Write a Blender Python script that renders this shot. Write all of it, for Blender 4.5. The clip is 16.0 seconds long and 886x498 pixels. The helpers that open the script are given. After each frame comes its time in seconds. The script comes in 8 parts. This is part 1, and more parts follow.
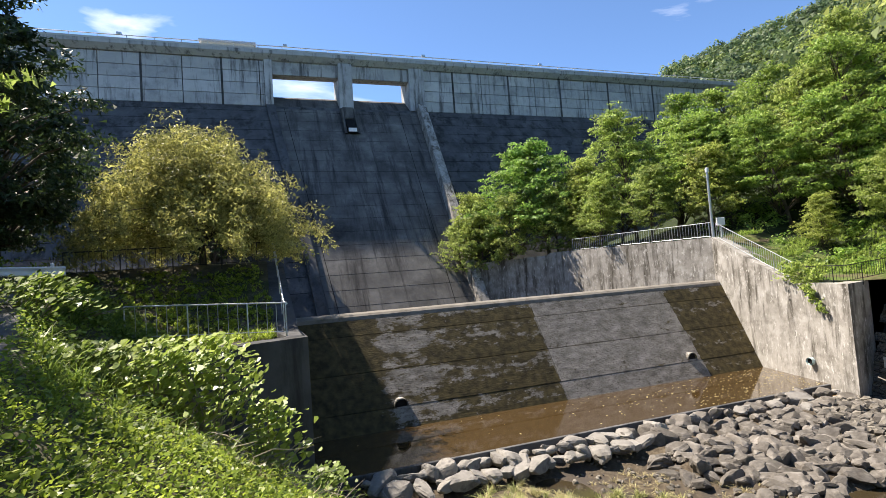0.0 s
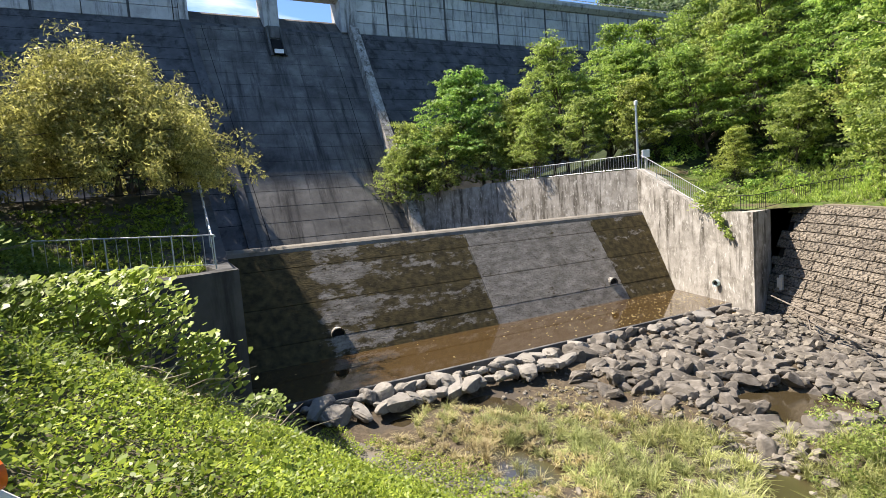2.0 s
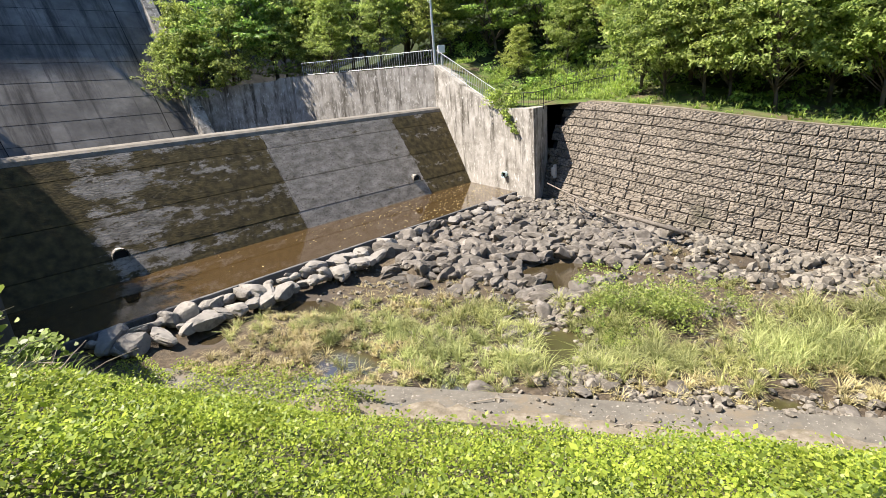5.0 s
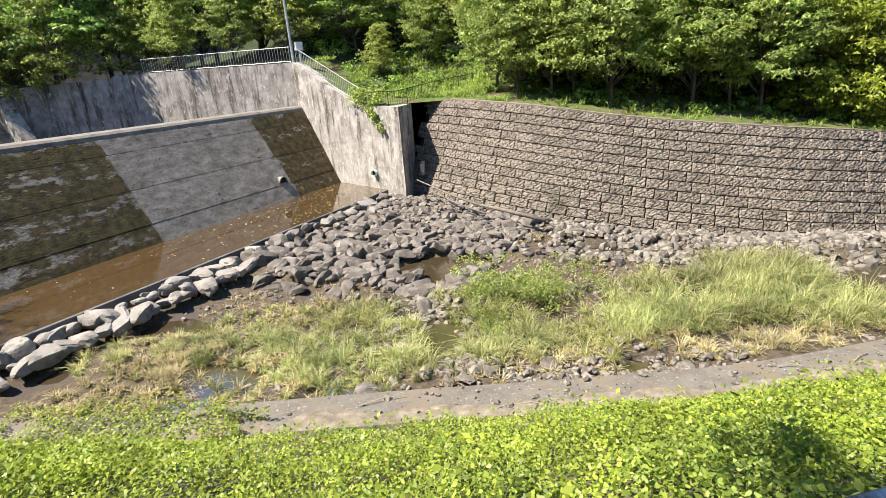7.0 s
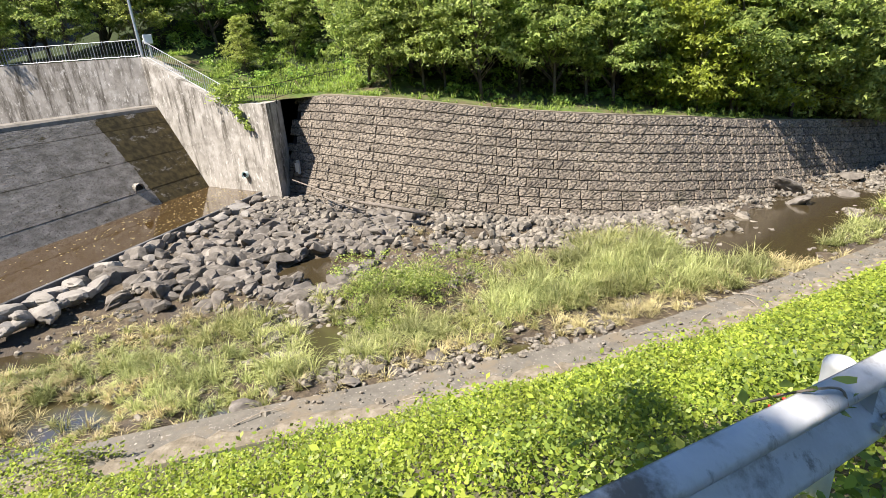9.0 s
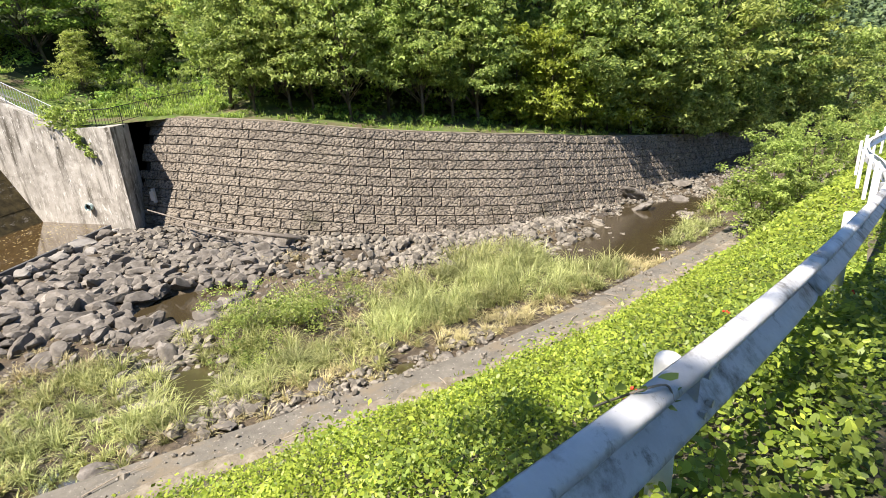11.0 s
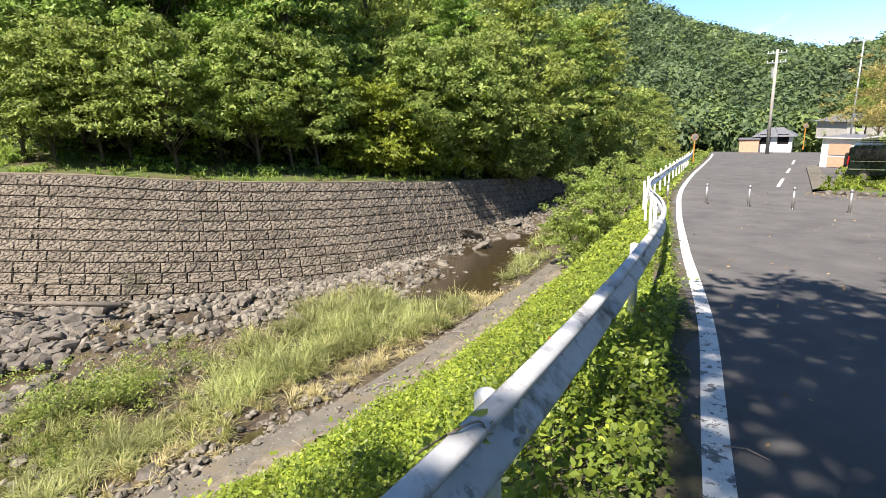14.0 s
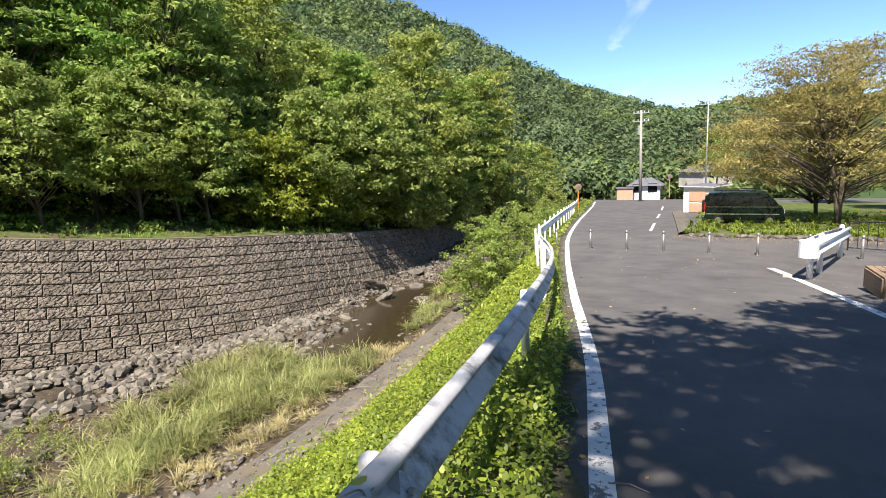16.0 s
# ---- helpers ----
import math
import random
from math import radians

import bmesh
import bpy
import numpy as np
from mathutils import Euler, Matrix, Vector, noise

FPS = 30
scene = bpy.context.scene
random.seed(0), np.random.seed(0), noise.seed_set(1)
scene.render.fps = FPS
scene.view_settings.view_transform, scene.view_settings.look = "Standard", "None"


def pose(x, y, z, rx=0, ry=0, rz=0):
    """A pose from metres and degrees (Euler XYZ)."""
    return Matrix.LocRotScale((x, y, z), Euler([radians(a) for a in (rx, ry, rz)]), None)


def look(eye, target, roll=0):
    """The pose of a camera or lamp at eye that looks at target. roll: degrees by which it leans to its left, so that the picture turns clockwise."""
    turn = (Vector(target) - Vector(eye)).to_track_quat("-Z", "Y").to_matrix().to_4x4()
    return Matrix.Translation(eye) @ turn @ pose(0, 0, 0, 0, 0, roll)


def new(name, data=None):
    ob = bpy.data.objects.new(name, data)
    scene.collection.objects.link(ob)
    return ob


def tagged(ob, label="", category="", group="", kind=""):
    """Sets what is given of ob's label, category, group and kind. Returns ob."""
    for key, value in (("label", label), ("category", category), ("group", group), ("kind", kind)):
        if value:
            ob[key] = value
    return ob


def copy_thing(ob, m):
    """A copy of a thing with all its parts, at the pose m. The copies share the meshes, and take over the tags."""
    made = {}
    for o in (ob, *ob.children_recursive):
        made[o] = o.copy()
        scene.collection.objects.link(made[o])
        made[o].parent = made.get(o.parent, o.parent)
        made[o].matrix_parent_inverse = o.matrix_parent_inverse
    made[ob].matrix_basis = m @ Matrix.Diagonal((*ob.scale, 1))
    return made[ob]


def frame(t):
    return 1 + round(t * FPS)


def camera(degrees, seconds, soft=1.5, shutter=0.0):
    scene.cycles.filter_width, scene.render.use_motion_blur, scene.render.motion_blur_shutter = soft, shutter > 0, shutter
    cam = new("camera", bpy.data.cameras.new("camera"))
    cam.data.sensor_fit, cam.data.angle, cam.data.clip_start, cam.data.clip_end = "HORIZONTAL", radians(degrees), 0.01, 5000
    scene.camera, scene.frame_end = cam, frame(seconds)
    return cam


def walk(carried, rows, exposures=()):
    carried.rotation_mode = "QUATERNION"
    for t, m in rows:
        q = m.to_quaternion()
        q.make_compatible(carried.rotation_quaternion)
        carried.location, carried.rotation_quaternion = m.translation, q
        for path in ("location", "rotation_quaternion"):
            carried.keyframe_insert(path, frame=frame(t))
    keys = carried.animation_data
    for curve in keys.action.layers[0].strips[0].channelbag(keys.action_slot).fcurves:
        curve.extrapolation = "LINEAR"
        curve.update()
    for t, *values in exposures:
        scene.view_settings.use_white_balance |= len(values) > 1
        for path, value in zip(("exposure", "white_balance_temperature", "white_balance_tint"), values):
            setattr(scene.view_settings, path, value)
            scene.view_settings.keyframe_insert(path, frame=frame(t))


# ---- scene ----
cam = camera(80.80, 16.0, soft=0.5)
PATH = [
    (0, (0.000, 0.000, 1.603), (-0.016, 9.986, 2.139), -4.17),
    (0.5, (0.014, -0.011, 1.596), (0.388, 9.981, 1.705), -4.62),
    (1, (0.033, -0.020, 1.580), (0.684, 9.956, 1.332), -4.80),
    (1.5, (0.050, -0.040, 1.562), (0.887, 9.910, 1.002), -4.67),
    (2, (0.066, -0.069, 1.554), (1.154, 9.835, 0.695), -4.45),
    (2.5, (0.081, -0.095, 1.554), (1.598, 9.713, 0.330), -4.31),
    (3, (0.099, -0.098, 1.554), (2.235, 9.526, -0.125), -4.29),
    (3.5, (0.116, -0.075, 1.556), (2.894, 9.288, -0.591), -4.29),
    (4, (0.119, -0.038, 1.565), (3.399, 9.071, -0.941), -4.30),
    (6.5, (0.003, 0.059, 1.689), (5.755, 7.520, -1.663), -4.22),
    (7, (0.015, 0.020, 1.694), (6.222, 7.160, -1.544), -4.38),
    (7.5, (0.079, -0.036, 1.672), (6.537, 6.906, -1.506), -4.88),
    (8, (0.198, -0.076, 1.624), (6.986, 6.529, -1.586), -5.03),
    (8.5, (0.367, -0.095, 1.557), (7.570, 5.921, -1.895), -4.62),
    (9, (0.486, -0.101, 1.502), (8.040, 5.481, -1.931), -4.48),
    (9.5, (0.547, -0.129, 1.485), (8.513, 4.962, -1.775), -4.35),
    (12, (0.623, -0.195, 1.498), (9.688, 2.576, -1.689), -3.42),
    (12.5, (0.621, -0.217, 1.506), (9.863, 2.114, -1.518), -3.33),
    (13, (0.612, -0.243, 1.520), (10.003, 1.613, -1.373), -3.26),
    (13.5, (0.595, -0.275, 1.535), (10.115, 1.087, -1.205), -3.19),
    (14, (0.582, -0.306, 1.551), (10.204, 0.590, -1.020), -3.17),
    (14.5, (0.568, -0.333, 1.565), (10.283, 0.145, -0.757), -3.07),
    (15, (0.552, -0.369, 1.577), (10.333, -0.248, -0.503), -2.97),
    (15.5, (0.553, -0.394, 1.584), (10.365, -0.792, -0.308), -2.95),
    (16, (0.572, -0.411, 1.582), (10.371, -1.391, -0.156), -3.03),
]
walk(cam, [(t, look(eye, target, roll)) for t, eye, target, roll in PATH],
     [(0, 1.3, 6900, 14), (2.5, 1.44, 6900, 14), (4, 1.5, 6800, 14), (7, 1.5, 6700, 14), (9.5, 1.47, 6700, 14), (13, 1.36, 6800, 14), (16, 1.1, 6800, 15)])

# ---- world and sun ----
SUN_DIR = Vector((-0.485, 0.283, 0.828)).normalized()
SUN_EL = math.asin(SUN_DIR.z)
SUN_AZ = math.atan2(SUN_DIR.x, SUN_DIR.y)
world = bpy.data.worlds.new("world")
scene.world = world
world.use_nodes = True
wn = world.node_tree.nodes
wl = world.node_tree.links
wn.clear()
w_out = wn.new("ShaderNodeOutputWorld")
w_bg = wn.new("ShaderNodeBackground")
w_bg.inputs["Strength"].default_value = 0.135
w_sky = wn.new("ShaderNodeTexSky")
w_sky.sky_type = "NISHITA"
w_sky.sun_disc = False
w_sky.sun_elevation = SUN_EL
w_sky.sun_rotation = SUN_AZ
w_sky.dust_density = 0.2
w_sky.air_density = 0.55
w_sky.altitude = 1500.0
w_sky.ozone_density = 0.7
# thin wispy clouds, streaked along one direction
w_co = wn.new("ShaderNodeTexCoord")
w_map = wn.new("ShaderNodeMapping")
w_map.inputs["Rotation"].default_value = (0.0, radians(12), radians(30))
w_map.inputs["Scale"].default_value = (1.6, 5.0, 9.0)
w_noise = wn.new("ShaderNodeTexNoise")
w_noise.inputs["Scale"].default_value = 1.3
w_noise.inputs["Detail"].default_value = 7.0
w_noise.inputs["Distortion"].default_value = 0.6
w_ramp = wn.new("ShaderNodeValToRGB")
w_ramp.color_ramp.elements[0].position = 0.6
w_ramp.color_ramp.elements[1].position = 0.78
w_mix = wn.new("ShaderNodeMixRGB")
w_mix.inputs["Color2"].default_value = (7.0, 7.2, 7.6, 1)
w_mul = wn.new("ShaderNodeMath")
w_mul.operation = "MULTIPLY"
w_mul.inputs[1].default_value = 0.5
wl.new(w_co.outputs["Generated"], w_map.inputs["Vector"])
wl.new(w_map.outputs["Vector"], w_noise.inputs["Vector"])
wl.new(w_noise.outputs["Fac"], w_ramp.inputs["Fac"])
wl.new(w_ramp.outputs["Color"], w_mul.inputs[0])
wl.new(w_mul.outputs["Value"], w_mix.inputs["Fac"])
w_tint = wn.new("ShaderNodeMixRGB")
w_tint.blend_type = "MULTIPLY"
w_tint.inputs["Fac"].default_value = 1.0
w_tint.inputs["Color2"].default_value = (0.76, 0.97, 1.08, 1)
wl.new(w_sky.outputs["Color"], w_tint.inputs["Color1"])
wl.new(w_tint.outputs["Color"], w_mix.inputs["Color1"])
wl.new(w_mix.outputs["Color"], w_bg.inputs["Color"])
wl.new(w_bg.outputs["Background"], w_out.inputs["Surface"])

sun = new("sun", bpy.data.lights.new("sun", "SUN"))
sun.data.energy = 5.0
sun.data.angle = radians(0.55)
sun.data.color = (1.0, 0.94, 0.84)
sun.matrix_world = look(SUN_DIR * 100, (0, 0, 0))
scene.view_settings.exposure = 0.95

# ---- materials ----
def material(name, cols, scale=3.0, rough=0.85, bump=0.3, bump_scale=None, stain=None, stain_scale=0.4, stain_low=0.5,
             stain_high=0.62, stretch=(1, 1, 1), metal=0.0, spec=0.3, vary=0.0, island=0.0, bump_dist=0.02, stain2=None, stain2_stretch=(1, 1, 0.12), stain2_scale=2.0, stain2_low=0.52, fleck=None):
    """A surface of two or three colours, patterned at two scales, with a stain of its own colour and fine relief."""
    m = bpy.data.materials.new(name)
    m.use_nodes = True
    nt, ln = m.node_tree.nodes, m.node_tree.links
    b = nt["Principled BSDF"]
    b.inputs["Roughness"].default_value = rough
    b.inputs["Metallic"].default_value = metal
    b.inputs["Specular IOR Level"].default_value = spec
    co = nt.new("ShaderNodeTexCoord")
    mp = nt.new("ShaderNodeMapping")
    mp.inputs["Scale"].default_value = stretch
    ln.new(co.outputs["Object"], mp.inputs["Vector"])
    n1 = nt.new("ShaderNodeTexNoise")
    n1.inputs["Scale"].default_value = scale
    n1.inputs["Detail"].default_value = 8
    n1.inputs["Roughness"].default_value = 0.65
    ln.new(mp.outputs["Vector"], n1.inputs["Vector"])
    rp = nt.new("ShaderNodeValToRGB")
    els = rp.color_ramp.elements
    els[0].position, els[1].position = 0.3, 0.72
    els[0].color, els[1].color = (*cols[0], 1), (*cols[-1], 1)
    for i, c in enumerate(cols[1:-1]):
        e = els.new(0.3 + 0.42 * (i + 1) / (len(cols) - 1))
        e.color = (*c, 1)
    ln.new(n1.outputs["Fac"], rp.inputs["Fac"])
    col = rp.outputs["Color"]

    def blend(col, colour, scl, low, high, sv):
        mp2 = nt.new("ShaderNodeMapping")
        mp2.inputs["Scale"].default_value = sv
        ln.new(co.outputs["Object"], mp2.inputs["Vector"])
        n2 = nt.new("ShaderNodeTexNoise")
        n2.inputs["Scale"].default_value = scl
        n2.inputs["Detail"].default_value = 9
        n2.inputs["Roughness"].default_value = 0.7
        ln.new(mp2.outputs["Vector"], n2.inputs["Vector"])
        r2 = nt.new("ShaderNodeValToRGB")
        r2.color_ramp.elements[0].position, r2.color_ramp.elements[1].position = low, high
        ln.new(n2.outputs["Fac"], r2.inputs["Fac"])
        mx = nt.new("ShaderNodeMixRGB")
        mx.inputs["Color2"].default_value = (*colour, 1)
        ln.new(r2.outputs["Color"], mx.inputs["Fac"])
        ln.new(col, mx.inputs["Color1"])
        return mx.outputs["Color"]

    if stain:
        col = blend(col, stain, stain_scale, stain_low, stain_high, (1, 1, 1))
    if stain2:
        col = blend(col, stain2, stain2_scale, stain2_low, stain2_low + 0.14, stain2_stretch)
    if fleck:
        col = blend(col, fleck, 5.5, 0.56, 0.68, (1, 1, 0.4))
    if vary or island:
        hs = nt.new("ShaderNodeHueSaturation")
        src = nt.new("ShaderNodeNewGeometry").outputs["Random Per Island"] if island else nt.new("ShaderNodeObjectInfo").outputs["Random"]
        amount = island or vary
        mr = nt.new("ShaderNodeMapRange")
        mr.inputs["To Min"].default_value, mr.inputs["To Max"].default_value = 1 - amount, 1 + amount
        ln.new(src, mr.inputs["Value"])
        ln.new(mr.outputs["Result"], hs.inputs["Value"])
        ln.new(col, hs.inputs["Color"])
        col = hs.outputs["Color"]
    ln.new(col, b.inputs["Base Color"])
    if bump:
        nb = nt.new("ShaderNodeTexNoise")
        nb.inputs["Scale"].default_value = bump_scale or scale * 4
        nb.inputs["Detail"].default_value = 8
        ln.new(mp.outputs["Vector"], nb.inputs["Vector"])
        bp = nt.new("ShaderNodeBump")
        bp.inputs["Strength"].default_value = bump
        bp.inputs["Distance"].default_value = bump_dist
        ln.new(nb.outputs["Fac"], bp.inputs["Height"])
        ln.new(bp.outputs["Normal"], b.inputs["Normal"])
    return m


def leaf_material(name, low, high, glow=0.35, hue=0.03, rough=0.5, patch=0.6, swing=0.4):
    """Leaves: each one its own shade, light passing through them."""
    m = bpy.data.materials.new(name)
    m.use_nodes = True
    nt, ln = m.node_tree.nodes, m.node_tree.links
    b = nt["Principled BSDF"]
    b.inputs["Roughness"].default_value = rough
    b.inputs["Specular IOR Level"].default_value = 0.35
    g = nt.new("ShaderNodeNewGeometry")
    rp = nt.new("ShaderNodeValToRGB")
    rp.color_ramp.elements[0].color, rp.color_ramp.elements[1].color = (*low, 1), (*high, 1)
    ln.new(g.outputs["Random Per Island"], rp.inputs["Fac"])
    oi = nt.new("ShaderNodeObjectInfo")
    mr = nt.new("ShaderNodeMapRange")
    mr.inputs["To Min"].default_value, mr.inputs["To Max"].default_value = 0.5 - hue, 0.5 + hue
    ln.new(oi.outputs["Random"], mr.inputs["Value"])
    hs = nt.new("ShaderNodeHueSaturation")
    ln.new(mr.outputs["Result"], hs.inputs["Hue"])
    ln.new(rp.outputs["Color"], hs.inputs["Color"])
    co = nt.new("ShaderNodeTexCoord")
    nz = nt.new("ShaderNodeTexNoise")
    nz.inputs["Scale"].default_value = patch
    nz.inputs["Detail"].default_value = 4
    ln.new(co.outputs["Object"], nz.inputs["Vector"])
    m2 = nt.new("ShaderNodeMapRange")
    m2.inputs["From Min"].default_value, m2.inputs["From Max"].default_value = 0.3, 0.7
    m2.inputs["To Min"].default_value, m2.inputs["To Max"].default_value = 1 - swing, 1 + swing
    ln.new(nz.outputs["Fac"], m2.inputs["Value"])
    ln.new(m2.outputs["Result"], hs.inputs["Value"])
    ln.new(hs.outputs["Color"], b.inputs["Base Color"])
    tr = nt.new("ShaderNodeBsdfTranslucent")
    ln.new(hs.outputs["Color"], tr.inputs["Color"])
    mx = nt.new("ShaderNodeMixShader")
    mx.inputs["Fac"].default_value = glow
    ln.new(b.outputs["BSDF"], mx.inputs[1])
    ln.new(tr.outputs["BSDF"], mx.inputs[2])
    ln.new(mx.outputs["Shader"], nt["Material Output"].inputs["Surface"])
    return m


M_DAM = material("dam_concrete", [(0.075, 0.072, 0.067), (0.13, 0.125, 0.115), (0.215, 0.205, 0.188)], 0.35, 0.9, 0.4, 3.0,
                 stain=(0.035, 0.035, 0.035), stain_scale=0.16, stain_low=0.5, stain_high=0.72, stain2=(0.04, 0.039, 0.038), stain2_scale=1.1, stain2_low=0.5, stain2_stretch=(1, 0.1, 0.06))
M_DAM_PANEL = material("dam_panel_concrete", [(0.38, 0.385, 0.385), (0.52, 0.52, 0.515)], 0.6, 0.9, 0.3, 4.0,
                       stain=(0.24, 0.24, 0.24), stain_scale=0.5, stain_low=0.5, stain_high=0.75, stain2=(0.12, 0.12, 0.12), stain2_scale=1.5, stain2_low=0.52, stain2_stretch=(1, 1, 0.09), vary=0.12)
# Dark streaked concrete; on the left-hand walls its darkness stands in for shade.
M_DAM_DARK = material("stain_and_shade_dark_concrete", [(0.045, 0.046, 0.048), (0.085, 0.086, 0.088), (0.13, 0.13, 0.13)], 0.5, 0.95, 0.4, 3.0,
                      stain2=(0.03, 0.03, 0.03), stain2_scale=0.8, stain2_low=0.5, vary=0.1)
M_CONC = material("weathered_concrete", [(0.24, 0.225, 0.198), (0.355, 0.335, 0.3), (0.46, 0.44, 0.405)], 0.9, 0.9, 0.4, 6.0,
                  stain=(0.13, 0.118, 0.096), stain_scale=1.0, stain_low=0.48, stain_high=0.7, stain2=(0.075, 0.066, 0.052), stain2_stretch=(1, 1, 0.13), stain2_scale=1.7, stain2_low=0.5, fleck=(0.62, 0.6, 0.56))
M_COPING = material("pale_concrete_coping", [(0.4, 0.38, 0.35), (0.55, 0.53, 0.49)], 2.0, 0.9, 0.3, 14, stain=(0.16, 0.15, 0.13), stain_scale=1.0, stain_low=0.55, stain_high=0.75)


def moss_shade_slab(name):
    """Weir concrete: grey lifts with brown-black moss in bands below the joints, thick in some bays, thin in others;
    near solid at the left end, where it stands in for shade.
    """
    m = material(name, [(0.11, 0.098, 0.08), (0.23, 0.208, 0.178), (0.35, 0.32, 0.28)], 2.2, 0.85, 0.9, 11.0, stretch=(0.6, 1, 1.4),
                 stain=(0.085, 0.075, 0.055), stain_scale=1.3, stain_low=0.54, stain_high=0.72, stain2=(0.07, 0.06, 0.045), stain2_scale=9.0, stain2_stretch=(1, 1, 1), stain2_low=0.53, vary=0.06)
    nt, ln = m.node_tree.nodes, m.node_tree.links
    b = nt["Principled BSDF"]
    old = b.inputs["Base Color"].links[0].from_socket
    co = nt.new("ShaderNodeTexCoord")
    sp = nt.new("ShaderNodeSeparateXYZ")
    ln.new(co.outputs["Object"], sp.inputs["Vector"])

    def track(axis, lo, hi, stops):
        mr = nt.new("ShaderNodeMapRange")
        mr.inputs["From Min"].default_value, mr.inputs["From Max"].default_value = lo, hi
        ln.new(sp.outputs[axis], mr.inputs["Value"])
        rp = nt.new("ShaderNodeValToRGB")
        els = rp.color_ramp.elements
        els[0].position, els[0].color = stops[0][0], (stops[0][1],) * 3 + (1,)
        els[1].position, els[1].color = stops[-1][0], (stops[-1][1],) * 3 + (1,)
        for p, v in stops[1:-1]:
            els.new(p).color = (v, v, v, 1)
        ln.new(mr.outputs["Result"], rp.inputs["Fac"])
        return rp.outputs["Color"]

    # Stops above 1 blacken the left end, painting in the wing wall's shadow.
    bays = track("X", 0.0, 30.0, [(0.0, 2.0), (0.14, 1.6), (0.19, 0.55), (0.25, 0.6), (0.3, 0.9), (0.484, 0.95), (0.487, 0.22), (0.804, 0.28), (0.807, 1.0), (1.0, 1.0)])
    lifts = track("Z", -5.45, 0.0, [(0.0, 0.95), (0.08, 0.75), (0.1, 0.3), (0.19, 0.35), (0.21, 0.8), (0.3, 0.75), (0.34, 0.25), (0.47, 0.3), (0.5, 0.85), (0.62, 0.8), (0.66, 0.25), (0.78, 0.35), (0.81, 0.9), (0.88, 0.7), (0.95, 0.1)])
    mp = nt.new("ShaderNodeMapping")
    mp.inputs["Scale"].default_value = (0.7, 1.0, 1.8)
    ln.new(co.outputs["Object"], mp.inputs["Vector"])
    nz = nt.new("ShaderNodeTexNoise")
    nz.inputs["Scale"].default_value = 1.6
    nz.inputs["Detail"].default_value = 10
    nz.inputs["Roughness"].default_value = 0.75
    ln.new(mp.outputs["Vector"], nz.inputs["Vector"])

    def calc(op, a, c):
        n = nt.new("ShaderNodeMath")
        n.operation = op
        for i, v in enumerate((a, c)):
            if isinstance(v, float):
                n.inputs[i].default_value = v
            else:
                ln.new(v, n.inputs[i])
        return n.outputs["Value"]

    weight = calc("ADD", calc("MULTIPLY", bays, 0.62), calc("MULTIPLY", lifts, 0.3))
    total = calc("ADD", calc("MULTIPLY", weight, 0.6), nz.outputs["Fac"])
    rp = nt.new("ShaderNodeValToRGB")
    rp.color_ramp.elements[0].position, rp.color_ramp.elements[1].position = 0.82, 0.875
    ln.new(total, rp.inputs["Fac"])
    mc = nt.new("ShaderNodeValToRGB")
    mc.color_ramp.elements[0].position, mc.color_ramp.elements[1].position = 0.35, 0.7
    mc.color_ramp.elements[0].color, mc.color_ramp.elements[1].color = (0.03, 0.024, 0.009, 1), (0.095, 0.072, 0.028, 1)
    n2 = nt.new("ShaderNodeTexNoise")
    n2.inputs["Scale"].default_value = 3.0
    n2.inputs["Detail"].default_value = 8
    ln.new(co.outputs["Object"], n2.inputs["Vector"])
    ln.new(n2.outputs["Fac"], mc.inputs["Fac"])
    mx = nt.new("ShaderNodeMixRGB")
    ln.new(rp.outputs["Color"], mx.inputs["Fac"])
    ln.new(old, mx.inputs["Color1"])
    ln.new(mc.outputs["Color"], mx.inputs["Color2"])
    ln.new(mx.outputs["Color"], b.inputs["Base Color"])
    return m


M_SLAB = moss_shade_slab("mossy_shaded_weir_concrete")
M_BLOCK = material("faux_stone_block", [(0.128, 0.107, 0.084), (0.198, 0.17, 0.136), (0.272, 0.238, 0.196)], 2.2, 0.92, 0.5, 18,
                   stain=(0.08, 0.075, 0.05), stain_scale=0.5, stain_low=0.52, stain_high=0.7, vary=0.2)


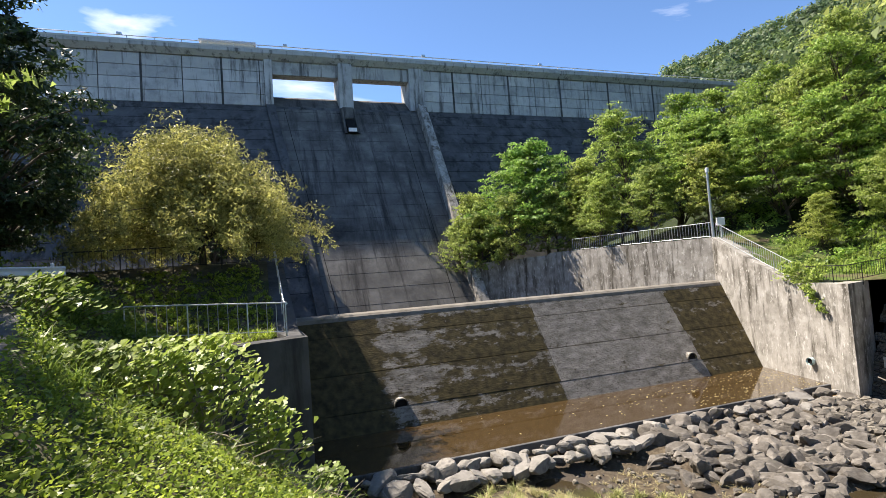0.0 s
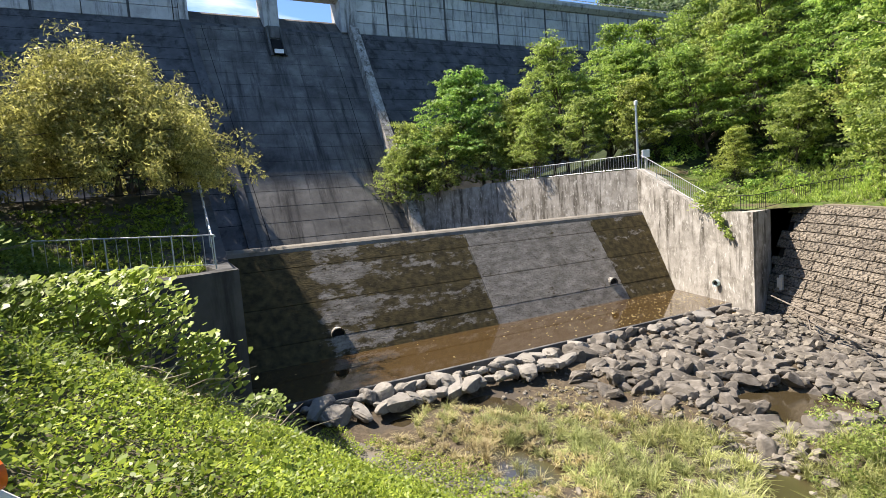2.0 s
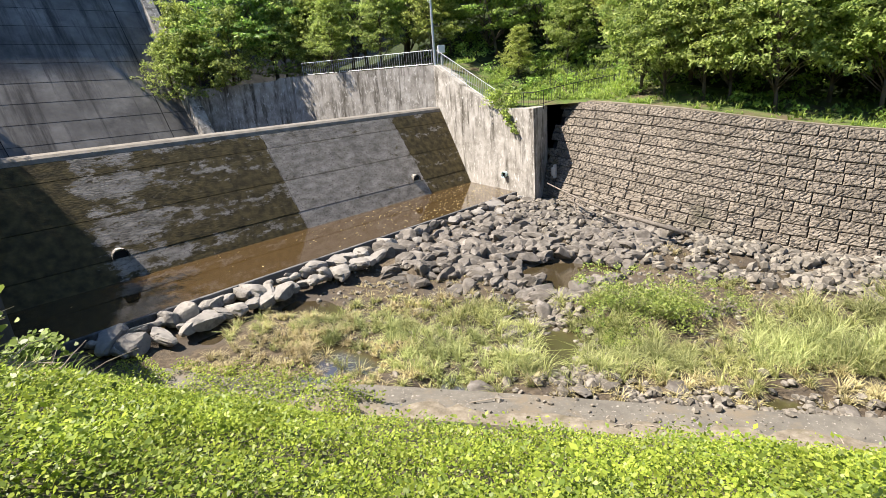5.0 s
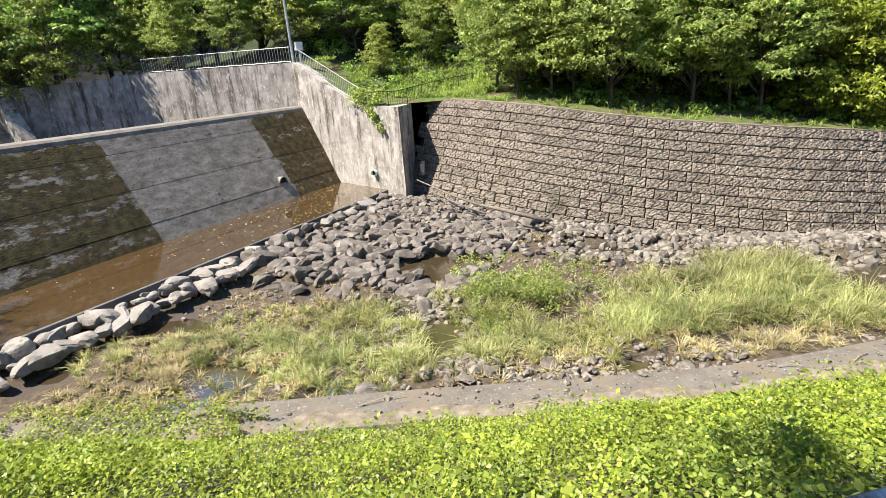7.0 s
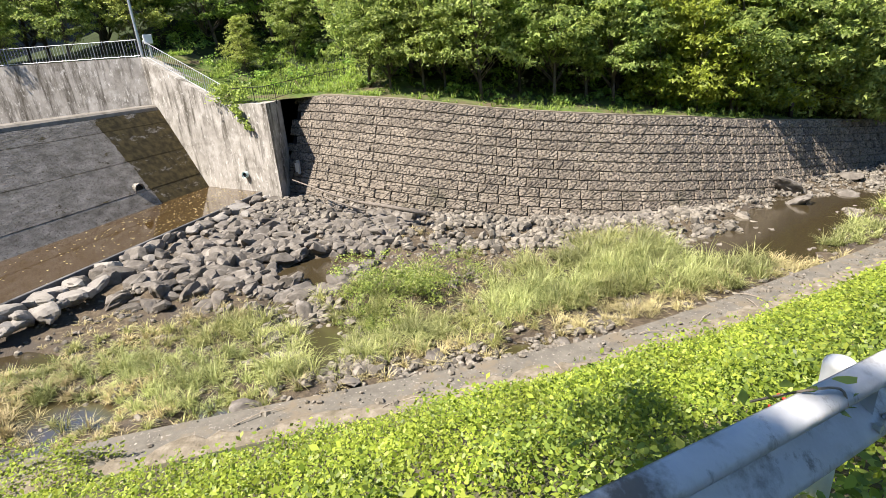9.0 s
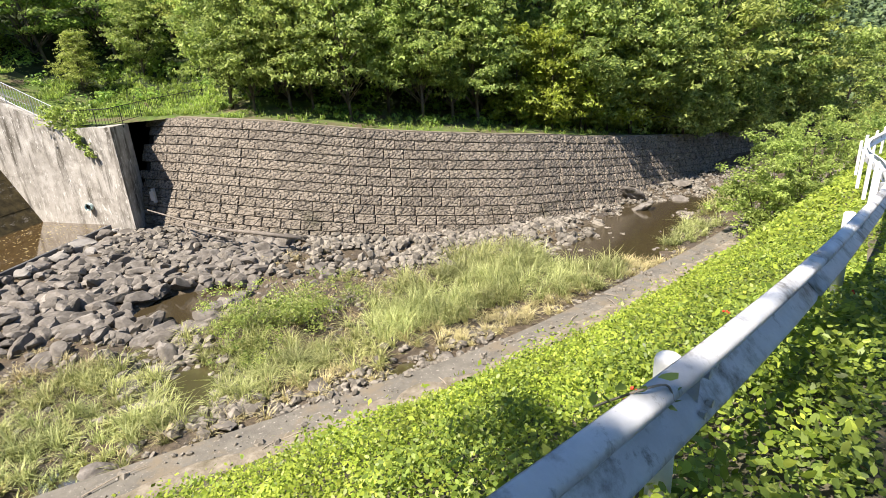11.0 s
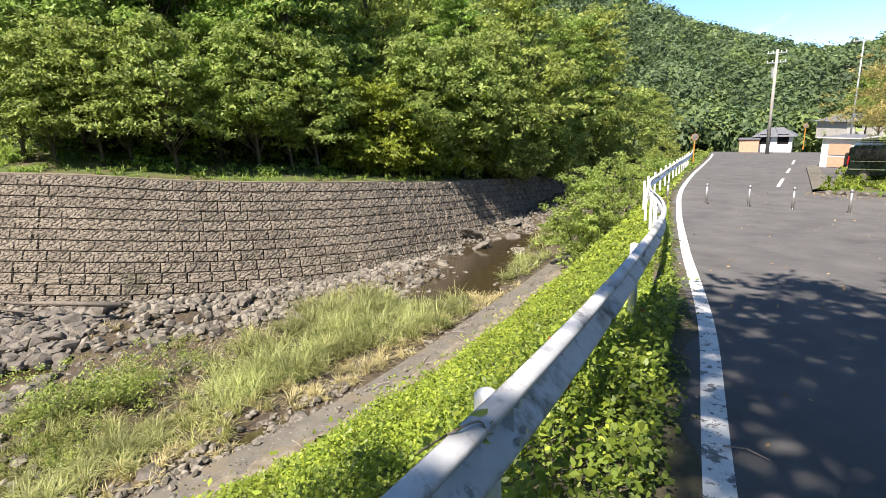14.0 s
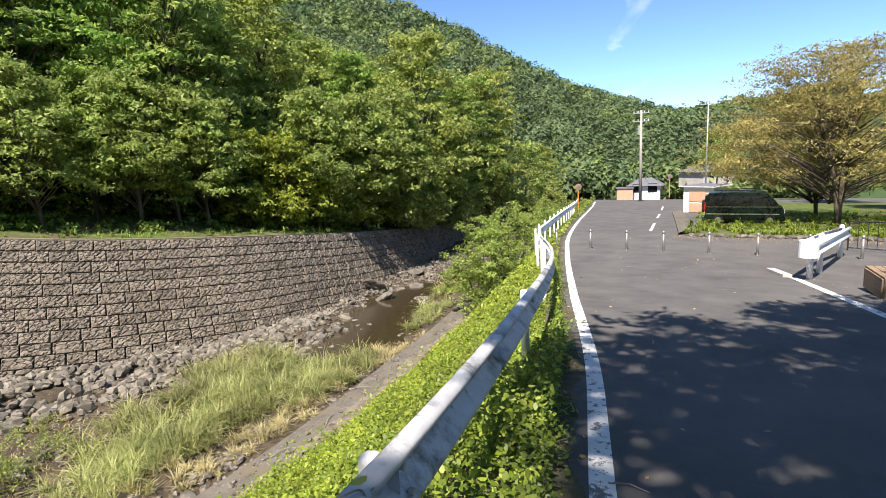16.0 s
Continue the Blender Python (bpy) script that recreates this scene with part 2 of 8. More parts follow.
def cast_grooves(m, scale, colour, width):
    """Narrow dark grooves between the stones cast into a block's face."""
    nt, ln = m.node_tree.nodes, m.node_tree.links
    b = nt["Principled BSDF"]
    old = b.inputs["Base Color"].links[0].from_socket
    co = nt.new("ShaderNodeTexCoord")
    mp = nt.new("ShaderNodeMapping")
    mp.inputs["Scale"].default_value = (1.0, 0.3, 1.25)
    nz = nt.new("ShaderNodeTexNoise")
    nz.inputs["Scale"].default_value = 7.0
    ln.new(co.outputs["Object"], nz.inputs["Vector"])
    ad = nt.new("ShaderNodeMixRGB")
    ad.blend_type = "ADD"
    ad.inputs["Fac"].default_value = 0.12
    ln.new(co.outputs["Object"], ad.inputs["Color1"])
    ln.new(nz.outputs["Color"], ad.inputs["Color2"])
    ln.new(ad.outputs["Color"], mp.inputs["Vector"])
    vo = nt.new("ShaderNodeTexVoronoi")
    vo.feature = "DISTANCE_TO_EDGE"
    vo.inputs["Scale"].default_value = scale
    ln.new(mp.outputs["Vector"], vo.inputs["Vector"])
    rp = nt.new("ShaderNodeValToRGB")
    rp.color_ramp.elements[0].position, rp.color_ramp.elements[1].position = width * 0.35, width
    rp.color_ramp.elements[0].color, rp.color_ramp.elements[1].color = (1, 1, 1, 1), (0, 0, 0, 1)
    ln.new(vo.outputs["Distance"], rp.inputs["Fac"])
    mx = nt.new("ShaderNodeMixRGB")
    mx.inputs["Color2"].default_value = (*colour, 1)
    ln.new(rp.outputs["Color"], mx.inputs["Fac"])
    ln.new(old, mx.inputs["Color1"])
    ln.new(mx.outputs["Color"], b.inputs["Base Color"])
    bp = nt.new("ShaderNodeBump")
    bp.invert = True
    bp.inputs["Strength"].default_value = 0.6
    bp.inputs["Distance"].default_value = 0.03
    ln.new(rp.outputs["Color"], bp.inputs["Height"])
    ln.new(b.inputs["Normal"].links[0].from_socket, bp.inputs["Normal"])
    ln.new(bp.outputs["Normal"], b.inputs["Normal"])


cast_grooves(M_BLOCK, 4.4, (0.062, 0.055, 0.046), 0.075)
M_JOINT = material("dark_wall_backing", [(0.012, 0.011, 0.01), (0.025, 0.022, 0.02)], 3, 0.95, 0.3)
M_ROCK = material("river_rock", [(0.06, 0.052, 0.044), (0.125, 0.112, 0.096), (0.25, 0.23, 0.205)], 2.4, 0.8, 0.9, 9,
                  stain=(0.05, 0.045, 0.04), stain_scale=1.2, stain_low=0.55, stain_high=0.7, vary=0.35, bump_dist=0.03)
M_ROCK_PALE = material("pale_boulder", [(0.17, 0.158, 0.14), (0.3, 0.285, 0.26)], 2.5, 0.85, 0.4, 14, stain=(0.12, 0.11, 0.1), stain_scale=1.5, vary=0.15)
M_GRAVEL = material("river_gravel", [(0.035, 0.026, 0.017), (0.075, 0.058, 0.038), (0.15, 0.12, 0.082)], 6.0, 0.95, 0.8, 22, stain=(0.06, 0.05, 0.04), stain_scale=0.6, bump_dist=0.05)
M_LEDGE = material("gritty_concrete_ledge", [(0.09, 0.083, 0.07), (0.16, 0.148, 0.125)], 2.2, 0.95, 0.5, 25, stain=(0.34, 0.31, 0.27), stain_scale=14.0, stain_low=0.6, stain_high=0.64, stain2=(0.15, 0.125, 0.09), stain2_scale=1.3, stain2_stretch=(1, 1, 1), stain2_low=0.5)
M_SAND = material("dry_sandy_dirt", [(0.11, 0.092, 0.066), (0.18, 0.155, 0.118), (0.27, 0.24, 0.19)], 3.5, 1.0, 0.7, 20, stain=(0.1, 0.085, 0.055), stain_scale=2.0, stain_low=0.5, stain_high=0.7, bump_dist=0.03)
M_SOIL = material("bank_soil", [(0.05, 0.045, 0.03), (0.09, 0.08, 0.05), (0.13, 0.11, 0.08)], 1.4, 1.0, 0.8, 8, stain=(0.045, 0.06, 0.02), stain_scale=0.8, bump_dist=0.05)
M_TURF = material("short_grass_ground", [(0.035, 0.06, 0.012), (0.075, 0.115, 0.022), (0.13, 0.18, 0.04)], 2.0, 1.0, 0.8, 14, stain=(0.1, 0.078, 0.045), stain_scale=0.45, stain_low=0.46, stain_high=0.62, bump_dist=0.06)
M_HILL = material("forest_floor", [(0.012, 0.02, 0.006), (0.03, 0.045, 0.012)], 0.6, 1.0, 0.6, 3.0, bump_dist=0.2)
M_ASPHALT = material("asphalt", [(0.07, 0.068, 0.067), (0.098, 0.095, 0.092), (0.13, 0.126, 0.12)], 1.1, 0.9, 0.4, 120, stain=(0.12, 0.116, 0.11), stain_scale=0.25, stain_low=0.5, stain_high=0.75, bump_dist=0.006)
M_LINE = material("road_marking_paint", [(0.62, 0.62, 0.6), (0.78, 0.78, 0.76)], 5, 0.7, 0.3, 60, stain=(0.16, 0.16, 0.16), stain_scale=9, stain_low=0.54, stain_high=0.6, bump_dist=0.004)
M_WHITE = material("white_paint", [(0.74, 0.75, 0.75), (0.84, 0.84, 0.83)], 4, 0.45, 0.08, 40, stain=(0.45, 0.42, 0.36), stain_scale=3, stain_low=0.68, stain_high=0.8)
M_GALV = material("galvanised_steel", [(0.42, 0.45, 0.48), (0.6, 0.62, 0.64)], 6, 0.42, 0.08, 40, metal=0.55, stain=(0.3, 0.3, 0.3), stain_scale=5, stain_low=0.6, stain_high=0.75)
M_RAIL = material("weathered_galvanised_rail", [(0.4, 0.41, 0.42), (0.54, 0.55, 0.56), (0.64, 0.65, 0.65)], 2.5, 0.5, 0.12, 30, metal=0.15, stain=(0.15, 0.14, 0.12), stain_scale=3.5, stain_low=0.5, stain_high=0.66, stain2=(0.1, 0.095, 0.08), stain2_stretch=(6, 6, 0.6), stain2_scale=1.6, stain2_low=0.58)
M_STEEL = material("stainless_steel", [(0.34, 0.33, 0.31), (0.46, 0.45, 0.43)], 8, 0.35, 0.03, 60, metal=0.7)
M_DARK_METAL = material("dark_painted_steel", [(0.015, 0.015, 0.016), (0.03, 0.03, 0.03)], 6, 0.5, 0.1)
M_BARK = material("bark", [(0.05, 0.04, 0.03), (0.11, 0.09, 0.07), (0.17, 0.145, 0.115)], 4, 0.95, 0.8, 14, stretch=(1, 1, 0.25), bump_dist=0.03)
M_BLACK = material("dark_interior", [(0.004, 0.004, 0.004), (0.01, 0.01, 0.01)], 3, 0.9, 0)
M_CREST = material("weir_crest_concrete", [(0.13, 0.118, 0.098), (0.24, 0.22, 0.19)], 1.5, 0.9, 0.4, 12, stain=(0.09, 0.08, 0.06), stain_scale=1.2, stain_low=0.52, stain_high=0.7)

# ---- building helpers ----
D_AX = Vector((0.94326, 0.33205, 0))      # along the dam
N_AX = Vector((-0.33205, 0.94326, 0))     # upstream
DAM = Matrix((( D_AX.x, N_AX.x, 0, 0), (D_AX.y, N_AX.y, 0, 0), (0, 0, 1, 0), (0, 0, 0, 1)))
S_AX = Vector((0.81474, -0.57982, 0))     # downstream along the near bank
C_AX = Vector((0.57982, 0.81474, 0))      # across the river
RIVER = Matrix(((S_AX.x, C_AX.x, 0, 0), (S_AX.y, C_AX.y, 0, 0), (0, 0, 1, 0), (0, 0, 0, 1)))


def finish(name, bm, mat, parent=None, label="", smooth=False):
    """Links a bmesh as one mesh object."""
    bmesh.ops.recalc_face_normals(bm, faces=bm.faces)
    me = bpy.data.meshes.new(name)
    bm.to_mesh(me)
    bm.free()
    for mm in (mat if isinstance(mat, (list, tuple)) else [mat]):
        me.materials.append(mm)
    if smooth:
        me.polygons.foreach_set("use_smooth", [True] * len(me.polygons))
    ob = new(name, me)
    if parent:
        ob.parent = parent
    if label:
        ob["label"] = label
    return ob


def part(name, bm, mat, parent, label="", smooth=False):
    return finish(name, bm, mat, parent, label, smooth)


def share(name, me, parent, m):
    """One more object on an existing mesh."""
    ob = new(name, me)
    ob.parent = parent
    ob.matrix_basis = m
    return ob


def thing(name, label, category, m=None, group="", kind=""):
    ob = new(name)
    ob.empty_display_size = 0.2
    if m is not None:
        ob.matrix_basis = m
    return tagged(ob, label, category, group, kind)


def add_box(bm, x0, x1, y0, y1, z0, z1, m=None, bevel=0.0):
    g = bmesh.ops.create_cube(bm, size=1.0)
    vs = g["verts"]
    t = Matrix.Translation(((x0 + x1) / 2, (y0 + y1) / 2, (z0 + z1) / 2)) @ Matrix.Diagonal((abs(x1 - x0), abs(y1 - y0), abs(z1 - z0), 1))
    bmesh.ops.transform(bm, matrix=(m @ t) if m is not None else t, verts=vs)
    if bevel:
        es = {e for v in vs for e in v.link_edges}
        bmesh.ops.bevel(bm, geom=list(es), offset=bevel, segments=2, affect="EDGES", profile=0.5)
    return vs


def add_prism(bm, pts, vec):
    """A solid: the polygon pts, pushed along vec."""
    a = [bm.verts.new(p) for p in pts]
    b = [bm.verts.new(Vector(p) + Vector(vec)) for p in pts]
    bm.faces.new(a)
    bm.faces.new(list(reversed(b)))
    k = len(pts)
    for i in range(k):
        bm.faces.new((a[i], b[i], b[(i + 1) % k], a[(i + 1) % k]))


def add_tube(bm, pts, radii, seg=8, cap=True):
    """A round bar through the points."""
    rings = []
    pts = [Vector(p) for p in pts]
    for i, p in enumerate(pts):
        a = pts[max(i - 1, 0)]
        b = pts[min(i + 1, len(pts) - 1)]
        w = (b - a).normalized()
        u = w.cross(Vector((0, 0, 1)))
        if u.length < 1e-3:
            u = w.cross(Vector((1, 0, 0)))
        u.normalize()
        v = w.cross(u)
        r = radii[i] if isinstance(radii, (list, tuple)) else radii
        rings.append([bm.verts.new(p + (u * math.cos(k * 2 * math.pi / seg) + v * math.sin(k * 2 * math.pi / seg)) * r) for k in range(seg)])
    for r0, r1 in zip(rings, rings[1:]):
        for k in range(seg):
            bm.faces.new((r0[k], r0[(k + 1) % seg], r1[(k + 1) % seg], r1[k]))
    if cap:
        bm.faces.new(rings[0][::-1])
        bm.faces.new(rings[-1])


def add_sheet(bm, rows):
    """A surface over rows of points."""
    vs = [[bm.verts.new(p) for p in r] for r in rows]
    for a, b in zip(vs, vs[1:]):
        for i in range(len(a) - 1):
            bm.faces.new((a[i], a[i + 1], b[i + 1], b[i]))


def quads_mesh(name, verts, k, mat, smooth=False):
    """A mesh of separate faces, k corners each, from a numpy array."""
    n = len(verts) // k
    me = bpy.data.meshes.new(name)
    me.vertices.add(len(verts))
    me.vertices.foreach_set("co", np.ascontiguousarray(verts, dtype=np.float32).ravel())
    me.loops.add(len(verts))
    me.loops.foreach_set("vertex_index", np.arange(len(verts), dtype=np.int32))
    me.polygons.add(n)
    me.polygons.foreach_set("loop_start", np.arange(0, len(verts), k, dtype=np.int32))
    me.update(calc_edges=True)
    me.validate()
    me.materials.append(mat)
    return me


def interp(x, xs, ys):
    return float(np.interp(x, xs, ys))


def rough_z(x, y, amount, size):
    return amount * noise.noise(Vector((x / size, y / size, 0.0)))

# ---- lie of the land ----
RAIL_S = [-40, -30, -21, -14, -8, -1.85, 2.14, 6.05, 9.8, 13.1, 18.4, 23.1, 38.2, 50, 90]
RAIL_C = [6, 2.5, -0.2, -1.2, -0.4, 0.53, 1.19, 2.06, 3.02, 4.14, 6.2, 7.3, 10.5, 13.2, 22]
LINE_S = [-40, -30, -21, -10, -2, 1, 3.5, 6.07, 10.4, 17.7, 22.6, 29.5, 42.3, 50.6, 90]
LINE_C = [11, 8.2, 5.2, 1.5, -0.75, -0.05, 0.61, 1.29, 2.68, 4.9, 6.26, 7.78, 10.33, 11.85, 20]
LEDGE_S = [-14.5, -13, -11.5, -10, -8, -3.5, 0, 4, 8, 11.5, 16, 20, 25, 29, 34, 60, 90]
LEDGE_C = [10.9, 11.2, 12.0, 12.1, 11.7, 11.45, 11.2, 10.85, 10.65, 10.9, 11.5, 12.0, 12.9, 13.6, 14.7, 20, 26.5]


def road_z(s):
    return interp(s, [-60, -30, 16, 31.6, 42.6, 57, 66, 90, 200, 400], [5.2, 3.3, -1.76, -2.62, -3.35, -3.92, -4.6, -8.5, -16, -20])


BANK_S = [-40, -30, -21, -14, -8, -2]
BANK_C = [12, 9.2, 6.2, 3.8, 1.9, -0.35]


def bank_c(s):
    """Upper edge of the bank, where the asphalt ends."""
    return interp(s, BANK_S, BANK_C) if s < -2 else line_c(s) + 0.3


def rail_c(s):
    return interp(s, RAIL_S, RAIL_C)


def smooth_table(xs, ys, per=12):
    """Catmull-Rom through the points, as a dense table."""
    ox, oy = [], []
    for i in range(len(xs) - 1):
        x0, x1, x2, x3 = xs[max(i - 1, 0)], xs[i], xs[i + 1], xs[min(i + 2, len(xs) - 1)]
        y0, y1, y2, y3 = ys[max(i - 1, 0)], ys[i], ys[i + 1], ys[min(i + 2, len(ys) - 1)]
        m1, m2 = (y2 - y0) / (x2 - x0) * (x2 - x1), (y3 - y1) / (x3 - x1) * (x2 - x1)
        for k in range(per):
            t = k / per
            ox.append(x1 + (x2 - x1) * t)
            oy.append((2 * t ** 3 - 3 * t * t + 1) * y1 + (t ** 3 - 2 * t * t + t) * m1 + (3 * t * t - 2 * t ** 3) * y2 + (t ** 3 - t * t) * m2)
    return ox + [xs[-1]], oy + [ys[-1]]


LINE_FINE = smooth_table(LINE_S, LINE_C)
LEDGE_FINE = smooth_table(LEDGE_S, LEDGE_C)


def line_c(s):
    return interp(s, *LINE_FINE)


def ledge_c(s):
    return interp(s, *LEDGE_FINE)


def ledge_z(s):
    return interp(s, [-30, -22, -17, -14.5, -13, 5, 40, 90], [2.5, 0.6, -0.6, -4.2, -5.5, -5.75, -6.6, -7.8])


def bed_z(s):
    return interp(s, [-30, -9, -4, 5, 20, 40, 90, 200, 600], [-5.75, -5.75, -6.0, -6.25, -6.6, -7.2, -8.4, -9.5, -12])


def bank_z(s, c):
    """The weedy slope between road and river."""
    c0, c1 = bank_c(s), ledge_c(s) - 1.5
    z0, z1 = road_z(s) - 0.03, ledge_z(s)
    t = min(max((c - c0) / max(c1 - c0, 0.5), 0.0), 1.0)
    dip = -0.3 * math.sin(min(t * 9, 1.0) * math.pi / 2) * (1 - t)
    return z0 + (z1 - z0) * (0.75 * t + 0.25 * t * t) + dip


def world_rc(s, c, z):
    return RIVER @ Vector((s, c, z))


def at_river(x, y):
    """Downstream and across-river coordinates of a place."""
    return x * S_AX.x + y * S_AX.y, x * C_AX.x + y * C_AX.y


POOLS = [(2.1, 21.4, 1.9, 1.0, 1.0), (1.2, 14.8, 0.6, 1.8, 0.4), (0.2, 17.6, 0.6, 1.6, 0.4), (-4.6, 13.4, 0.7, 0.5, 0.35), (18.8, 15.4, 3.2, 1.5, 0.6), (23.5, 17.2, 3.0, 1.6, 0.6), (10.2, 21.3, 2.2, 0.7, 0.35), (-1.5, 12.3, 1.0, 0.4, 0.25), (6.6, 12.0, 1.0, 0.4, 0.3), (28, 18.5, 4, 1.5, 0.5), (-7.4, 17.0, 1.3, 0.7, 0.3), (-5.9, 14.2, 1.0, 0.4, 0.24), (0.8, 13.4, 0.4, 0.6, 0.28), (1.5, 19.9, 0.8, 1.0, 0.45)]


def pool_dip(s, c):
    """Low places in the bed where water stands."""
    return sum(d * math.exp(-((s - a) / ra) ** 2 - ((c - b) / rb) ** 2) for a, b, ra, rb, d in POOLS)


def build_ground():
    bm = bmesh.new()
    ss = sorted(set([-900, -500, -250, -120, -70, -40] + [i * 0.5 for i in range(-60, 130)] + [70, 80, 95, 120, 160, 220, 320, 500, 900, 1500]))
    cs = sorted(set([-900, -500, -250, -120, -60, -30, -15, 0, 6] + [9 + i * 0.5 for i in range(0, 44)] + [33, 36, 45, 60, 80, 120, 200, 350, 600, 1000]))
    rows = []
    for s in ss:
        row = []
        for c in cs:
            z = bed_z(s) - 0.12
            if 10 < c < 32 and -30 < s < 66:
                z += rough_z(s, c, 0.22, 2.3) + rough_z(s + 40, c, 0.12, 0.8)
                # rubble heaped against the far wall, pool side kept low
                z += 0.45 * max(0.0, 1 - abs(c - 25) / 5.0) * (0.5 + 0.5 * math.sin(s * 0.3)) if s > 0 else 0
            n_dam = s * (S_AX.x * N_AX.x + S_AX.y * N_AX.y) + c * (C_AX.x * N_AX.x + C_AX.y * N_AX.y)
            d_dam = s * (S_AX.x * D_AX.x + S_AX.y * D_AX.y) + c * (C_AX.x * D_AX.x + C_AX.y * D_AX.y)
            if 0 < d_dam < 28 and n_dam < 18.7:
                reach = 0.09 if d_dam > 14 else 0.35
                z = max(z, -5.5 - (18.6 - n_dam) * reach + rough_z(s, c, 0.15, 0.9))
            if 10 < c < 32 and -30 < s < 66:
                z -= pool_dip(s, c)
            if n_dam >= 18.7 and d_dam < 29:
                z = min(z, -6.7)
            if c < 9:
                z -= 2.5
            if c > 33:
                z -= 2.0
            far = max(0.0, abs(c) - 250) / 600
            z += 70 * min(far, 1.0) ** 1.2 + (20 * noise.noise(Vector((s / 300, c / 300, 3))) if abs(c) > 300 else 0)
            row.append((s, c, z))
        rows.append(row)
    add_sheet(bm, rows)
    ob = finish("ground", bm, M_GRAVEL, smooth=True)
    ob.matrix_basis = RIVER
    return tagged(ob, "stony brown river bed of gravel and silt", "ground", kind="structure")


def build_near_bank():
    bm = bmesh.new()
    rows = []
    for s in [i * 0.5 for i in range(-44, 150)]:
        c0, c1 = bank_c(s) - 0.1, ledge_c(s) - 1.3
        row = []
        for k in range(25):
            c = c0 + (c1 - c0) * k / 24
            z = bank_z(s, c) + (rough_z(s, c, 0.1, 1.7) if 0 < k < 23 else 0)
            row.append((s, c, z))
        rows.append(row)
    add_sheet(bm, rows)
    ob = finish("bank", bm, M_SOIL, smooth=True)
    ob.matrix_basis = RIVER
    return tagged(ob, "dark soil bank sloping from the road to the river", "bank", kind="structure")


def build_road():
    bm = bmesh.new()
    rows = []
    for s in [-60, -45] + [i for i in range(-32, 62)] + [66, 72, 80, 90, 110, 150]:
        ce = bank_c(s) + 0.02 if s < 90 else 21 + (s - 90) * 0.3
        row = [(s, ce + 0.06, road_z(s) - 0.25)]
        for k in range(24):
            c = ce - 40 * (k / 23) ** 1.7
            row.append((s, c, road_z(s) + 0.0))
        rows.append(row)
    add_sheet(bm, rows)
    ob = finish("road", bm, M_ASPHALT, smooth=True)
    ob.matrix_basis = RIVER
    return tagged(ob, "grey worn asphalt road strewn with a few dry leaves", "road", kind="structure")


def stripe(s0, s1, off, width, step=0.4):
    """A painted line that follows the road's edge."""
    bm = bmesh.new()
    rows = []
    n = max(2, int((s1 - s0) / step))
    for i in range(n + 1):
        s = s0 + (s1 - s0) * i / n
        rows.append([(s, line_c(s) + off - width / 2, road_z(s) + 0.006), (s, line_c(s) + off + width / 2, road_z(s) + 0.006)])
    add_sheet(bm, rows)
    return bm


def build_markings():
    ob = finish("edge_line", stripe(-30, 56, 0, 0.16), M_LINE)
    ob.matrix_basis = RIVER
    tagged(ob, "worn white edge line painted on the asphalt", "road marking", kind="structure")


HILL_OFF = [0, 0.5, 1.2, 2.5, 4, 6, 9, 13, 18, 25, 35, 50, 70, 95, 125, 170, 260]
HILL_RISE = [0, 0.08, 0.12, 0.2, 0.45, 0.9, 1.8, 3.6, 6.5, 10.5, 16.5, 26, 36, 46, 54, 60, 62]


def build_far_bank():
    """Terrace and wooded hillside above the block wall."""
    bm = bmesh.new()
    offs = HILL_OFF
    rise = HILL_RISE
    rows = []
    for i, (p, zt) in enumerate(BACK_LINE):
        out = BACK_OUT[i]
        row = []
        for o, r in zip(offs, rise):
            q = p + out * o
            z = zt + r * BACK_RISE[i] + (rough_z(q.x, q.y, 0.12, 1.5) if 0.4 < o < 10 else 0) + (rough_z(q.x, q.y, 3.0, 22) if o > 20 else 0)
            row.append((q.x, q.y, z))
        rows.append(row)
    vs = [[bm.verts.new(p) for p in r] for r in rows]
    for a, b in zip(vs, vs[1:]):
        for i in range(len(a) - 1):
            f = bm.faces.new((a[i], a[i + 1], b[i + 1], b[i]))
            f.material_index = 0 if i < 5 else 1
    ob = finish("hillside", bm, [M_TURF, M_HILL], smooth=True)
    return tagged(ob, "grassy terrace rising into a dark wooded hillside", "hillside", kind="structure")


# block wall: base line and top heights, from the dam downstream
WALL_PTS = [(20.5, 26.4), (20.3, 23.5), (20.35, 20), (21.0, 16), (23.4, 11.4), (26.5, 6.9), (29.8, 4.0), (34, 1.6), (41, -1.5), (50, -6), (62, -13)]
WALL_BASE = [-5.4, -5.5, -5.7, -6.1, -6.45, -6.8, -7.0, -7.2, -7.6, -8.2, -9]
WALL_TOP = [0.0, -0.05, -0.25, -0.6, -1.3, -1.9, -2.35, -3.0, -3.9, -5.0, -6.2]
BATTER = 0.4


def smooth_line(pts, per=8):
    """Catmull-Rom through points of any dimension."""
    a = np.array(pts, float)
    out = []
    for i in range(len(a) - 1):
        p0, p1, p2, p3 = a[max(i - 1, 0)], a[i], a[i + 1], a[min(i + 2, len(a) - 1)]
        for k in range(per):
            t = k / per
            out.append(0.5 * ((2 * p1) + (p2 - p0) * t + (2 * p0 - 5 * p1 + 4 * p2 - p3) * t * t + (3 * p1 - p0 - 3 * p2 + p3) * t ** 3))
    out.append(a[-1])
    return np.array(out)


WALL = smooth_line([(x, y, b, t) for (x, y), b, t in zip(WALL_PTS, WALL_BASE, WALL_TOP)], 10)
WALL_LEN = np.concatenate([[0], np.cumsum(np.hypot(*np.diff(WALL[:, :2], axis=0).T))])


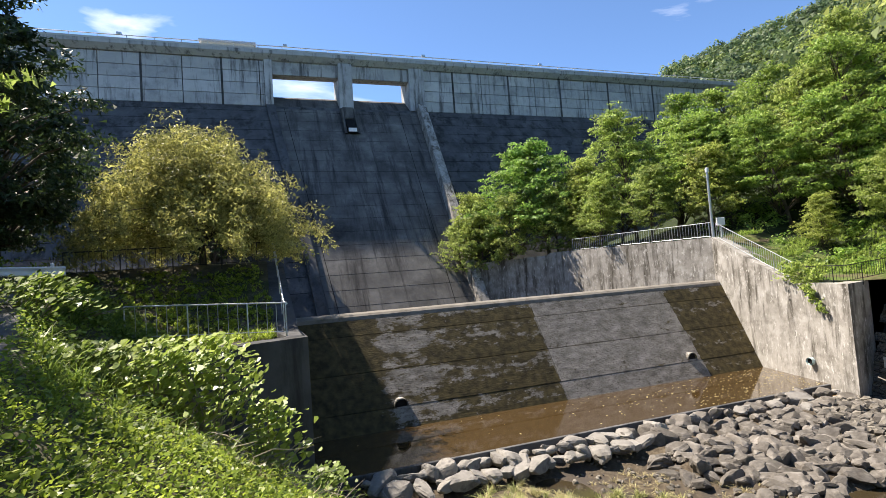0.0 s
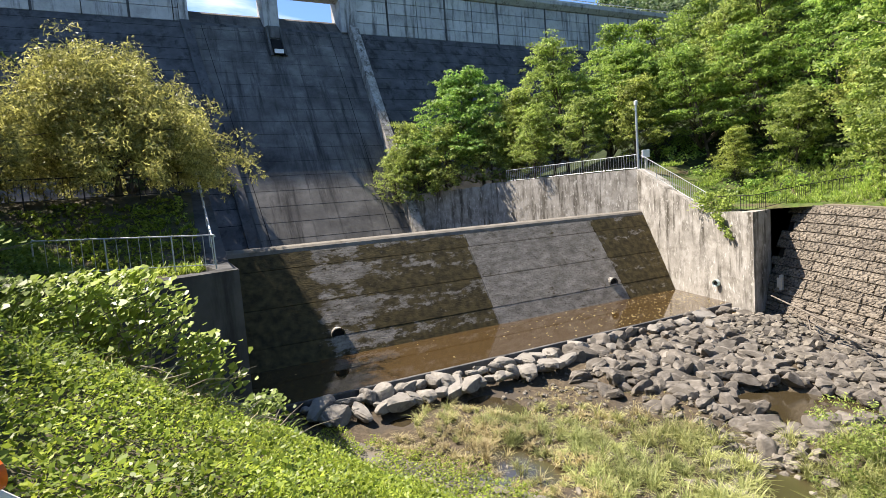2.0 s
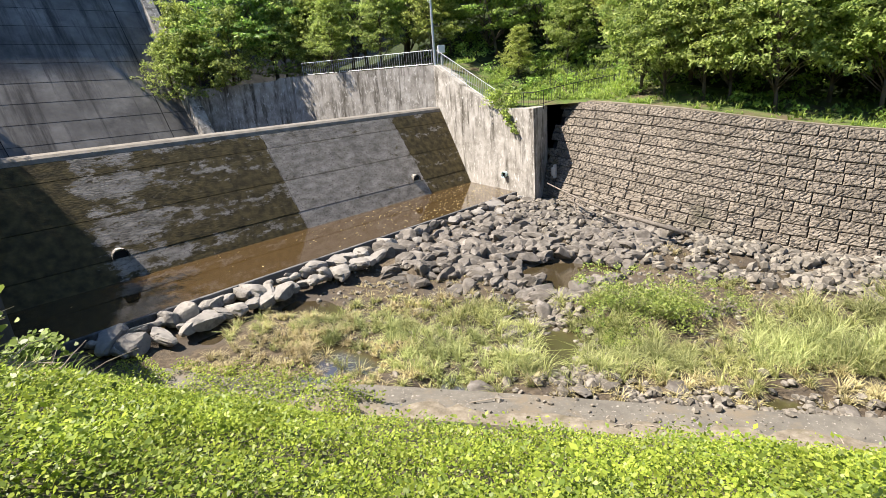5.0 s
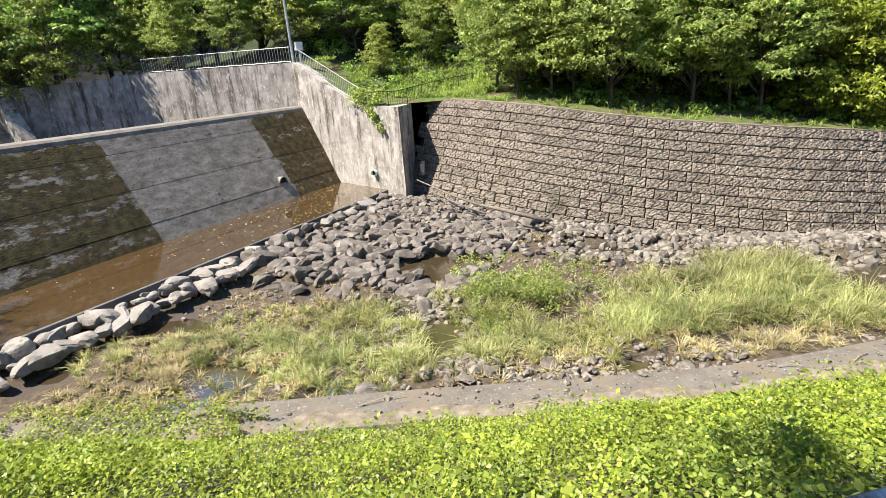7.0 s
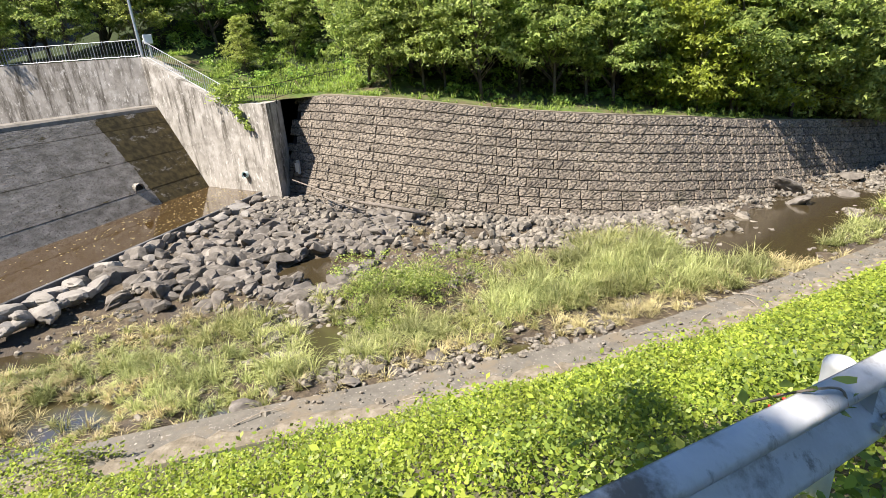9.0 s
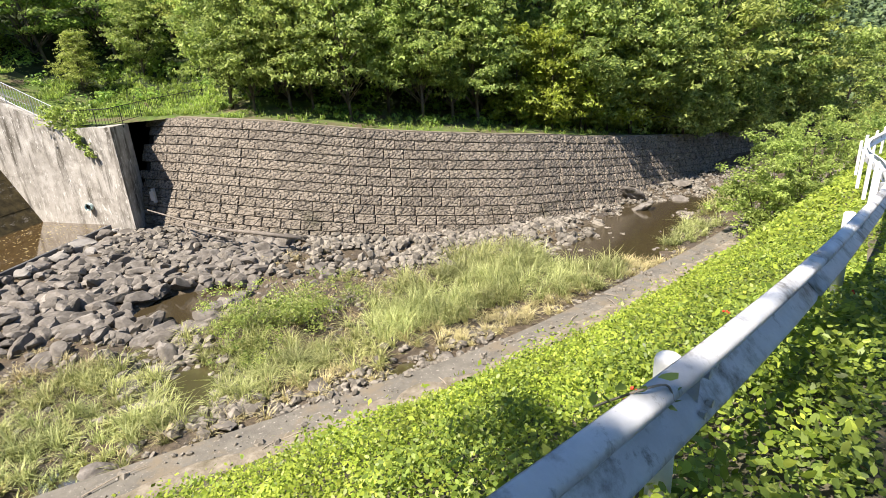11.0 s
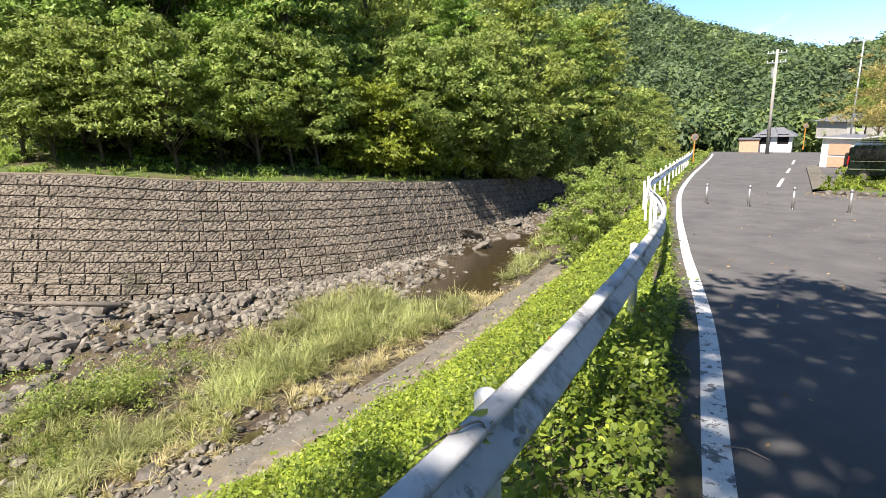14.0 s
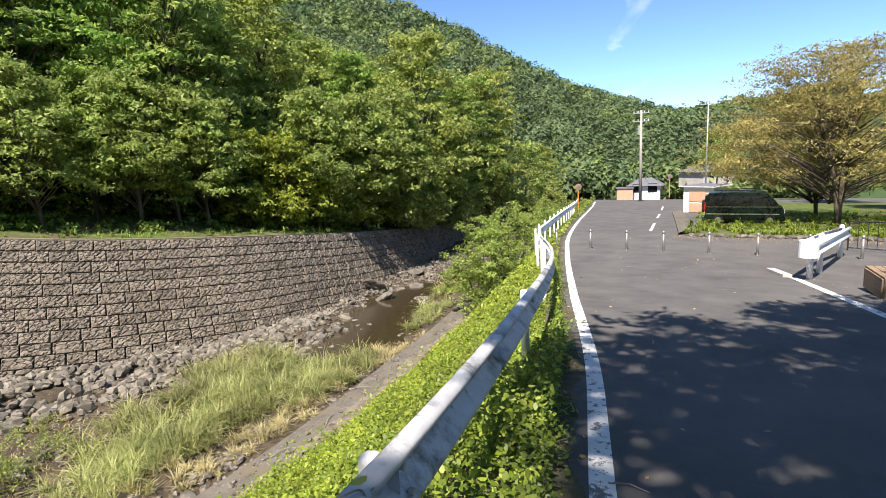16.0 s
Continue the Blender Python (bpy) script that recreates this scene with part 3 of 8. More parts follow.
def wall_at(length):
    """Place on the wall's base, direction, outward (away from the river) normal, base and top height."""
    x, y, b, t = (float(np.interp(length, WALL_LEN, WALL[:, k])) for k in range(4))
    x2, y2 = (float(np.interp(length + 0.6, WALL_LEN, WALL[:, k])) for k in range(2))
    x1, y1 = (float(np.interp(length - 0.6, WALL_LEN, WALL[:, k])) for k in range(2))
    w = Vector((x2 - x1, y2 - y1, 0)).normalized()
    return Vector((x, y, 0)), w, Vector((-w.y, w.x, 0)), b, t


BACK_LINE, BACK_OUT, BACK_RISE = [], [], []
_back = [((-2.0, 62), 1.7, (0.9, 0.45)), ((4.0, 55), 1.8, (0.9, 0.45)), ((10.4, 49.6), 3.1, (0.85, 0.55)), ((14.5, 42.5), 2.98, (0.8, 0.6)), ((18.9, 36.4), 2.9, (0.95, 0.3)), ((19.3, 32), 1.2, (0.98, 0.1)), ((19.5, 29), 0.0, (1, 0)), ((20.2, 27.2), -0.1, (0.95, 0.3))]
for (bx, by), bz, bo in _back:
    BACK_LINE.append((Vector((bx, by, 0)), bz))
    BACK_OUT.append(Vector((0.8, 0.6, 0)))
    BACK_RISE.append((0.25, 0.3, 0.4, 0.6, 0.85, 0.95, 1.0, 1.05)[len(BACK_RISE)])
_l = 2.0
while _l < WALL_LEN[-1]:
    wp, ww, wo, wb, wt = wall_at(_l)
    BACK_LINE.append((wp + wo * (BATTER * (wt - wb) + 0.35), wt - 0.02))
    _g = min(_l / 70.0, 1.0)
    BACK_OUT.append(Vector((0.8, 0.6, 0)))
    BACK_RISE.append(1.1 - 0.3 * _g)
    _l += 2.0
for k in range(1, 12):
    q, zt = BACK_LINE[-1]
    BACK_LINE.append((q + Vector((0.92, -0.39, 0)) * (10 + 6 * k), zt - 0.25 * k ** 0.5))
    BACK_OUT.append(Vector((0.8, 0.6, 0)))
    BACK_RISE.append(max(0.3, 0.85 - 0.05 * k))


def build_block_wall():
    """The backing of the wall, its coping; the blocks follow at the end of the file."""
    bm = bmesh.new()
    rows = []
    step = 1.0
    k = int(WALL_LEN[-1] / step)
    for i in range(k + 1):
        p, w, o, b, t = wall_at(i * step)
        q = p + o * (BATTER * (t - b))
        rows.append([p - Vector((0, 0, 0)) + Vector((0, 0, b - 1.0)) - o * BATTER, p + Vector((0, 0, b)), q + Vector((0, 0, t - 0.02)), q + o * 0.5 + Vector((0, 0, t - 0.02)), q + o * 0.5 + Vector((0, 0, b - 1))])
    add_sheet(bm, rows)
    ob = finish("wall_stone", bm, M_JOINT)
    tagged(ob, "long curved retaining wall of grey-brown faux-stone concrete blocks", "retaining wall", kind="structure")
    bm = bmesh.new()
    rows = []
    for i in range(2, k + 1):
        p, w, o, b, t = wall_at(i * step)
        q = p + o * (BATTER * (t - b))
        rows.append([q - o * 0.06 + Vector((0, 0, t - 0.03)), q - o * 0.06 + Vector((0, 0, t + 0.05)), q + o * 0.34 + Vector((0, 0, t + 0.05)), q + o * 0.34 + Vector((0, 0, t - 0.2))])
    add_sheet(bm, rows)
    part("coping", bm, M_SAND, ob, "sandy concrete coping under leaf litter")
    return ob


def build_ledge():
    bm = bmesh.new()
    rows = []
    for s in [i * 0.5 for i in range(-29, 140)]:
        c, z = ledge_c(s), ledge_z(s)
        rows.append([(s, c - 1.5, z - 0.02), (s, c - 0.05, z - 0.02), (s, c, z - 0.07), (s, c + 0.12, z - 1.4)])
    add_sheet(bm, rows)
    ob = finish("ledge", bm, M_LEDGE)
    ob.matrix_basis = RIVER
    tagged(ob, "gritty concrete revetment ledge with pebbles along the river", "ledge", kind="structure")


def build_dirt_strip():
    bm = bmesh.new()
    rows = []
    for s in [i * 0.25 for i in range(-50, 240)]:
        c, z = ledge_c(s), ledge_z(s)
        w = 0.62 + 0.45 * noise.noise(Vector((s / 1.3, 3.0, 0))) + 0.3 * noise.noise(Vector((s / 0.4, 7.0, 0)))
        rows.append([(s, c - 1.55, z + 0.03), (s, c - 1.4 + w * 0.45, z + 0.045 + 0.03 * noise.noise(Vector((s / 0.5, 1, 0)))), (s, c - 1.4 + w * 0.85, z + 0.012), (s, c - 1.4 + w, z - 0.03)])
    add_sheet(bm, rows)
    ob = finish("dirt_strip", bm, M_SAND)
    ob.matrix_basis = RIVER
    tagged(ob, "dry sandy dirt washed onto the concrete ledge", "dirt", kind="structure")
    bm = bmesh.new()
    rows = []
    for s in [i * 0.25 for i in range(-8, 200)]:
        c, z = line_c(s) + 0.3, road_z(s)
        w = 0.3 + 0.3 * noise.noise(Vector((s / 0.9, 13.0, 0))) + 0.12 * noise.noise(Vector((s / 0.25, 17.0, 0)))
        rows.append([(s, c + 0.25, z - 0.02), (s, c + 0.12, z + 0.014), (s, c - max(w, 0.02) * 0.6 + 0.1, z + 0.006), (s, c - max(w, 0.02) + 0.1, z - 0.004)])
    add_sheet(bm, rows)
    ob = finish("verge_dirt", bm, M_SOIL, smooth=True)
    ob.matrix_basis = RIVER
    tagged(ob, "dark leaf litter and soil along the edge of the asphalt", "dirt", kind="structure")


# ---- dam, apron and training walls, in the dam's own axes ----
SLOPE = 0.744
UP = pose(0, 0, 1.6) @ Matrix.Diagonal((0.946, 0.946, 0.946, 1)) @ pose(0, 0, -1.6)    # the upper works are drawn in a little


def high_n(z):
    return 48 + 0.85 * (z + 1)


def face_n(z):
    return 48 + SLOPE * (z + 1)


def left_edge(z):
    return interp(z, [-8, -1, 27], [5.9, 5.6, 2.2])


def right_edge(z):
    return interp(z, [-8, -1, 27], [19.3, 19.7, 21.2])


def dam_thing(name, label, category):
    return thing(name, label, category, DAM, kind="structure")


def build_dam():
    dam = dam_thing("dam", "tall grey concrete gravity dam with a stepped overflow spillway", "dam")
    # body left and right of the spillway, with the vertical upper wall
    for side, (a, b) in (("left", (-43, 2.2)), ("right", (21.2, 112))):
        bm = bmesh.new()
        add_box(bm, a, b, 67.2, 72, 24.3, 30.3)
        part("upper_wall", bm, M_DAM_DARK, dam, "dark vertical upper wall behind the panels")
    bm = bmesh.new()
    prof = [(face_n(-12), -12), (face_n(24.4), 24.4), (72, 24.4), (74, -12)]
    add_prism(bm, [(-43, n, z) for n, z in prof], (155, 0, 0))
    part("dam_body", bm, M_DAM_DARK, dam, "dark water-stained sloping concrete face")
    # thin lift joints on the flanks
    bm = bmesh.new()
    z = 1.0
    while z < 24:
        for a, b in ((-43, left_edge(z) - 1.0), (right_edge(z) + 1.0, 112)):
            add_prism(bm, [(a, face_n(z) - 0.01, z), (a, face_n(z + 0.05) - 0.01, z + 0.05), (a, face_n(z) + 0.3, z)], (b - a, 0, 0))
        z += 1.5
    part("flank_joints", bm, M_BLACK, dam, "thin dark lift joints")
    # upper wall panels, three rows
    for a, b in ((-45, 1.6), (23.6, 118)):
        x = a
        col = 0
        while x < b - 0.5:
            w = min(4.6, b - x)
            for r in range(4):
                z0 = 25.75 + r * 1.53
                bm = bmesh.new()
                add_box(bm, x + 0.05, x + w - 0.05, 70.82, 71.05, z0 + 0.025, z0 + 1.5, bevel=0.03)
                part("panel", bm, M_DAM_PANEL, dam).matrix_basis = UP
            if col % 2 == 1:
                bm = bmesh.new()
                add_box(bm, x - 0.13, x + 0.13, 70.76, 70.83, 25.7, 31.9)
                part("joint_strip", bm, M_DAM_DARK, dam, "dark drip stain beside a joint").matrix_basis = UP
            x += w
            col += 1
    # spillway chute
    bm = bmesh.new()
    rows = []
    for i in range(31):
        z = -6 + (26.55 + 6) * i / 30
        n = face_n(z)
        if z > 24.2:
            n = face_n(24.2) + (z - 24.2) * 1.25
        rows.append([(left_edge(z) + (right_edge(z) - left_edge(z)) * k / 10, n - 0.06, z) for k in range(11)])
    rows.append([(2.2 + 19.0 * k / 10, 73, 26.55) for k in range(11)])
    rows.append([(2.2 + 19.0 * k / 10, 74, -6) for k in range(11)])
    add_sheet(bm, rows)
    part("spillway_chute", bm, M_DAM, dam, "smooth grey spillway chute with pale streaks and fine joints")
    # chute joints, horizontal lifts and two vertical seams
    bm = bmesh.new()
    z = -0.5
    while z < 23.8:
        a, b = left_edge(z), right_edge(z)
        add_prism(bm, [(a, face_n(z) - 0.068, z), (a, face_n(z + 0.03) - 0.068, z + 0.03), (a, face_n(z) + 0.2, z)], (b - a, 0, 0))
        z += 1.5
    part("lift_joints", bm, M_BLACK, dam, "thin dark horizontal lift joints")
    for frac in (0.06, 0.86):
        bm = bmesh.new()
        rows = []
        for z in (-2, 24.0):
            x = left_edge(z) + frac * (right_edge(z) - left_edge(z))
            rows.append([(x - 0.03, face_n(z) - 0.07, z), (x + 0.03, face_n(z) - 0.07, z)])
        add_sheet(bm, rows)
        part("seam", bm, M_BLACK, dam)
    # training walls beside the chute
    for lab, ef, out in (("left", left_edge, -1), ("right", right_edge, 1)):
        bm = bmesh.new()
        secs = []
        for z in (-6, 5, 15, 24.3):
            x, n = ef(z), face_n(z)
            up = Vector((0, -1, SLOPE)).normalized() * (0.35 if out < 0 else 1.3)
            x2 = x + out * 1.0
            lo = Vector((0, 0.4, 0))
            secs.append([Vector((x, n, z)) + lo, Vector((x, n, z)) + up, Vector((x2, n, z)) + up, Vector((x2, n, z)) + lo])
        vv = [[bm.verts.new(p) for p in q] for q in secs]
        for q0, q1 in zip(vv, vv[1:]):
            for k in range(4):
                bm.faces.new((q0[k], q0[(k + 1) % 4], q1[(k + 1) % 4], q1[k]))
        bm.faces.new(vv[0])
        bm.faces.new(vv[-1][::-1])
        # The left wall takes the dark concrete in place of shade on it.
        part("training_wall", bm, M_CONC if out > 0 else M_DAM_DARK, dam, "concrete training wall with a pale coping" if out > 0 else "concrete training wall, darkened to stand for shade")
    # piers and bridge over the two bays
    for d0, d1, nm in ((1.6, 2.6, "pier"), (11.25, 13.1, "pier"), (21.35, 23.6, "pier")):
        bm = bmesh.new()
        n0 = 70.2 if d0 > 5 and d0 < 20 else 70.4
        add_prism(bm, [(d0, 75, 26), (d0, n0, 25.4 if d0 > 5 and d0 < 20 else 25.7), (d0, n0, 31.9), (d0, 75, 31.9)], (d1 - d0, 0, 0))
        part(nm, bm, M_DAM_PANEL, dam).matrix_basis = UP
    bm = bmesh.new()
    add_box(bm, 1.6, 23.6, 70.9, 72.6, 30.1, 31.9)
    part("bridge_beam", bm, M_DAM_PANEL, dam, "concrete bridge beam over the spillway bays").matrix_basis = UP
    bm = bmesh.new()
    add_prism(bm, [(-45, 70.6, 31.9), (-45, 69.9, 32.5), (-45, 69.9, 32.95), (-45, 75.4, 32.95), (-45, 75.4, 31.9)], (163, 0, 0))
    part("crest_slab", bm, M_DAM_PANEL, dam, "overhanging crest roadway slab").matrix_basis = UP
    # intake slot under the middle pier
    bm = bmesh.new()
    add_prism(bm, [(11.45, 72, 25.9), (11.45, 69.7, 25.6), (11.45, 69.2, 24.0), (11.45, 69.6, 23.7), (11.45, 72, 23.8)], (1.45, 0, 0))
    part("slot_hood", bm, M_DAM, dam).matrix_basis = UP
    for a, b in ((11.2, 11.45), (12.9, 13.15)):
        bm = bmesh.new()
        add_prism(bm, [(a, 72, 26), (a, 69.5, 25.4), (a, high_n(21.2) - 0.05, 21.2), (a, 70, 21.2)], (b - a, 0, 0))
        part("slot_cheek", bm, M_DAM, dam).matrix_basis = UP
    # Black block in place of the shade inside the slot.
    bm = bmesh.new()
    add_prism(bm, [(11.6, high_n(23.7) - 0.1, 23.7), (11.6, high_n(21.3) - 0.1, 21.3), (11.6, high_n(21.3) + 0.3, 21.3), (11.6, high_n(23.7) + 0.3, 23.7)], (1.2, 0, 0))
    part("slot_recess", bm, M_BLACK, dam, "black block standing in for the shaded outlet recess").matrix_basis = UP
    # White plate paints in the bright sky showing through the outlet hole.
    bm = bmesh.new()
    add_box(bm, 11.65, 12.75, high_n(21.7) - 0.32, high_n(21.7) - 0.2, 21.45, 21.95)
    part("outlet_gate", bm, M_WHITE, dam, "small white plate standing in for sky seen through the outlet").matrix_basis = UP
    # crest railing
    rail = thing("crest_railing", "thin grey metal railing along the dam crest", "railing", DAM @ UP, group="crest railing")
    bm = bmesh.new()
    add_tube(bm, [(-44, 70.0, 33.55), (117, 70.0, 33.55)], 0.06, 6)
    part("top_rail", bm, M_GALV, rail)
    bm = bmesh.new()
    add_box(bm, -44, 117, 69.95, 70.05, 32.95, 33.2)
    part("kerb", bm, M_COPING, rail)
    bm = bmesh.new()
    add_tube(bm, [(0, 70.0, 32.95), (0, 70.0, 33.55)], 0.05, 5)
    first = part("post", bm, M_GALV, rail)
    for i in range(1, 54):
        share("post", first.data, rail, pose(-44 + i * 3, 0, 0))
    first.matrix_basis = pose(-44, 0, 0)
    for i in range(5):
        lamp = thing("crest_lamp", "small lamp housing fixed to the crest railing", "lamp", DAM @ UP @ pose(-34 + i * 19.2, 70.0, 33.55), group="crest lamps")
        bm = bmesh.new()
        add_box(bm, -0.28, 0.28, -0.16, 0.16, 0, 0.34, bevel=0.05)
        part("housing", bm, M_GALV, lamp)
    # control house on the crest
    house = thing("gate_house", "low beige control house standing on the dam crest", "building", DAM @ UP)
    bm = bmesh.new()
    add_box(bm, -5.9, 0.45, 71.5, 75.0, 32.95, 34.3)
    part("wall", bm, material("beige_render", [(0.5, 0.46, 0.38), (0.58, 0.54, 0.46)], 2, 0.9, 0.1), house)
    bm = bmesh.new()
    add_box(bm, -6.2, 0.75, 71.3, 75.3, 34.3, 34.5)
    part("roof", bm, M_GALV, house)


def right_d(n):
    return 26.25 + (n - 17.2) * 0.297


def build_apron():
    """The lower weir with its sloping slabs, the pool before it and the sill."""
    ap = dam_thing("weir", "broad sloping concrete weir stained with brown moss", "weir")
    bm = bmesh.new()
    prof = [(23.9, -6.5), (23.98, -5.4), (27.45, -0.1), (27.6, 0.0), (28.3, 0.0), (28.3, -6.5)]
    add_prism(bm, [(1.2, n, z) for n, z in prof], (right_d(26) - 1.2 + 0.6, 0, 0))
    part("weir_body", bm, M_DAM_DARK, ap)
    bm = bmesh.new()
    cp = [(27.2, -0.3), (27.28, -0.12), (27.42, -0.01), (27.65, 0.03), (28.35, 0.03), (28.35, -0.3)]
    add_prism(bm, [(1.2, n, z) for n, z in cp], (28.0, 0, 0))
    part("crest", bm, M_CREST, ap, "rounded grey weir crest")
    # slabs: bays by lifts
    bays = [(1.2, 14.6), (14.6, 24.2), (24.2, 29.4)]
    lifts = [(-5.45, -4.35), (-4.35, -2.75), (-2.75, -1.05), (-1.05, -0.3)]

    def fn(z):
        return 23.85 + (z + 5.2) / 5.2 * 3.55

    for i, (a, b) in enumerate(bays):
        for j, (z0, z1) in enumerate(lifts):
            b1, b0 = b, b
            if i == 2:
                b0, b1 = right_d(fn(z0)) + 0.1, right_d(fn(z1)) + 0.1
            bm = bmesh.new()
            g = 0.011
            pr = -0.006 * (1 + (i * 3 + j * 5) % 3)
            pts = [(a + g, fn(z0 + g) + pr, z0 + g), (b0 - g, fn(z0 + g) + pr, z0 + g), (b1 - g, fn(z1 - g) + pr, z1 - g), (a + g, fn(z1 - g) + pr, z1 - g)]
            add_prism(bm, pts, (0, 0.2, -0.1))
            part("slab", bm, M_SLAB, ap)
    # drain pipes
    for d, z in ((5.9, -4.3), (23.5, -4.2)):
        bm = bmesh.new()
        ctr = Vector((d, fn(z) - 0.05, z))
        add_tube(bm, [ctr + Vector((0, 0.6, 0)), ctr + Vector((0, -0.06, 0))], 0.34, 18, cap=False)
        add_tube(bm, [ctr + Vector((0, 0.6, 0)), ctr + Vector((0, -0.06, 0))], 0.28, 18, cap=False)
        pipe = part("drain_pipe", bm, M_CONC, ap, "round concrete drain pipe")
        # Black disc closes the pipe, standing in for the shade inside.
        bm = bmesh.new()
        bmesh.ops.create_circle(bm, cap_ends=True, segments=18, radius=0.29, matrix=Matrix.Translation(ctr + Vector((0, 0.0, 0))) @ pose(0, 0, 0, 90))
        part("bore", bm, M_BLACK, ap)
    # pool floor and sill
    bm = bmesh.new()
    add_box(bm, 0.5, 28.8, 18.4, 24.2, -6.6, -5.62)
    part("pool_floor", bm, material("silty_pool_floor", [(0.14, 0.085, 0.03), (0.22, 0.14, 0.055), (0.28, 0.19, 0.08)], 0.8, 0.95, 0.3, 6, stain=(0.05, 0.07, 0.02), stain_scale=0.5, stain_low=0.62, stain_high=0.7), ap, "silty brown pool floor")
    bm = bmesh.new()
    add_box(bm, 0.5, 26.6, 18.74, 18.92, -6.6, -5.16, bevel=0.03)
    part("sill", bm, M_DAM_DARK, ap, "dark wet concrete sill")


def build_water():
    m = bpy.data.materials.new("pool_water")
    m.use_nodes = True
    nt, ln = m.node_tree.nodes, m.node_tree.links
    b = nt["Principled BSDF"]
    b.inputs["Base Color"].default_value = (0.06, 0.036, 0.013, 1)
    b.inputs["Roughness"].default_value = 0.04
    b.inputs["Transmission Weight"].default_value = 0.3
    b.inputs["IOR"].default_value = 1.33
    co = nt.new("ShaderNodeTexCoord")
    nz = nt.new("ShaderNodeTexNoise")
    nz.inputs["Scale"].default_value = 3.0
    nz.inputs["Detail"].default_value = 4
    ln.new(co.outputs["Object"], nz.inputs["Vector"])
    bp = nt.new("ShaderNodeBump")
    bp.inputs["Strength"].default_value = 0.06
    bp.inputs["Distance"].default_value = 0.05
    ln.new(nz.outputs["Fac"], bp.inputs["Height"])
    ln.new(bp.outputs["Normal"], b.inputs["Normal"])
    bm = bmesh.new()
    add_sheet(bm, [[(1.0, 18.9, -5.2), (28.0, 18.9, -5.2)], [(1.0, 24.3, -5.2), (29.0, 24.3, -5.2)]])
    ob = finish("water_pool", bm, m)
    ob.matrix_basis = DAM
    ob.visible_shadow = False
    tagged(ob, "shallow brown still water in the pool below the weir", "water", kind="structure")
    bm = bmesh.new()
    rows = []
    for s in [i for i in range(-16, 70, 2)]:
        rows.append([(s, c, bed_z(s) - 0.24) for c in (10.8, 16, 22, 28, 31)])
    add_sheet(bm, rows)
    m2 = m.copy()
    m2.node_tree.nodes["Principled BSDF"].inputs["Base Color"].default_value = (0.05, 0.038, 0.02, 1)
    m2.node_tree.nodes["Principled BSDF"].inputs["Roughness"].default_value = 0.12
    m2.node_tree.nodes["Principled BSDF"].inputs["IOR"].default_value = 1.25
    ob = finish("water_stream", bm, m2)
    ob.matrix_basis = RIVER
    ob.visible_shadow = False
    tagged(ob, "thin dark stream water seeping between stones", "water", kind="structure")


def build_pool_litter():
    """Pale leaves and scum afloat on the pool, thickest at its downstream end."""
    rng = np.random.default_rng(141)
    pts = []
    for i in range(420):
        d = 28.0 - abs(rng.normal()) * 7.0
        n = rng.uniform(19.0, 23.7)
        if 3 < d < right_d(n) - 0.2:
            pts.append(tuple(DAM @ Vector((d, n, -5.193))))
    v = np.array(pts)
    ob = new("floating_leaves", quads_mesh("floating_leaves", leaf_faces(v, rng.normal(size=v.shape) * 0.05 + np.array((0, 0, 1.0)), 0.1, 0.6), 4, L_DRY))
    tagged(ob, "pale dead leaves floating on the brown pool", "leaves", kind="stuff")


def wall_run(name, pts, thick, z_low, mat, label, coping=True):
    """A wall along pts ((d, n, top)), its river face on the line, thickness to the left of the walk."""
    w = dam_thing(name, label, "retaining wall")
    bm = bmesh.new()
    secs = []
    for i, (d, n, t) in enumerate(pts):
        a = Vector(pts[max(i - 1, 0)][:2])
        b = Vector(pts[min(i + 1, len(pts) - 1)][:2])
        u = (b - a).normalized()
        o = Vector((-u.y, u.x)) * thick
        secs.append([(d, n, z_low), (d, n, t), (d + o.x, n + o.y, t), (d + o.x, n + o.y, z_low)])
    vv = [[bm.verts.new(p) for p in q] for q in secs]
    for q0, q1 in zip(vv, vv[1:]):
        for k in range(4):
            bm.faces.new((q0[k], q0[(k + 1) % 4], q1[(k + 1) % 4], q1[k]))
    bm.faces.new(vv[0])
    bm.faces.new(vv[-1][::-1])
    part("wall_face", bm, mat, w)
    if coping:
        bm = bmesh.new()
        vv = []
        for s in secs:
            f, k = Vector(s[1]), Vector(s[2])
            o = (k - f).normalized()
            f2 = f - o * 0.04
            k2 = f + o * min(thick, 0.75)
            vv.append([bm.verts.new(p) for p in (f2 + Vector((0, 0, 0.004)), f2 + Vector((0, 0, 0.09)), k2 + Vector((0, 0, 0.09)), k2 + Vector((0, 0, 0.004)))])
        for q0, q1 in zip(vv, vv[1:]):
            for k in range(4):
                bm.faces.new((q0[k], q0[(k + 1) % 4], q1[(k + 1) % 4], q1[k]))
        bm.faces.new(vv[0])
        bm.faces.new(vv[-1][::-1])
        part("coping", bm, M_COPING, w, "pale concrete coping")
    return w


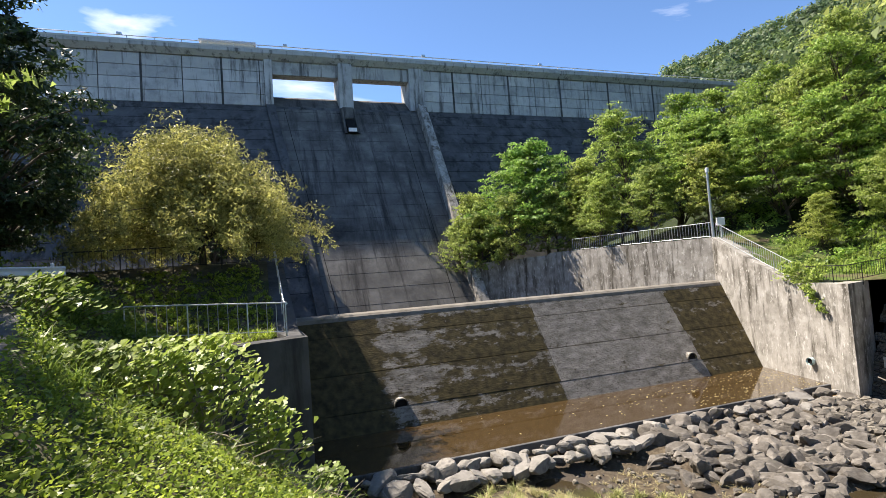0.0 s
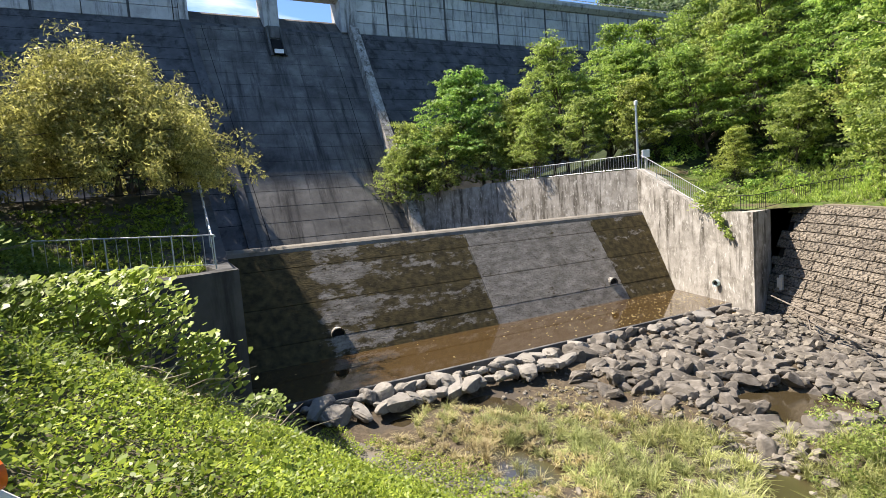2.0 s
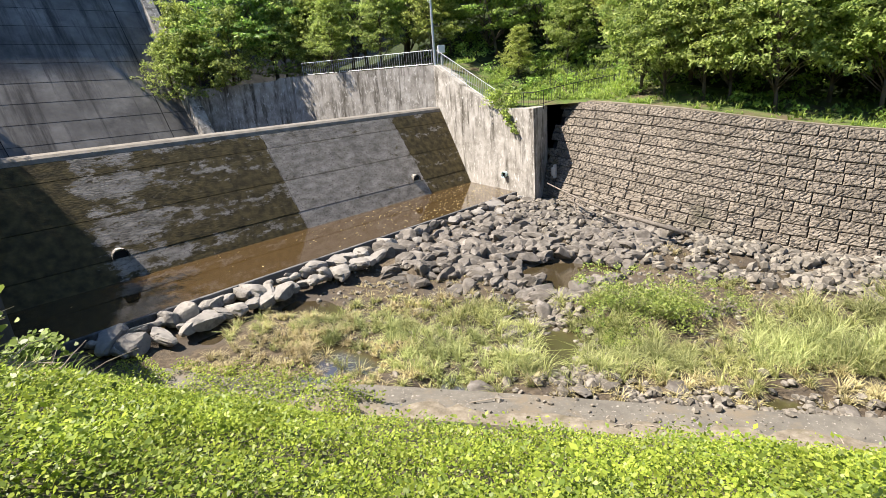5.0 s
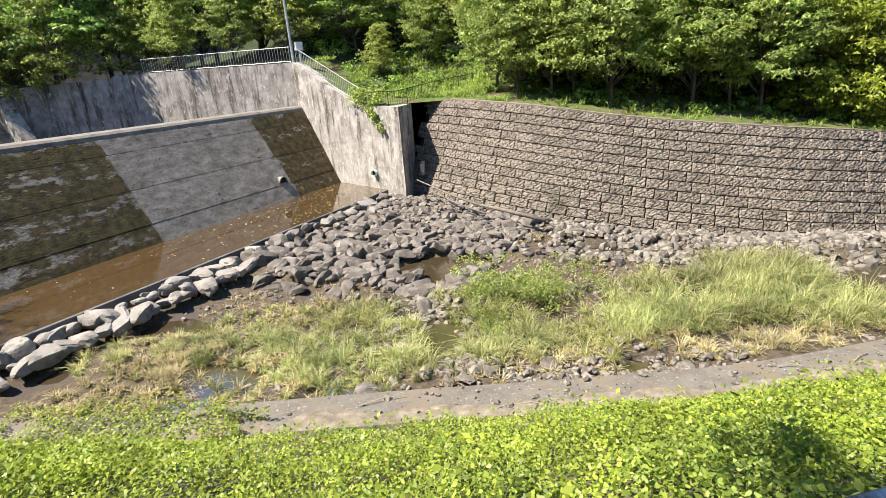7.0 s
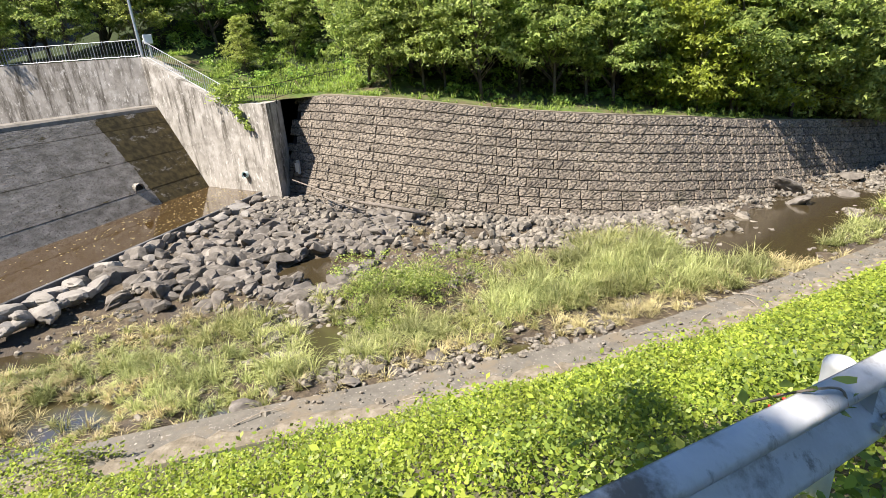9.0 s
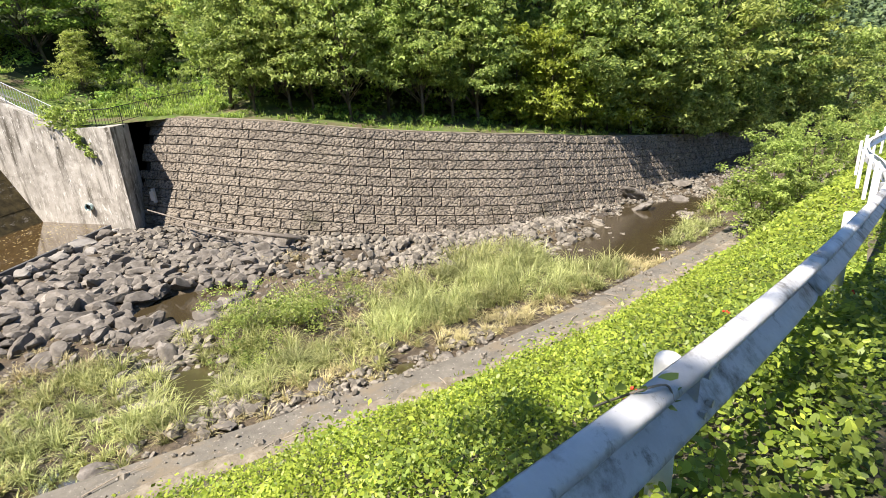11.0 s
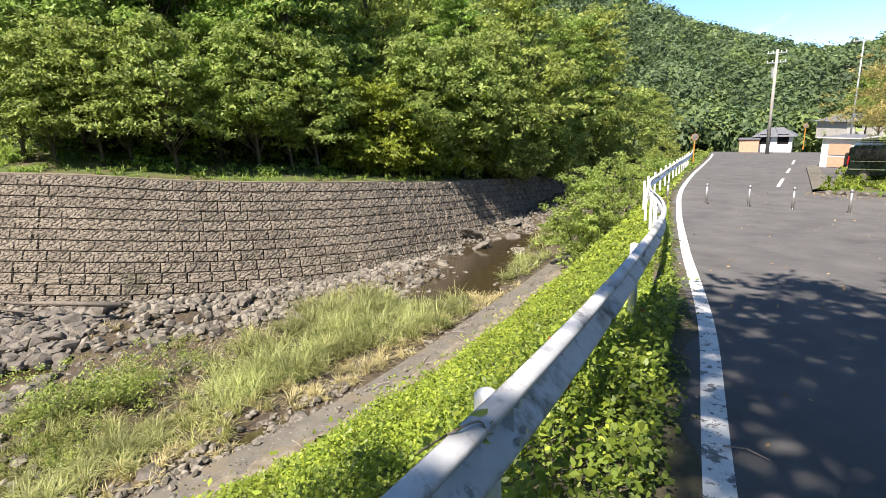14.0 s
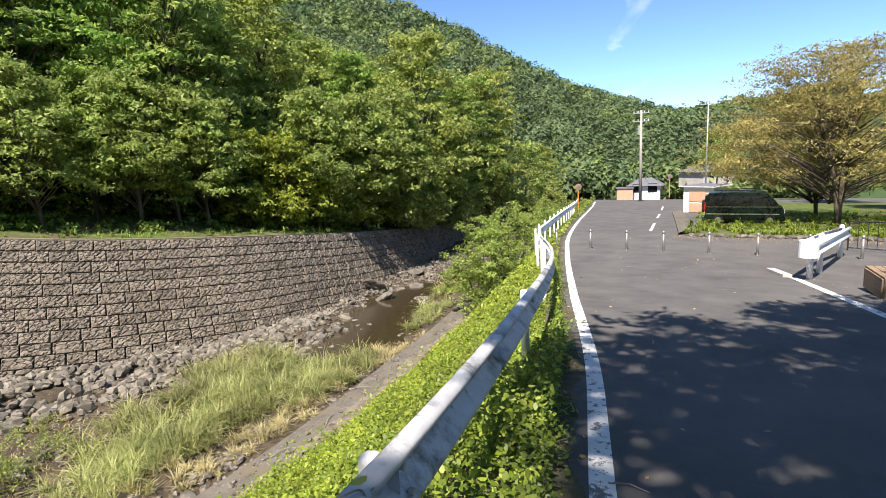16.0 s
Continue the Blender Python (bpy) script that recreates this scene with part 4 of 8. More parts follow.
def build_wing_walls():
    e = (right_d(17.2), 17.2)
    wall_run("wall_wing_right", [(e[0] + 2.6, e[1] + 0.7, -0.12), (e[0] + 0.01, e[1], -0.12), (right_d(20.85), 20.85, -0.1), (29.4, 27.8, 2.98), (25.7, 42.9, 3.15), (25.5, 43.2, 2.95), (20.2, 49.5, 2.7)], -1.2, -7.2, M_CONC,
             "tall stained concrete wing wall with water streaks beside the weir", coping=False)
    # Dark concrete here paints in the tree shade on this wall.
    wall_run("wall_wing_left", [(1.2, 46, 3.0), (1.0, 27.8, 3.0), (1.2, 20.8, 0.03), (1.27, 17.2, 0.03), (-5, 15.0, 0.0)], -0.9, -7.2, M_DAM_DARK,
             "concrete wing wall on the near bank, coloured dark for shade", coping=False)


def left_z(d, n):
    g = interp(n, [10, 20.8, 24, 26, 30, 60], [0, 0.05, 1.7, 2.9, 3.2, 3.6])
    return max(g, min(0.54 * (-d - 3), 3.2)) if d < 0 else g


def build_left_terrace():
    bm = bmesh.new()
    rows = []
    for d in [-70, -50, -35, -25, -20] + [-16 + 0.5 * i for i in range(33)] + [0.25]:
        n0 = 17.1 - (1.27 - max(d, -5)) * 0.346
        ns = [n0 + 0.1, n0 + 0.6] + [n0 + 1.2 + 0.8 * i for i in range(16)] + [32, 38, 46, 60]
        rows.append([(d, n, left_z(d, n) + (rough_z(d, n, 0.08, 1.2) if d < 0 else 0) - 0.03) for n in ns])
    add_sheet(bm, rows)
    ob = finish("terrace", bm, M_SOIL, smooth=True)
    ob.matrix_basis = DAM
    tagged(ob, "weedy dark terrace beside the dam", "ground", kind="structure")


build_ground()
build_left_terrace()
build_near_bank()
build_road()
build_markings()
build_far_bank()
build_block_wall()
build_ledge()
build_dirt_strip()
build_dam()
build_apron()
build_water()
build_wing_walls()

# ---- plants ----
RNG = np.random.default_rng(11)
L_BROAD = leaf_material("broad_leaf", (0.13, 0.19, 0.035), (0.47, 0.56, 0.15), 0.56, 0.018)
L_BRIGHT = leaf_material("bright_leaf", (0.09, 0.18, 0.032), (0.39, 0.53, 0.115), 0.5, 0.018)
L_GREY = leaf_material("grey_green_leaf", (0.125, 0.19, 0.042), (0.46, 0.54, 0.15), 0.54, 0.006)
L_YELLOW = leaf_material("yellowing_leaf", (0.15, 0.2, 0.02), (0.4, 0.46, 0.07), 0.55, 0.005)
L_WEEP = leaf_material("weeping_leaf", (0.15, 0.16, 0.04), (0.52, 0.5, 0.17), 0.5, 0.006)
L_RUST = leaf_material("autumn_leaf", (0.2, 0.2, 0.055), (0.5, 0.41, 0.15), 0.52, 0.015)
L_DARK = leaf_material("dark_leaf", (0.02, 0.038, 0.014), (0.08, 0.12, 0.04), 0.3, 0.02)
L_HILL = leaf_material("hill_leaf", (0.07, 0.112, 0.035), (0.22, 0.29, 0.09), 0.4, 0.0, 0.6, 0.15, 0.4)
L_HILL_DARK = leaf_material("dark_hill_leaf", (0.045, 0.08, 0.036), (0.15, 0.21, 0.08), 0.3, 0.0, 0.6, 0.15, 0.4)
L_HILL_PALE = leaf_material("pale_hill_leaf", (0.1, 0.14, 0.035), (0.38, 0.43, 0.13), 0.42, 0.0, 0.6, 0.15, 0.4)
L_RIDGE = leaf_material("ridge_leaf", (0.04, 0.075, 0.035), (0.155, 0.22, 0.09), 0.35, 0.0, 0.6, 0.1, 0.5)
L_WEED = leaf_material("weed_leaf", (0.12, 0.19, 0.018), (0.41, 0.49, 0.075), 0.5, 0.0, 0.45, 1.3, 0.45)
L_BUSH = leaf_material("pale_bush_leaf", (0.2, 0.28, 0.045), (0.46, 0.55, 0.14), 0.5, 0.0, 0.4, 1.0, 0.25)
# Deeper weed green; part of its darkness is shade put into the colour.
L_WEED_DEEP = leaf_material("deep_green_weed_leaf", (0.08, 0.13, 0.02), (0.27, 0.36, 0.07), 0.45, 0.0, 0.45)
L_GRASS = leaf_material("grass_blade", (0.16, 0.19, 0.05), (0.52, 0.53, 0.24), 0.42, 0.012, 0.5)
L_DRY = leaf_material("dry_grass_blade", (0.3, 0.25, 0.12), (0.52, 0.46, 0.25), 0.25, 0.01, 0.6)
M_DRIFT = material("grey_driftwood", [(0.1, 0.085, 0.07), (0.21, 0.185, 0.16)], 6, 0.9, 0.5, 20)
M_TWIG = material("dry_twig", [(0.2, 0.17, 0.13), (0.36, 0.31, 0.25)], 8, 0.9, 0.4)


def leaf_faces(centres, normals, size, aspect=0.5, kind=4, spread=0.35):
    """Leaf blades: one small face at each centre, facing its normal; returns corners, kind for each leaf."""
    n = len(centres)
    nm = normals / np.maximum(np.linalg.norm(normals, axis=1, keepdims=True), 1e-6)
    t = RNG.normal(size=(n, 3))
    u = t - (t * nm).sum(1, keepdims=True) * nm
    u /= np.maximum(np.linalg.norm(u, axis=1, keepdims=True), 1e-6)
    v = np.cross(nm, u)
    ln = (size * (1 + spread * RNG.uniform(-1, 1, n)))[:, None]
    if kind == 3:
        shape = [(-0.5, 0.42 * aspect), (0.55, 0.0), (-0.3, -0.5 * aspect)]
    elif kind == 4:
        shape = [(-0.5, 0.0), (-0.02, 0.5 * aspect), (0.5, 0.0), (-0.02, -0.5 * aspect)]
    else:
        shape = [(-0.5, 0.0), (-0.3, 0.42 * aspect), (0.08, 0.46 * aspect), (0.5, 0.0), (0.08, -0.46 * aspect), (-0.3, -0.42 * aspect)]
    out = np.empty((n, len(shape), 3))
    for k, (a, b) in enumerate(shape):
        out[:, k] = centres + u * (a * ln) + v * (b * ln) - nm * (abs(b) * 0.35 * ln if kind == 6 else 0)
    return out.reshape(-1, 3)


def crown_points(clusters, radii, per, flat=0.6, up=0.55):
    """Leaf places and facings within loose, ragged clumps: each a few sprays of leaves about twig tips."""
    cs, ns = [], []
    for c, r in zip(clusters, radii):
        k = int(per * r * r / 0.5) + 12
        m = 6
        tips = RNG.normal(size=(m, 3)) * np.array([r * 0.5, r * 0.5, r * flat * 0.5])
        w = RNG.integers(0, m, k)
        off = RNG.normal(size=(k, 3)) * np.array([r * 0.24, r * 0.24, r * flat * 0.17])
        # sprays arch down towards their rim
        off[:, 2] -= 0.5 * (off[:, 0] ** 2 + off[:, 1] ** 2) / max(r, 0.1)
        cs.append(c + tips[w] + off)
        d = off + tips[w] * 0.5
        d /= np.maximum(np.linalg.norm(d, axis=1, keepdims=True), 1e-6)
        ns.append(d * 0.45 + np.array([0, 0, up]) + RNG.normal(size=(k, 3)) * 0.5)
    return np.concatenate(cs), np.concatenate(ns)


def limb_mesh(name, limbs, mat):
    bm = bmesh.new()
    for pts, rad in limbs:
        add_tube(bm, pts, rad, 7 if len(pts) > 3 else 4)
    bmesh.ops.recalc_face_normals(bm, faces=bm.faces)
    me = bpy.data.meshes.new(name)
    bm.to_mesh(me)
    bm.free()
    me.materials.append(mat)
    me.polygons.foreach_set("use_smooth", [True] * len(me.polygons))
    return me


def tree_meshes(height, spread, trunk_r, clear, leaf_mat, leaf, clumps, per, seed, clump_r=0.75, droop=0.0, flat=0.6, stems=1, top=0.5, aspect=0.5, corners=3):
    """Trunk and crown meshes of one tree: limbs reach out from the stem, each tipped with clumps of leaves."""
    rng = np.random.default_rng(seed)
    limbs, cl, cr = [], [], []
    for st in range(stems):
        lean = rng.normal(size=2) * (0.06 + 0.1 * (stems > 1)) * height
        trunk = []
        for k in range(6):
            f = k / 5
            trunk.append(Vector((lean[0] * f ** 1.3 + rng.normal() * 0.05 * f, lean[1] * f ** 1.3 + rng.normal() * 0.05 * f, height * 0.86 * f)))
        limbs.append((trunk, [trunk_r * (1 - 0.82 * k / 5) for k in range(6)]))
        count = max(3, clumps // stems)
        for i in range(count):
            f = clear + (0.97 - clear) * (i + rng.uniform(0, 1)) / count
            z = height * f
            g = (f - clear) / (1 - clear)
            prof = math.sin(math.pi * min(max(0.12 + 0.8 * g ** top, 0), 1))
            reach = spread * prof * rng.uniform(0.35, 1.0)
            az = rng.uniform(0, 2 * math.pi) if i % 3 else i * 2.4
            base = Vector((lean[0] * f, lean[1] * f, height * max(0.12, min(f - 0.12 - 0.1 * prof, 0.8))))
            tip = Vector((lean[0] * f + math.cos(az) * reach, lean[1] * f + math.sin(az) * reach, z - droop * reach * 0.5))
            if i % 2 == 0:
                mid = base.lerp(tip, 0.55) + Vector((0, 0, 0.12 * reach))
                r0 = trunk_r * 0.42 * (1 - f * 0.6)
                limbs.append(([base, mid, tip], [r0, r0 * 0.6, r0 * 0.15]))
            r = clump_r * rng.uniform(0.65, 1.35)
            cl.append(np.array(tip))
            cr.append(r)
            if droop:
                for q in range(3):
                    cl.append(np.array(tip) + np.array([math.cos(az) * 0.25 * q, math.sin(az) * 0.25 * q, -droop * 0.75 * (q + 1)]))
                    cr.append(r * (0.8 - 0.15 * q))
    c, n = crown_points(cl, cr, per, flat if not droop else 1.15)
    if droop:
        n = n * np.array([1, 1, 0.35])
    verts = leaf_faces(c, n, leaf, aspect, corners)
    return limb_mesh("trunk", limbs, M_BARK), quads_mesh("crown", verts, corners, leaf_mat)


def plant_tree(meshes, name, label, x, y, z, scale=1.0, turn=0.0, group="", category="tree", squash=1.0):
    t = thing(name, label, category, pose(x, y, z, 0, 0, turn) @ Matrix.Diagonal((scale, scale, scale * squash, 1)), group)
    for nm, me in zip(("trunk", "crown"), meshes):
        share(nm, me, t, Matrix.Identity(4))
    return t


def terrace_z(x, y):
    """Height of the far terrace and hillside at a place, from its own profile."""
    best, zz = 1e9, 0.0
    for i, (p, zt) in enumerate(BACK_LINE):
        v = Vector((x, y, 0)) - p
        o = v.dot(BACK_OUT[i])
        off = abs(v.dot(Vector((0.6, -0.8, 0))))
        if off < best:
            best = off
            zz = zt + float(np.interp(o, HILL_OFF, HILL_RISE)) * BACK_RISE[i]
    return zz


def build_far_trees():
    kinds = [
        tree_meshes(7.6, 2.5, 0.1, 0.3, L_GREY, 0.21, 95, 100, 1, 0.66, flat=0.6, aspect=0.62),
        tree_meshes(8.2, 2.7, 0.11, 0.28, L_BROAD, 0.21, 100, 100, 2, 0.68, flat=0.6, aspect=0.62),
        tree_meshes(9.5, 3.5, 0.14, 0.26, L_BRIGHT, 0.24, 95, 95, 3, 0.78, flat=0.3, aspect=0.5),
        tree_meshes(5.6, 2.0, 0.07, 0.1, L_YELLOW, 0.2, 75, 90, 4, 0.55, aspect=0.6),
        tree_meshes(12.5, 4.0, 0.18, 0.26, L_BROAD, 0.25, 105, 62, 5, 1.0, flat=0.38, aspect=0.6),
        tree_meshes(13.5, 4.4, 0.2, 0.28, L_BRIGHT, 0.26, 105, 62, 6, 1.0, flat=0.28, aspect=0.55),
        tree_meshes(6.4, 2.7, 0.09, 0.06, L_GREY, 0.2, 90, 95, 7, 0.62, flat=0.65, aspect=0.62),
    ]
    words = ["grey-green evergreen tree on the grassy terrace above the wall", "dense green broadleaf tree on the terrace above the wall", "bright green feathery-leaved tree beside the woods",
             "small yellowing tree at the wood's edge", "tall dark green tree at the wood's edge", "tall light green tree with layered branches", "low rounded grey-green tree overhanging the wall"]
    rng = np.random.default_rng(5)
    # front row: distance along the wall, distance behind it, kind
    row = [(3.2, 2.6, 0), (5.0, 5.0, 2), (5.8, 2.0, 0), (8.0, 2.6, 0), (10.0, 3.4, 0), (13.5, 2.6, 0), (16.0, 5.0, 1), (18.0, 3.0, 0), (20.5, 3.6, 1), (22.5, 2.8, 0), (24.5, 4.5, 1), (26.5, 3.0, 3), (28.0, 3.4, 3), (30.0, 4.2, 0), (28.8, 1.8, 3), (32.6, 1.7, 3), (35.2, 1.6, 3), (38.2, 1.5, 3), (41.0, 1.6, 3), (44.0, 1.5, 3),
           (31.5, 1.4, 0), (36.4, 0.5, 0), (41.4, 0.6, 0), (46.5, 0.8, 4), (52.0, 0.8, 1), (58.0, 0.8, 4), (62.0, 0.8, 4), (34.6, 2.2, 6), (38.6, 0.6, 6), (42.4, 0.8, 6), (46.0, 0.6, 6), (50.0, 0.6, 6), (54.5, 0.5, 6), (59.0, 0.5, 6), (64.0, 0.8, 6)]
    for l, off, k in row:
        p, w, o, b, t = wall_at(l)
        q = p + o * (BATTER * (t - b) + off + 0.5)
        sc = rng.uniform(0.85, 1.12) * (1.0 if l < 31 else (1.3 if l < 36 else 1.5))
        plant_tree(kinds[k], "terrace_tree", words[k], q.x, q.y, terrace_z(q.x, q.y) - 0.15, sc, rng.uniform(0, 360), "terrace trees")
    # second and third rows, taller, on the slope
    for r, (off, n, lo) in enumerate(((8.5, 12, 4.0), (14.0, 9, 3.0), (21.0, 4, 0.0))):
        for i in range(n):
            l = lo + i * (64.0 - lo) / n + rng.uniform(-1, 1)
            p, w, o, b, t = wall_at(l)
            q = p + (o * 0.5 + Vector((0.4, 0.3, 0))).normalized() * (BATTER * (t - b) + off + rng.uniform(-1.2, 1.2))
            k = int(rng.choice([2, 4, 5, 4, 5]))
            plant_tree(kinds[k], "wood_tree", words[k], q.x, q.y, terrace_z(q.x, q.y) - 0.3, rng.uniform(1.0, 1.35), rng.uniform(0, 360), "wood trees")
    # clump beside the dam, above the wing wall
    slope = [(13.6, 50.5, 1, 1.1), (17.2, 43.0, 0, 0.9), (17.0, 49.5, 2, 1.1), (20.5, 45.5, 2, 1.1), (21.0, 41.0, 1, 0.9), (23.0, 50, 5, 0.95), (24.5, 44.0, 2, 1.1), (26.5, 39.5, 2, 1.0)]
    ridge = [(27.5, 48, 5, 0.9), (29.5, 43.0, 4, 0.9), (30.0, 37.0, 2, 1.05), (32.5, 52, 5, 1.0), (34, 41, 5, 0.95), (28.5, 33.0, 0, 0.75), (33.0, 34.5, 2, 1.1), (30.5, 29.0, 1, 0.95), (33.5, 27.5, 2, 1.0), (36.5, 31.0, 5, 0.9), (38, 26, 4, 0.9), (29.0, 26.0, 0, 0.9), (36, 47, 4, 1.1), (25.0, 34.5, 1, 0.5), (13.8, 45.5, 1, 0.75), (6.6, 53.4, 2, 1.38), (10.4, 51.6, 2, 1.3), (3.6, 54.4, 1, 1.05), (13.2, 49.8, 1, 0.85), (1.6, 54.4, 6, 0.9), (3.9, 52.9, 6, 1.15), (6.6, 51.0, 6, 1.0), (11.0, 50.4, 6, 1.1), (13.9, 48.2, 6, 0.8), (17.6, 47.2, 4, 1.0)]
    for x, y, k, sc in slope + ridge:
        plant_tree(kinds[k], "hillside_tree", words[k], x, y, terrace_z(x, y) - 0.2, sc, rng.uniform(0, 360), "trees above the wing wall")
    return kinds


def wood_leaves(crowns, rng, leaf):
    """Leaf faces of distant tree crowns, (middle, radius, number of boughs, leaves to a bough) each: a dome of separate boughs."""
    cs, ns = [], []
    for c, r, boughs, per in crowns:
        d = rng.normal(size=(boughs, 3))
        d[:, 2] = np.abs(d[:, 2]) * 1.1 - 0.2
        d /= np.linalg.norm(d, axis=1, keepdims=True)
        at = c + d * r * np.array([0.85, 0.85, 0.95]) * rng.uniform(0.65, 1.1, (boughs, 1))
        off = rng.normal(size=(boughs, per, 3)) * np.array([0.2, 0.2, 0.13]) * r
        off[:, :, 2] -= 0.35 * (off[:, :, 0] ** 2 + off[:, :, 1] ** 2) / r
        cs.append((at[:, None, :] + off).reshape(-1, 3))
        ns.append((d[:, None, :] * 0.9 + off / (0.3 * r) + np.array((0, 0, 0.3)) + rng.normal(size=(boughs, per, 3)) * 0.22).reshape(-1, 3))
    return leaf_faces(np.concatenate(cs), np.concatenate(ns), leaf, 0.75, 3)


def build_hill_woods():
    """The wooded slopes behind: tree crowns packed over the hillside."""
    rng = np.random.default_rng(8)
    cl, cr = [], []
    for i, (p, zt) in enumerate(BACK_LINE):
        if i < 2:
            continue
        for o in (27, 31, 36, 42, 49, 57, 66, 76, 88, 102, 118, 136, 158, 185):
            m = 2 if i < 40 else 3
            for k in range(m):
                q = p + BACK_OUT[i] * (o + rng.uniform(-4, 4)) + Vector((0.6, -0.8, 0)) * rng.uniform(-3, 3) * (1 if i < 38 else 4)
                z = zt + float(np.interp(o, HILL_OFF, HILL_RISE)) * BACK_RISE[i]
                r = rng.uniform(2.0, 3.6)
                cl.append(np.array((q.x, q.y, z + rng.uniform(3.0, 7.5))))
                cr.append(r)
    stands = [(L_HILL, "dense green woods covering the far hillside", []), (L_HILL_DARK, "dark evergreen stands among the hillside woods", []), (L_HILL_PALE, "pale yellow-green crowns among the hillside woods", [])]
    for c, r in zip(cl, cr):
        far = math.hypot(c[0], c[1])
        m = noise.noise(Vector((c[0] / 25, c[1] / 25, 4.0))) + rng.normal() * 0.25
        k = 1 if m < -0.12 else (2 if m > 0.32 else 0)
        stands[k][2].append((c, r * 1.4, 7, 13 if far < 90 else 10))
    for mat, label, crowns in stands:
        ob = new("hill_woods", quads_mesh("hill_woods", wood_leaves(crowns, rng, 0.85), 3, mat))
        tagged(ob, label, "woods", kind="stuff")


def scatter_weeds():
    """Low leafy weeds all over the near bank."""
    rng = np.random.default_rng(21)
    groups = {}

    def patch(count, s0, s1, f0, f1, size, mat, h0, h1, kind=6, dens=None):
        s = rng.uniform(s0, s1, count)
        f = rng.uniform(f0, f1, count)
        pts = []
        for a, b in zip(s, f):
            c0, c1 = bank_c(a), ledge_c(a) - 1.35
            c = c0 + (c1 - c0) * b
            if c < bank_c(a) + 0.03 + 0.07 * rng.normal():
                continue
            m = noise.noise(Vector((a / 0.9, c / 0.9, 5.0)))
            edge = 1.0 if b < 0.68 else (1 - b) / 0.32
            if dens and m < dens:
                continue
            # ragged lower edge
            if b > 0.66 and noise.noise(Vector((a / 0.8, c / 0.8, 9.0))) + 0.5 * noise.noise(Vector((a / 0.25, c / 0.25, 2.0))) < (b - 0.66) * 2.7 - 0.5:
                continue
            near = max(0.0, 1 - abs(c - rail_c(a) - 0.1) / 0.8) * 0.6 * min(1.0, max(0.0, (8.0 - a) / 4.0)) if -4 < a < 8 else 0.0
            z = bank_z(a, c) + near * rng.uniform(0.5, 1) + (h0 + (h1 - h0) * rng.uniform() ** 1.3 * (0.6 + 0.8 * max(0, m + 0.35))) * max(edge, 0.12)
            w = world_rc(a, c, z)
            # few of them among the dead grass and twigs
            if ((w.x + 3.7) / 1.5) ** 2 + ((w.y - 9.85) / 0.85) ** 2 < 1 and rng.uniform() < 0.85:
                continue
            pts.append((w.x, w.y, w.z))
        p = np.array(pts)
        nn = rng.normal(size=p.shape) * 0.6 + np.array([-0.2, 0.1, 1.0])
        groups.setdefault((mat.name, kind), (mat, kind, []))[2].append(leaf_faces(p, nn, size, 0.56, kind, 0.55))

    # near the camera, by the rail
    patch(36000, -4.0, 5.0, 0.0, 0.62, 0.045, L_WEED, 0.06, 0.45)
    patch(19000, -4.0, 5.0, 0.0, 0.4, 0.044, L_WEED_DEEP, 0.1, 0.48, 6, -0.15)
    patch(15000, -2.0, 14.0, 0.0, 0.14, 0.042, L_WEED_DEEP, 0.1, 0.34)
    patch(7000, 3.5, 18.0, 0.0, 0.12, 0.055, L_WEED, 0.12, 0.36, 4)
    patch(34000, -5.0, 6.0, 0.3, 1.0, 0.047, L_WEED, 0.05, 0.42)
    patch(44000, 4.5, 14.0, 0.0, 1.0, 0.058, L_WEED, 0.05, 0.3, 4)
    patch(11000, 3.0, 14.0, 0.0, 0.4, 0.07, L_WEED_DEEP, 0.03, 0.26)
    patch(13000, 14.0, 30.0, 0.0, 1.0, 0.13, L_WEED, 0.05, 0.35, 4)
    patch(6000, 30.0, 70.0, 0.0, 1.0, 0.25, L_WEED_DEEP, 0.05, 0.6, 4)
    # taller sprigs standing out of the mat
    patch(3000, -4.0, 12.0, 0.1, 0.85, 0.07, L_WEED, 0.4, 0.72, 4, 0.1)
    patch(2200, -4.0, 10.0, 0.05, 0.8, 0.058, L_WEED_DEEP, 0.35, 0.6, 6, 0.05)
    # Deep green clumps laid on top stand in for pockets of shade.
    patch(8000, -4.0, 7.0, 0.05, 0.75, 0.052, L_WEED_DEEP, 0.26, 0.5, 6, 0.12)
    # straw and small yellowing leaves along the ragged lower edge
    patch(7000, -7.0, 16.0, 0.78, 1.0, 0.05, L_DRY, 0.02, 0.2, 4)
    patch(2500, -5.0, 12.0, 0.2, 0.8, 0.055, L_YELLOW, 0.2, 0.46, 4)
    # mixed growth up the bank, its deep green also standing in for shade
    patch(18000, -13.0, -3.5, 0.0, 1.0, 0.065, L_WEED, 0.04, 0.34, 4)
    patch(22000, -8.5, -3.5, 0.0, 1.0, 0.06, L_WEED, 0.05, 0.36, 4)
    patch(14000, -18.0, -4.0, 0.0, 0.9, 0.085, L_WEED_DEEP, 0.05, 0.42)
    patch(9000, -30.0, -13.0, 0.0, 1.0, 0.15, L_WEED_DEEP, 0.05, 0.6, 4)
    # stems creeping out over the edge of the asphalt
    pts = []
    for i in range(4500):
        a = rng.uniform(-1.5, 17.0)
        m = noise.noise(Vector((a / 0.6, 1.0, 21.0))) + 0.5 * noise.noise(Vector((a / 0.17, 2.0, 21.0)))
        c = bank_c(a) + 0.1 - abs(rng.normal()) * 0.085 * max(0.15, 1 + 1.6 * m)
        pts.append(tuple(world_rc(a, c, road_z(a) + 0.012 + rng.uniform(0, 0.1))))
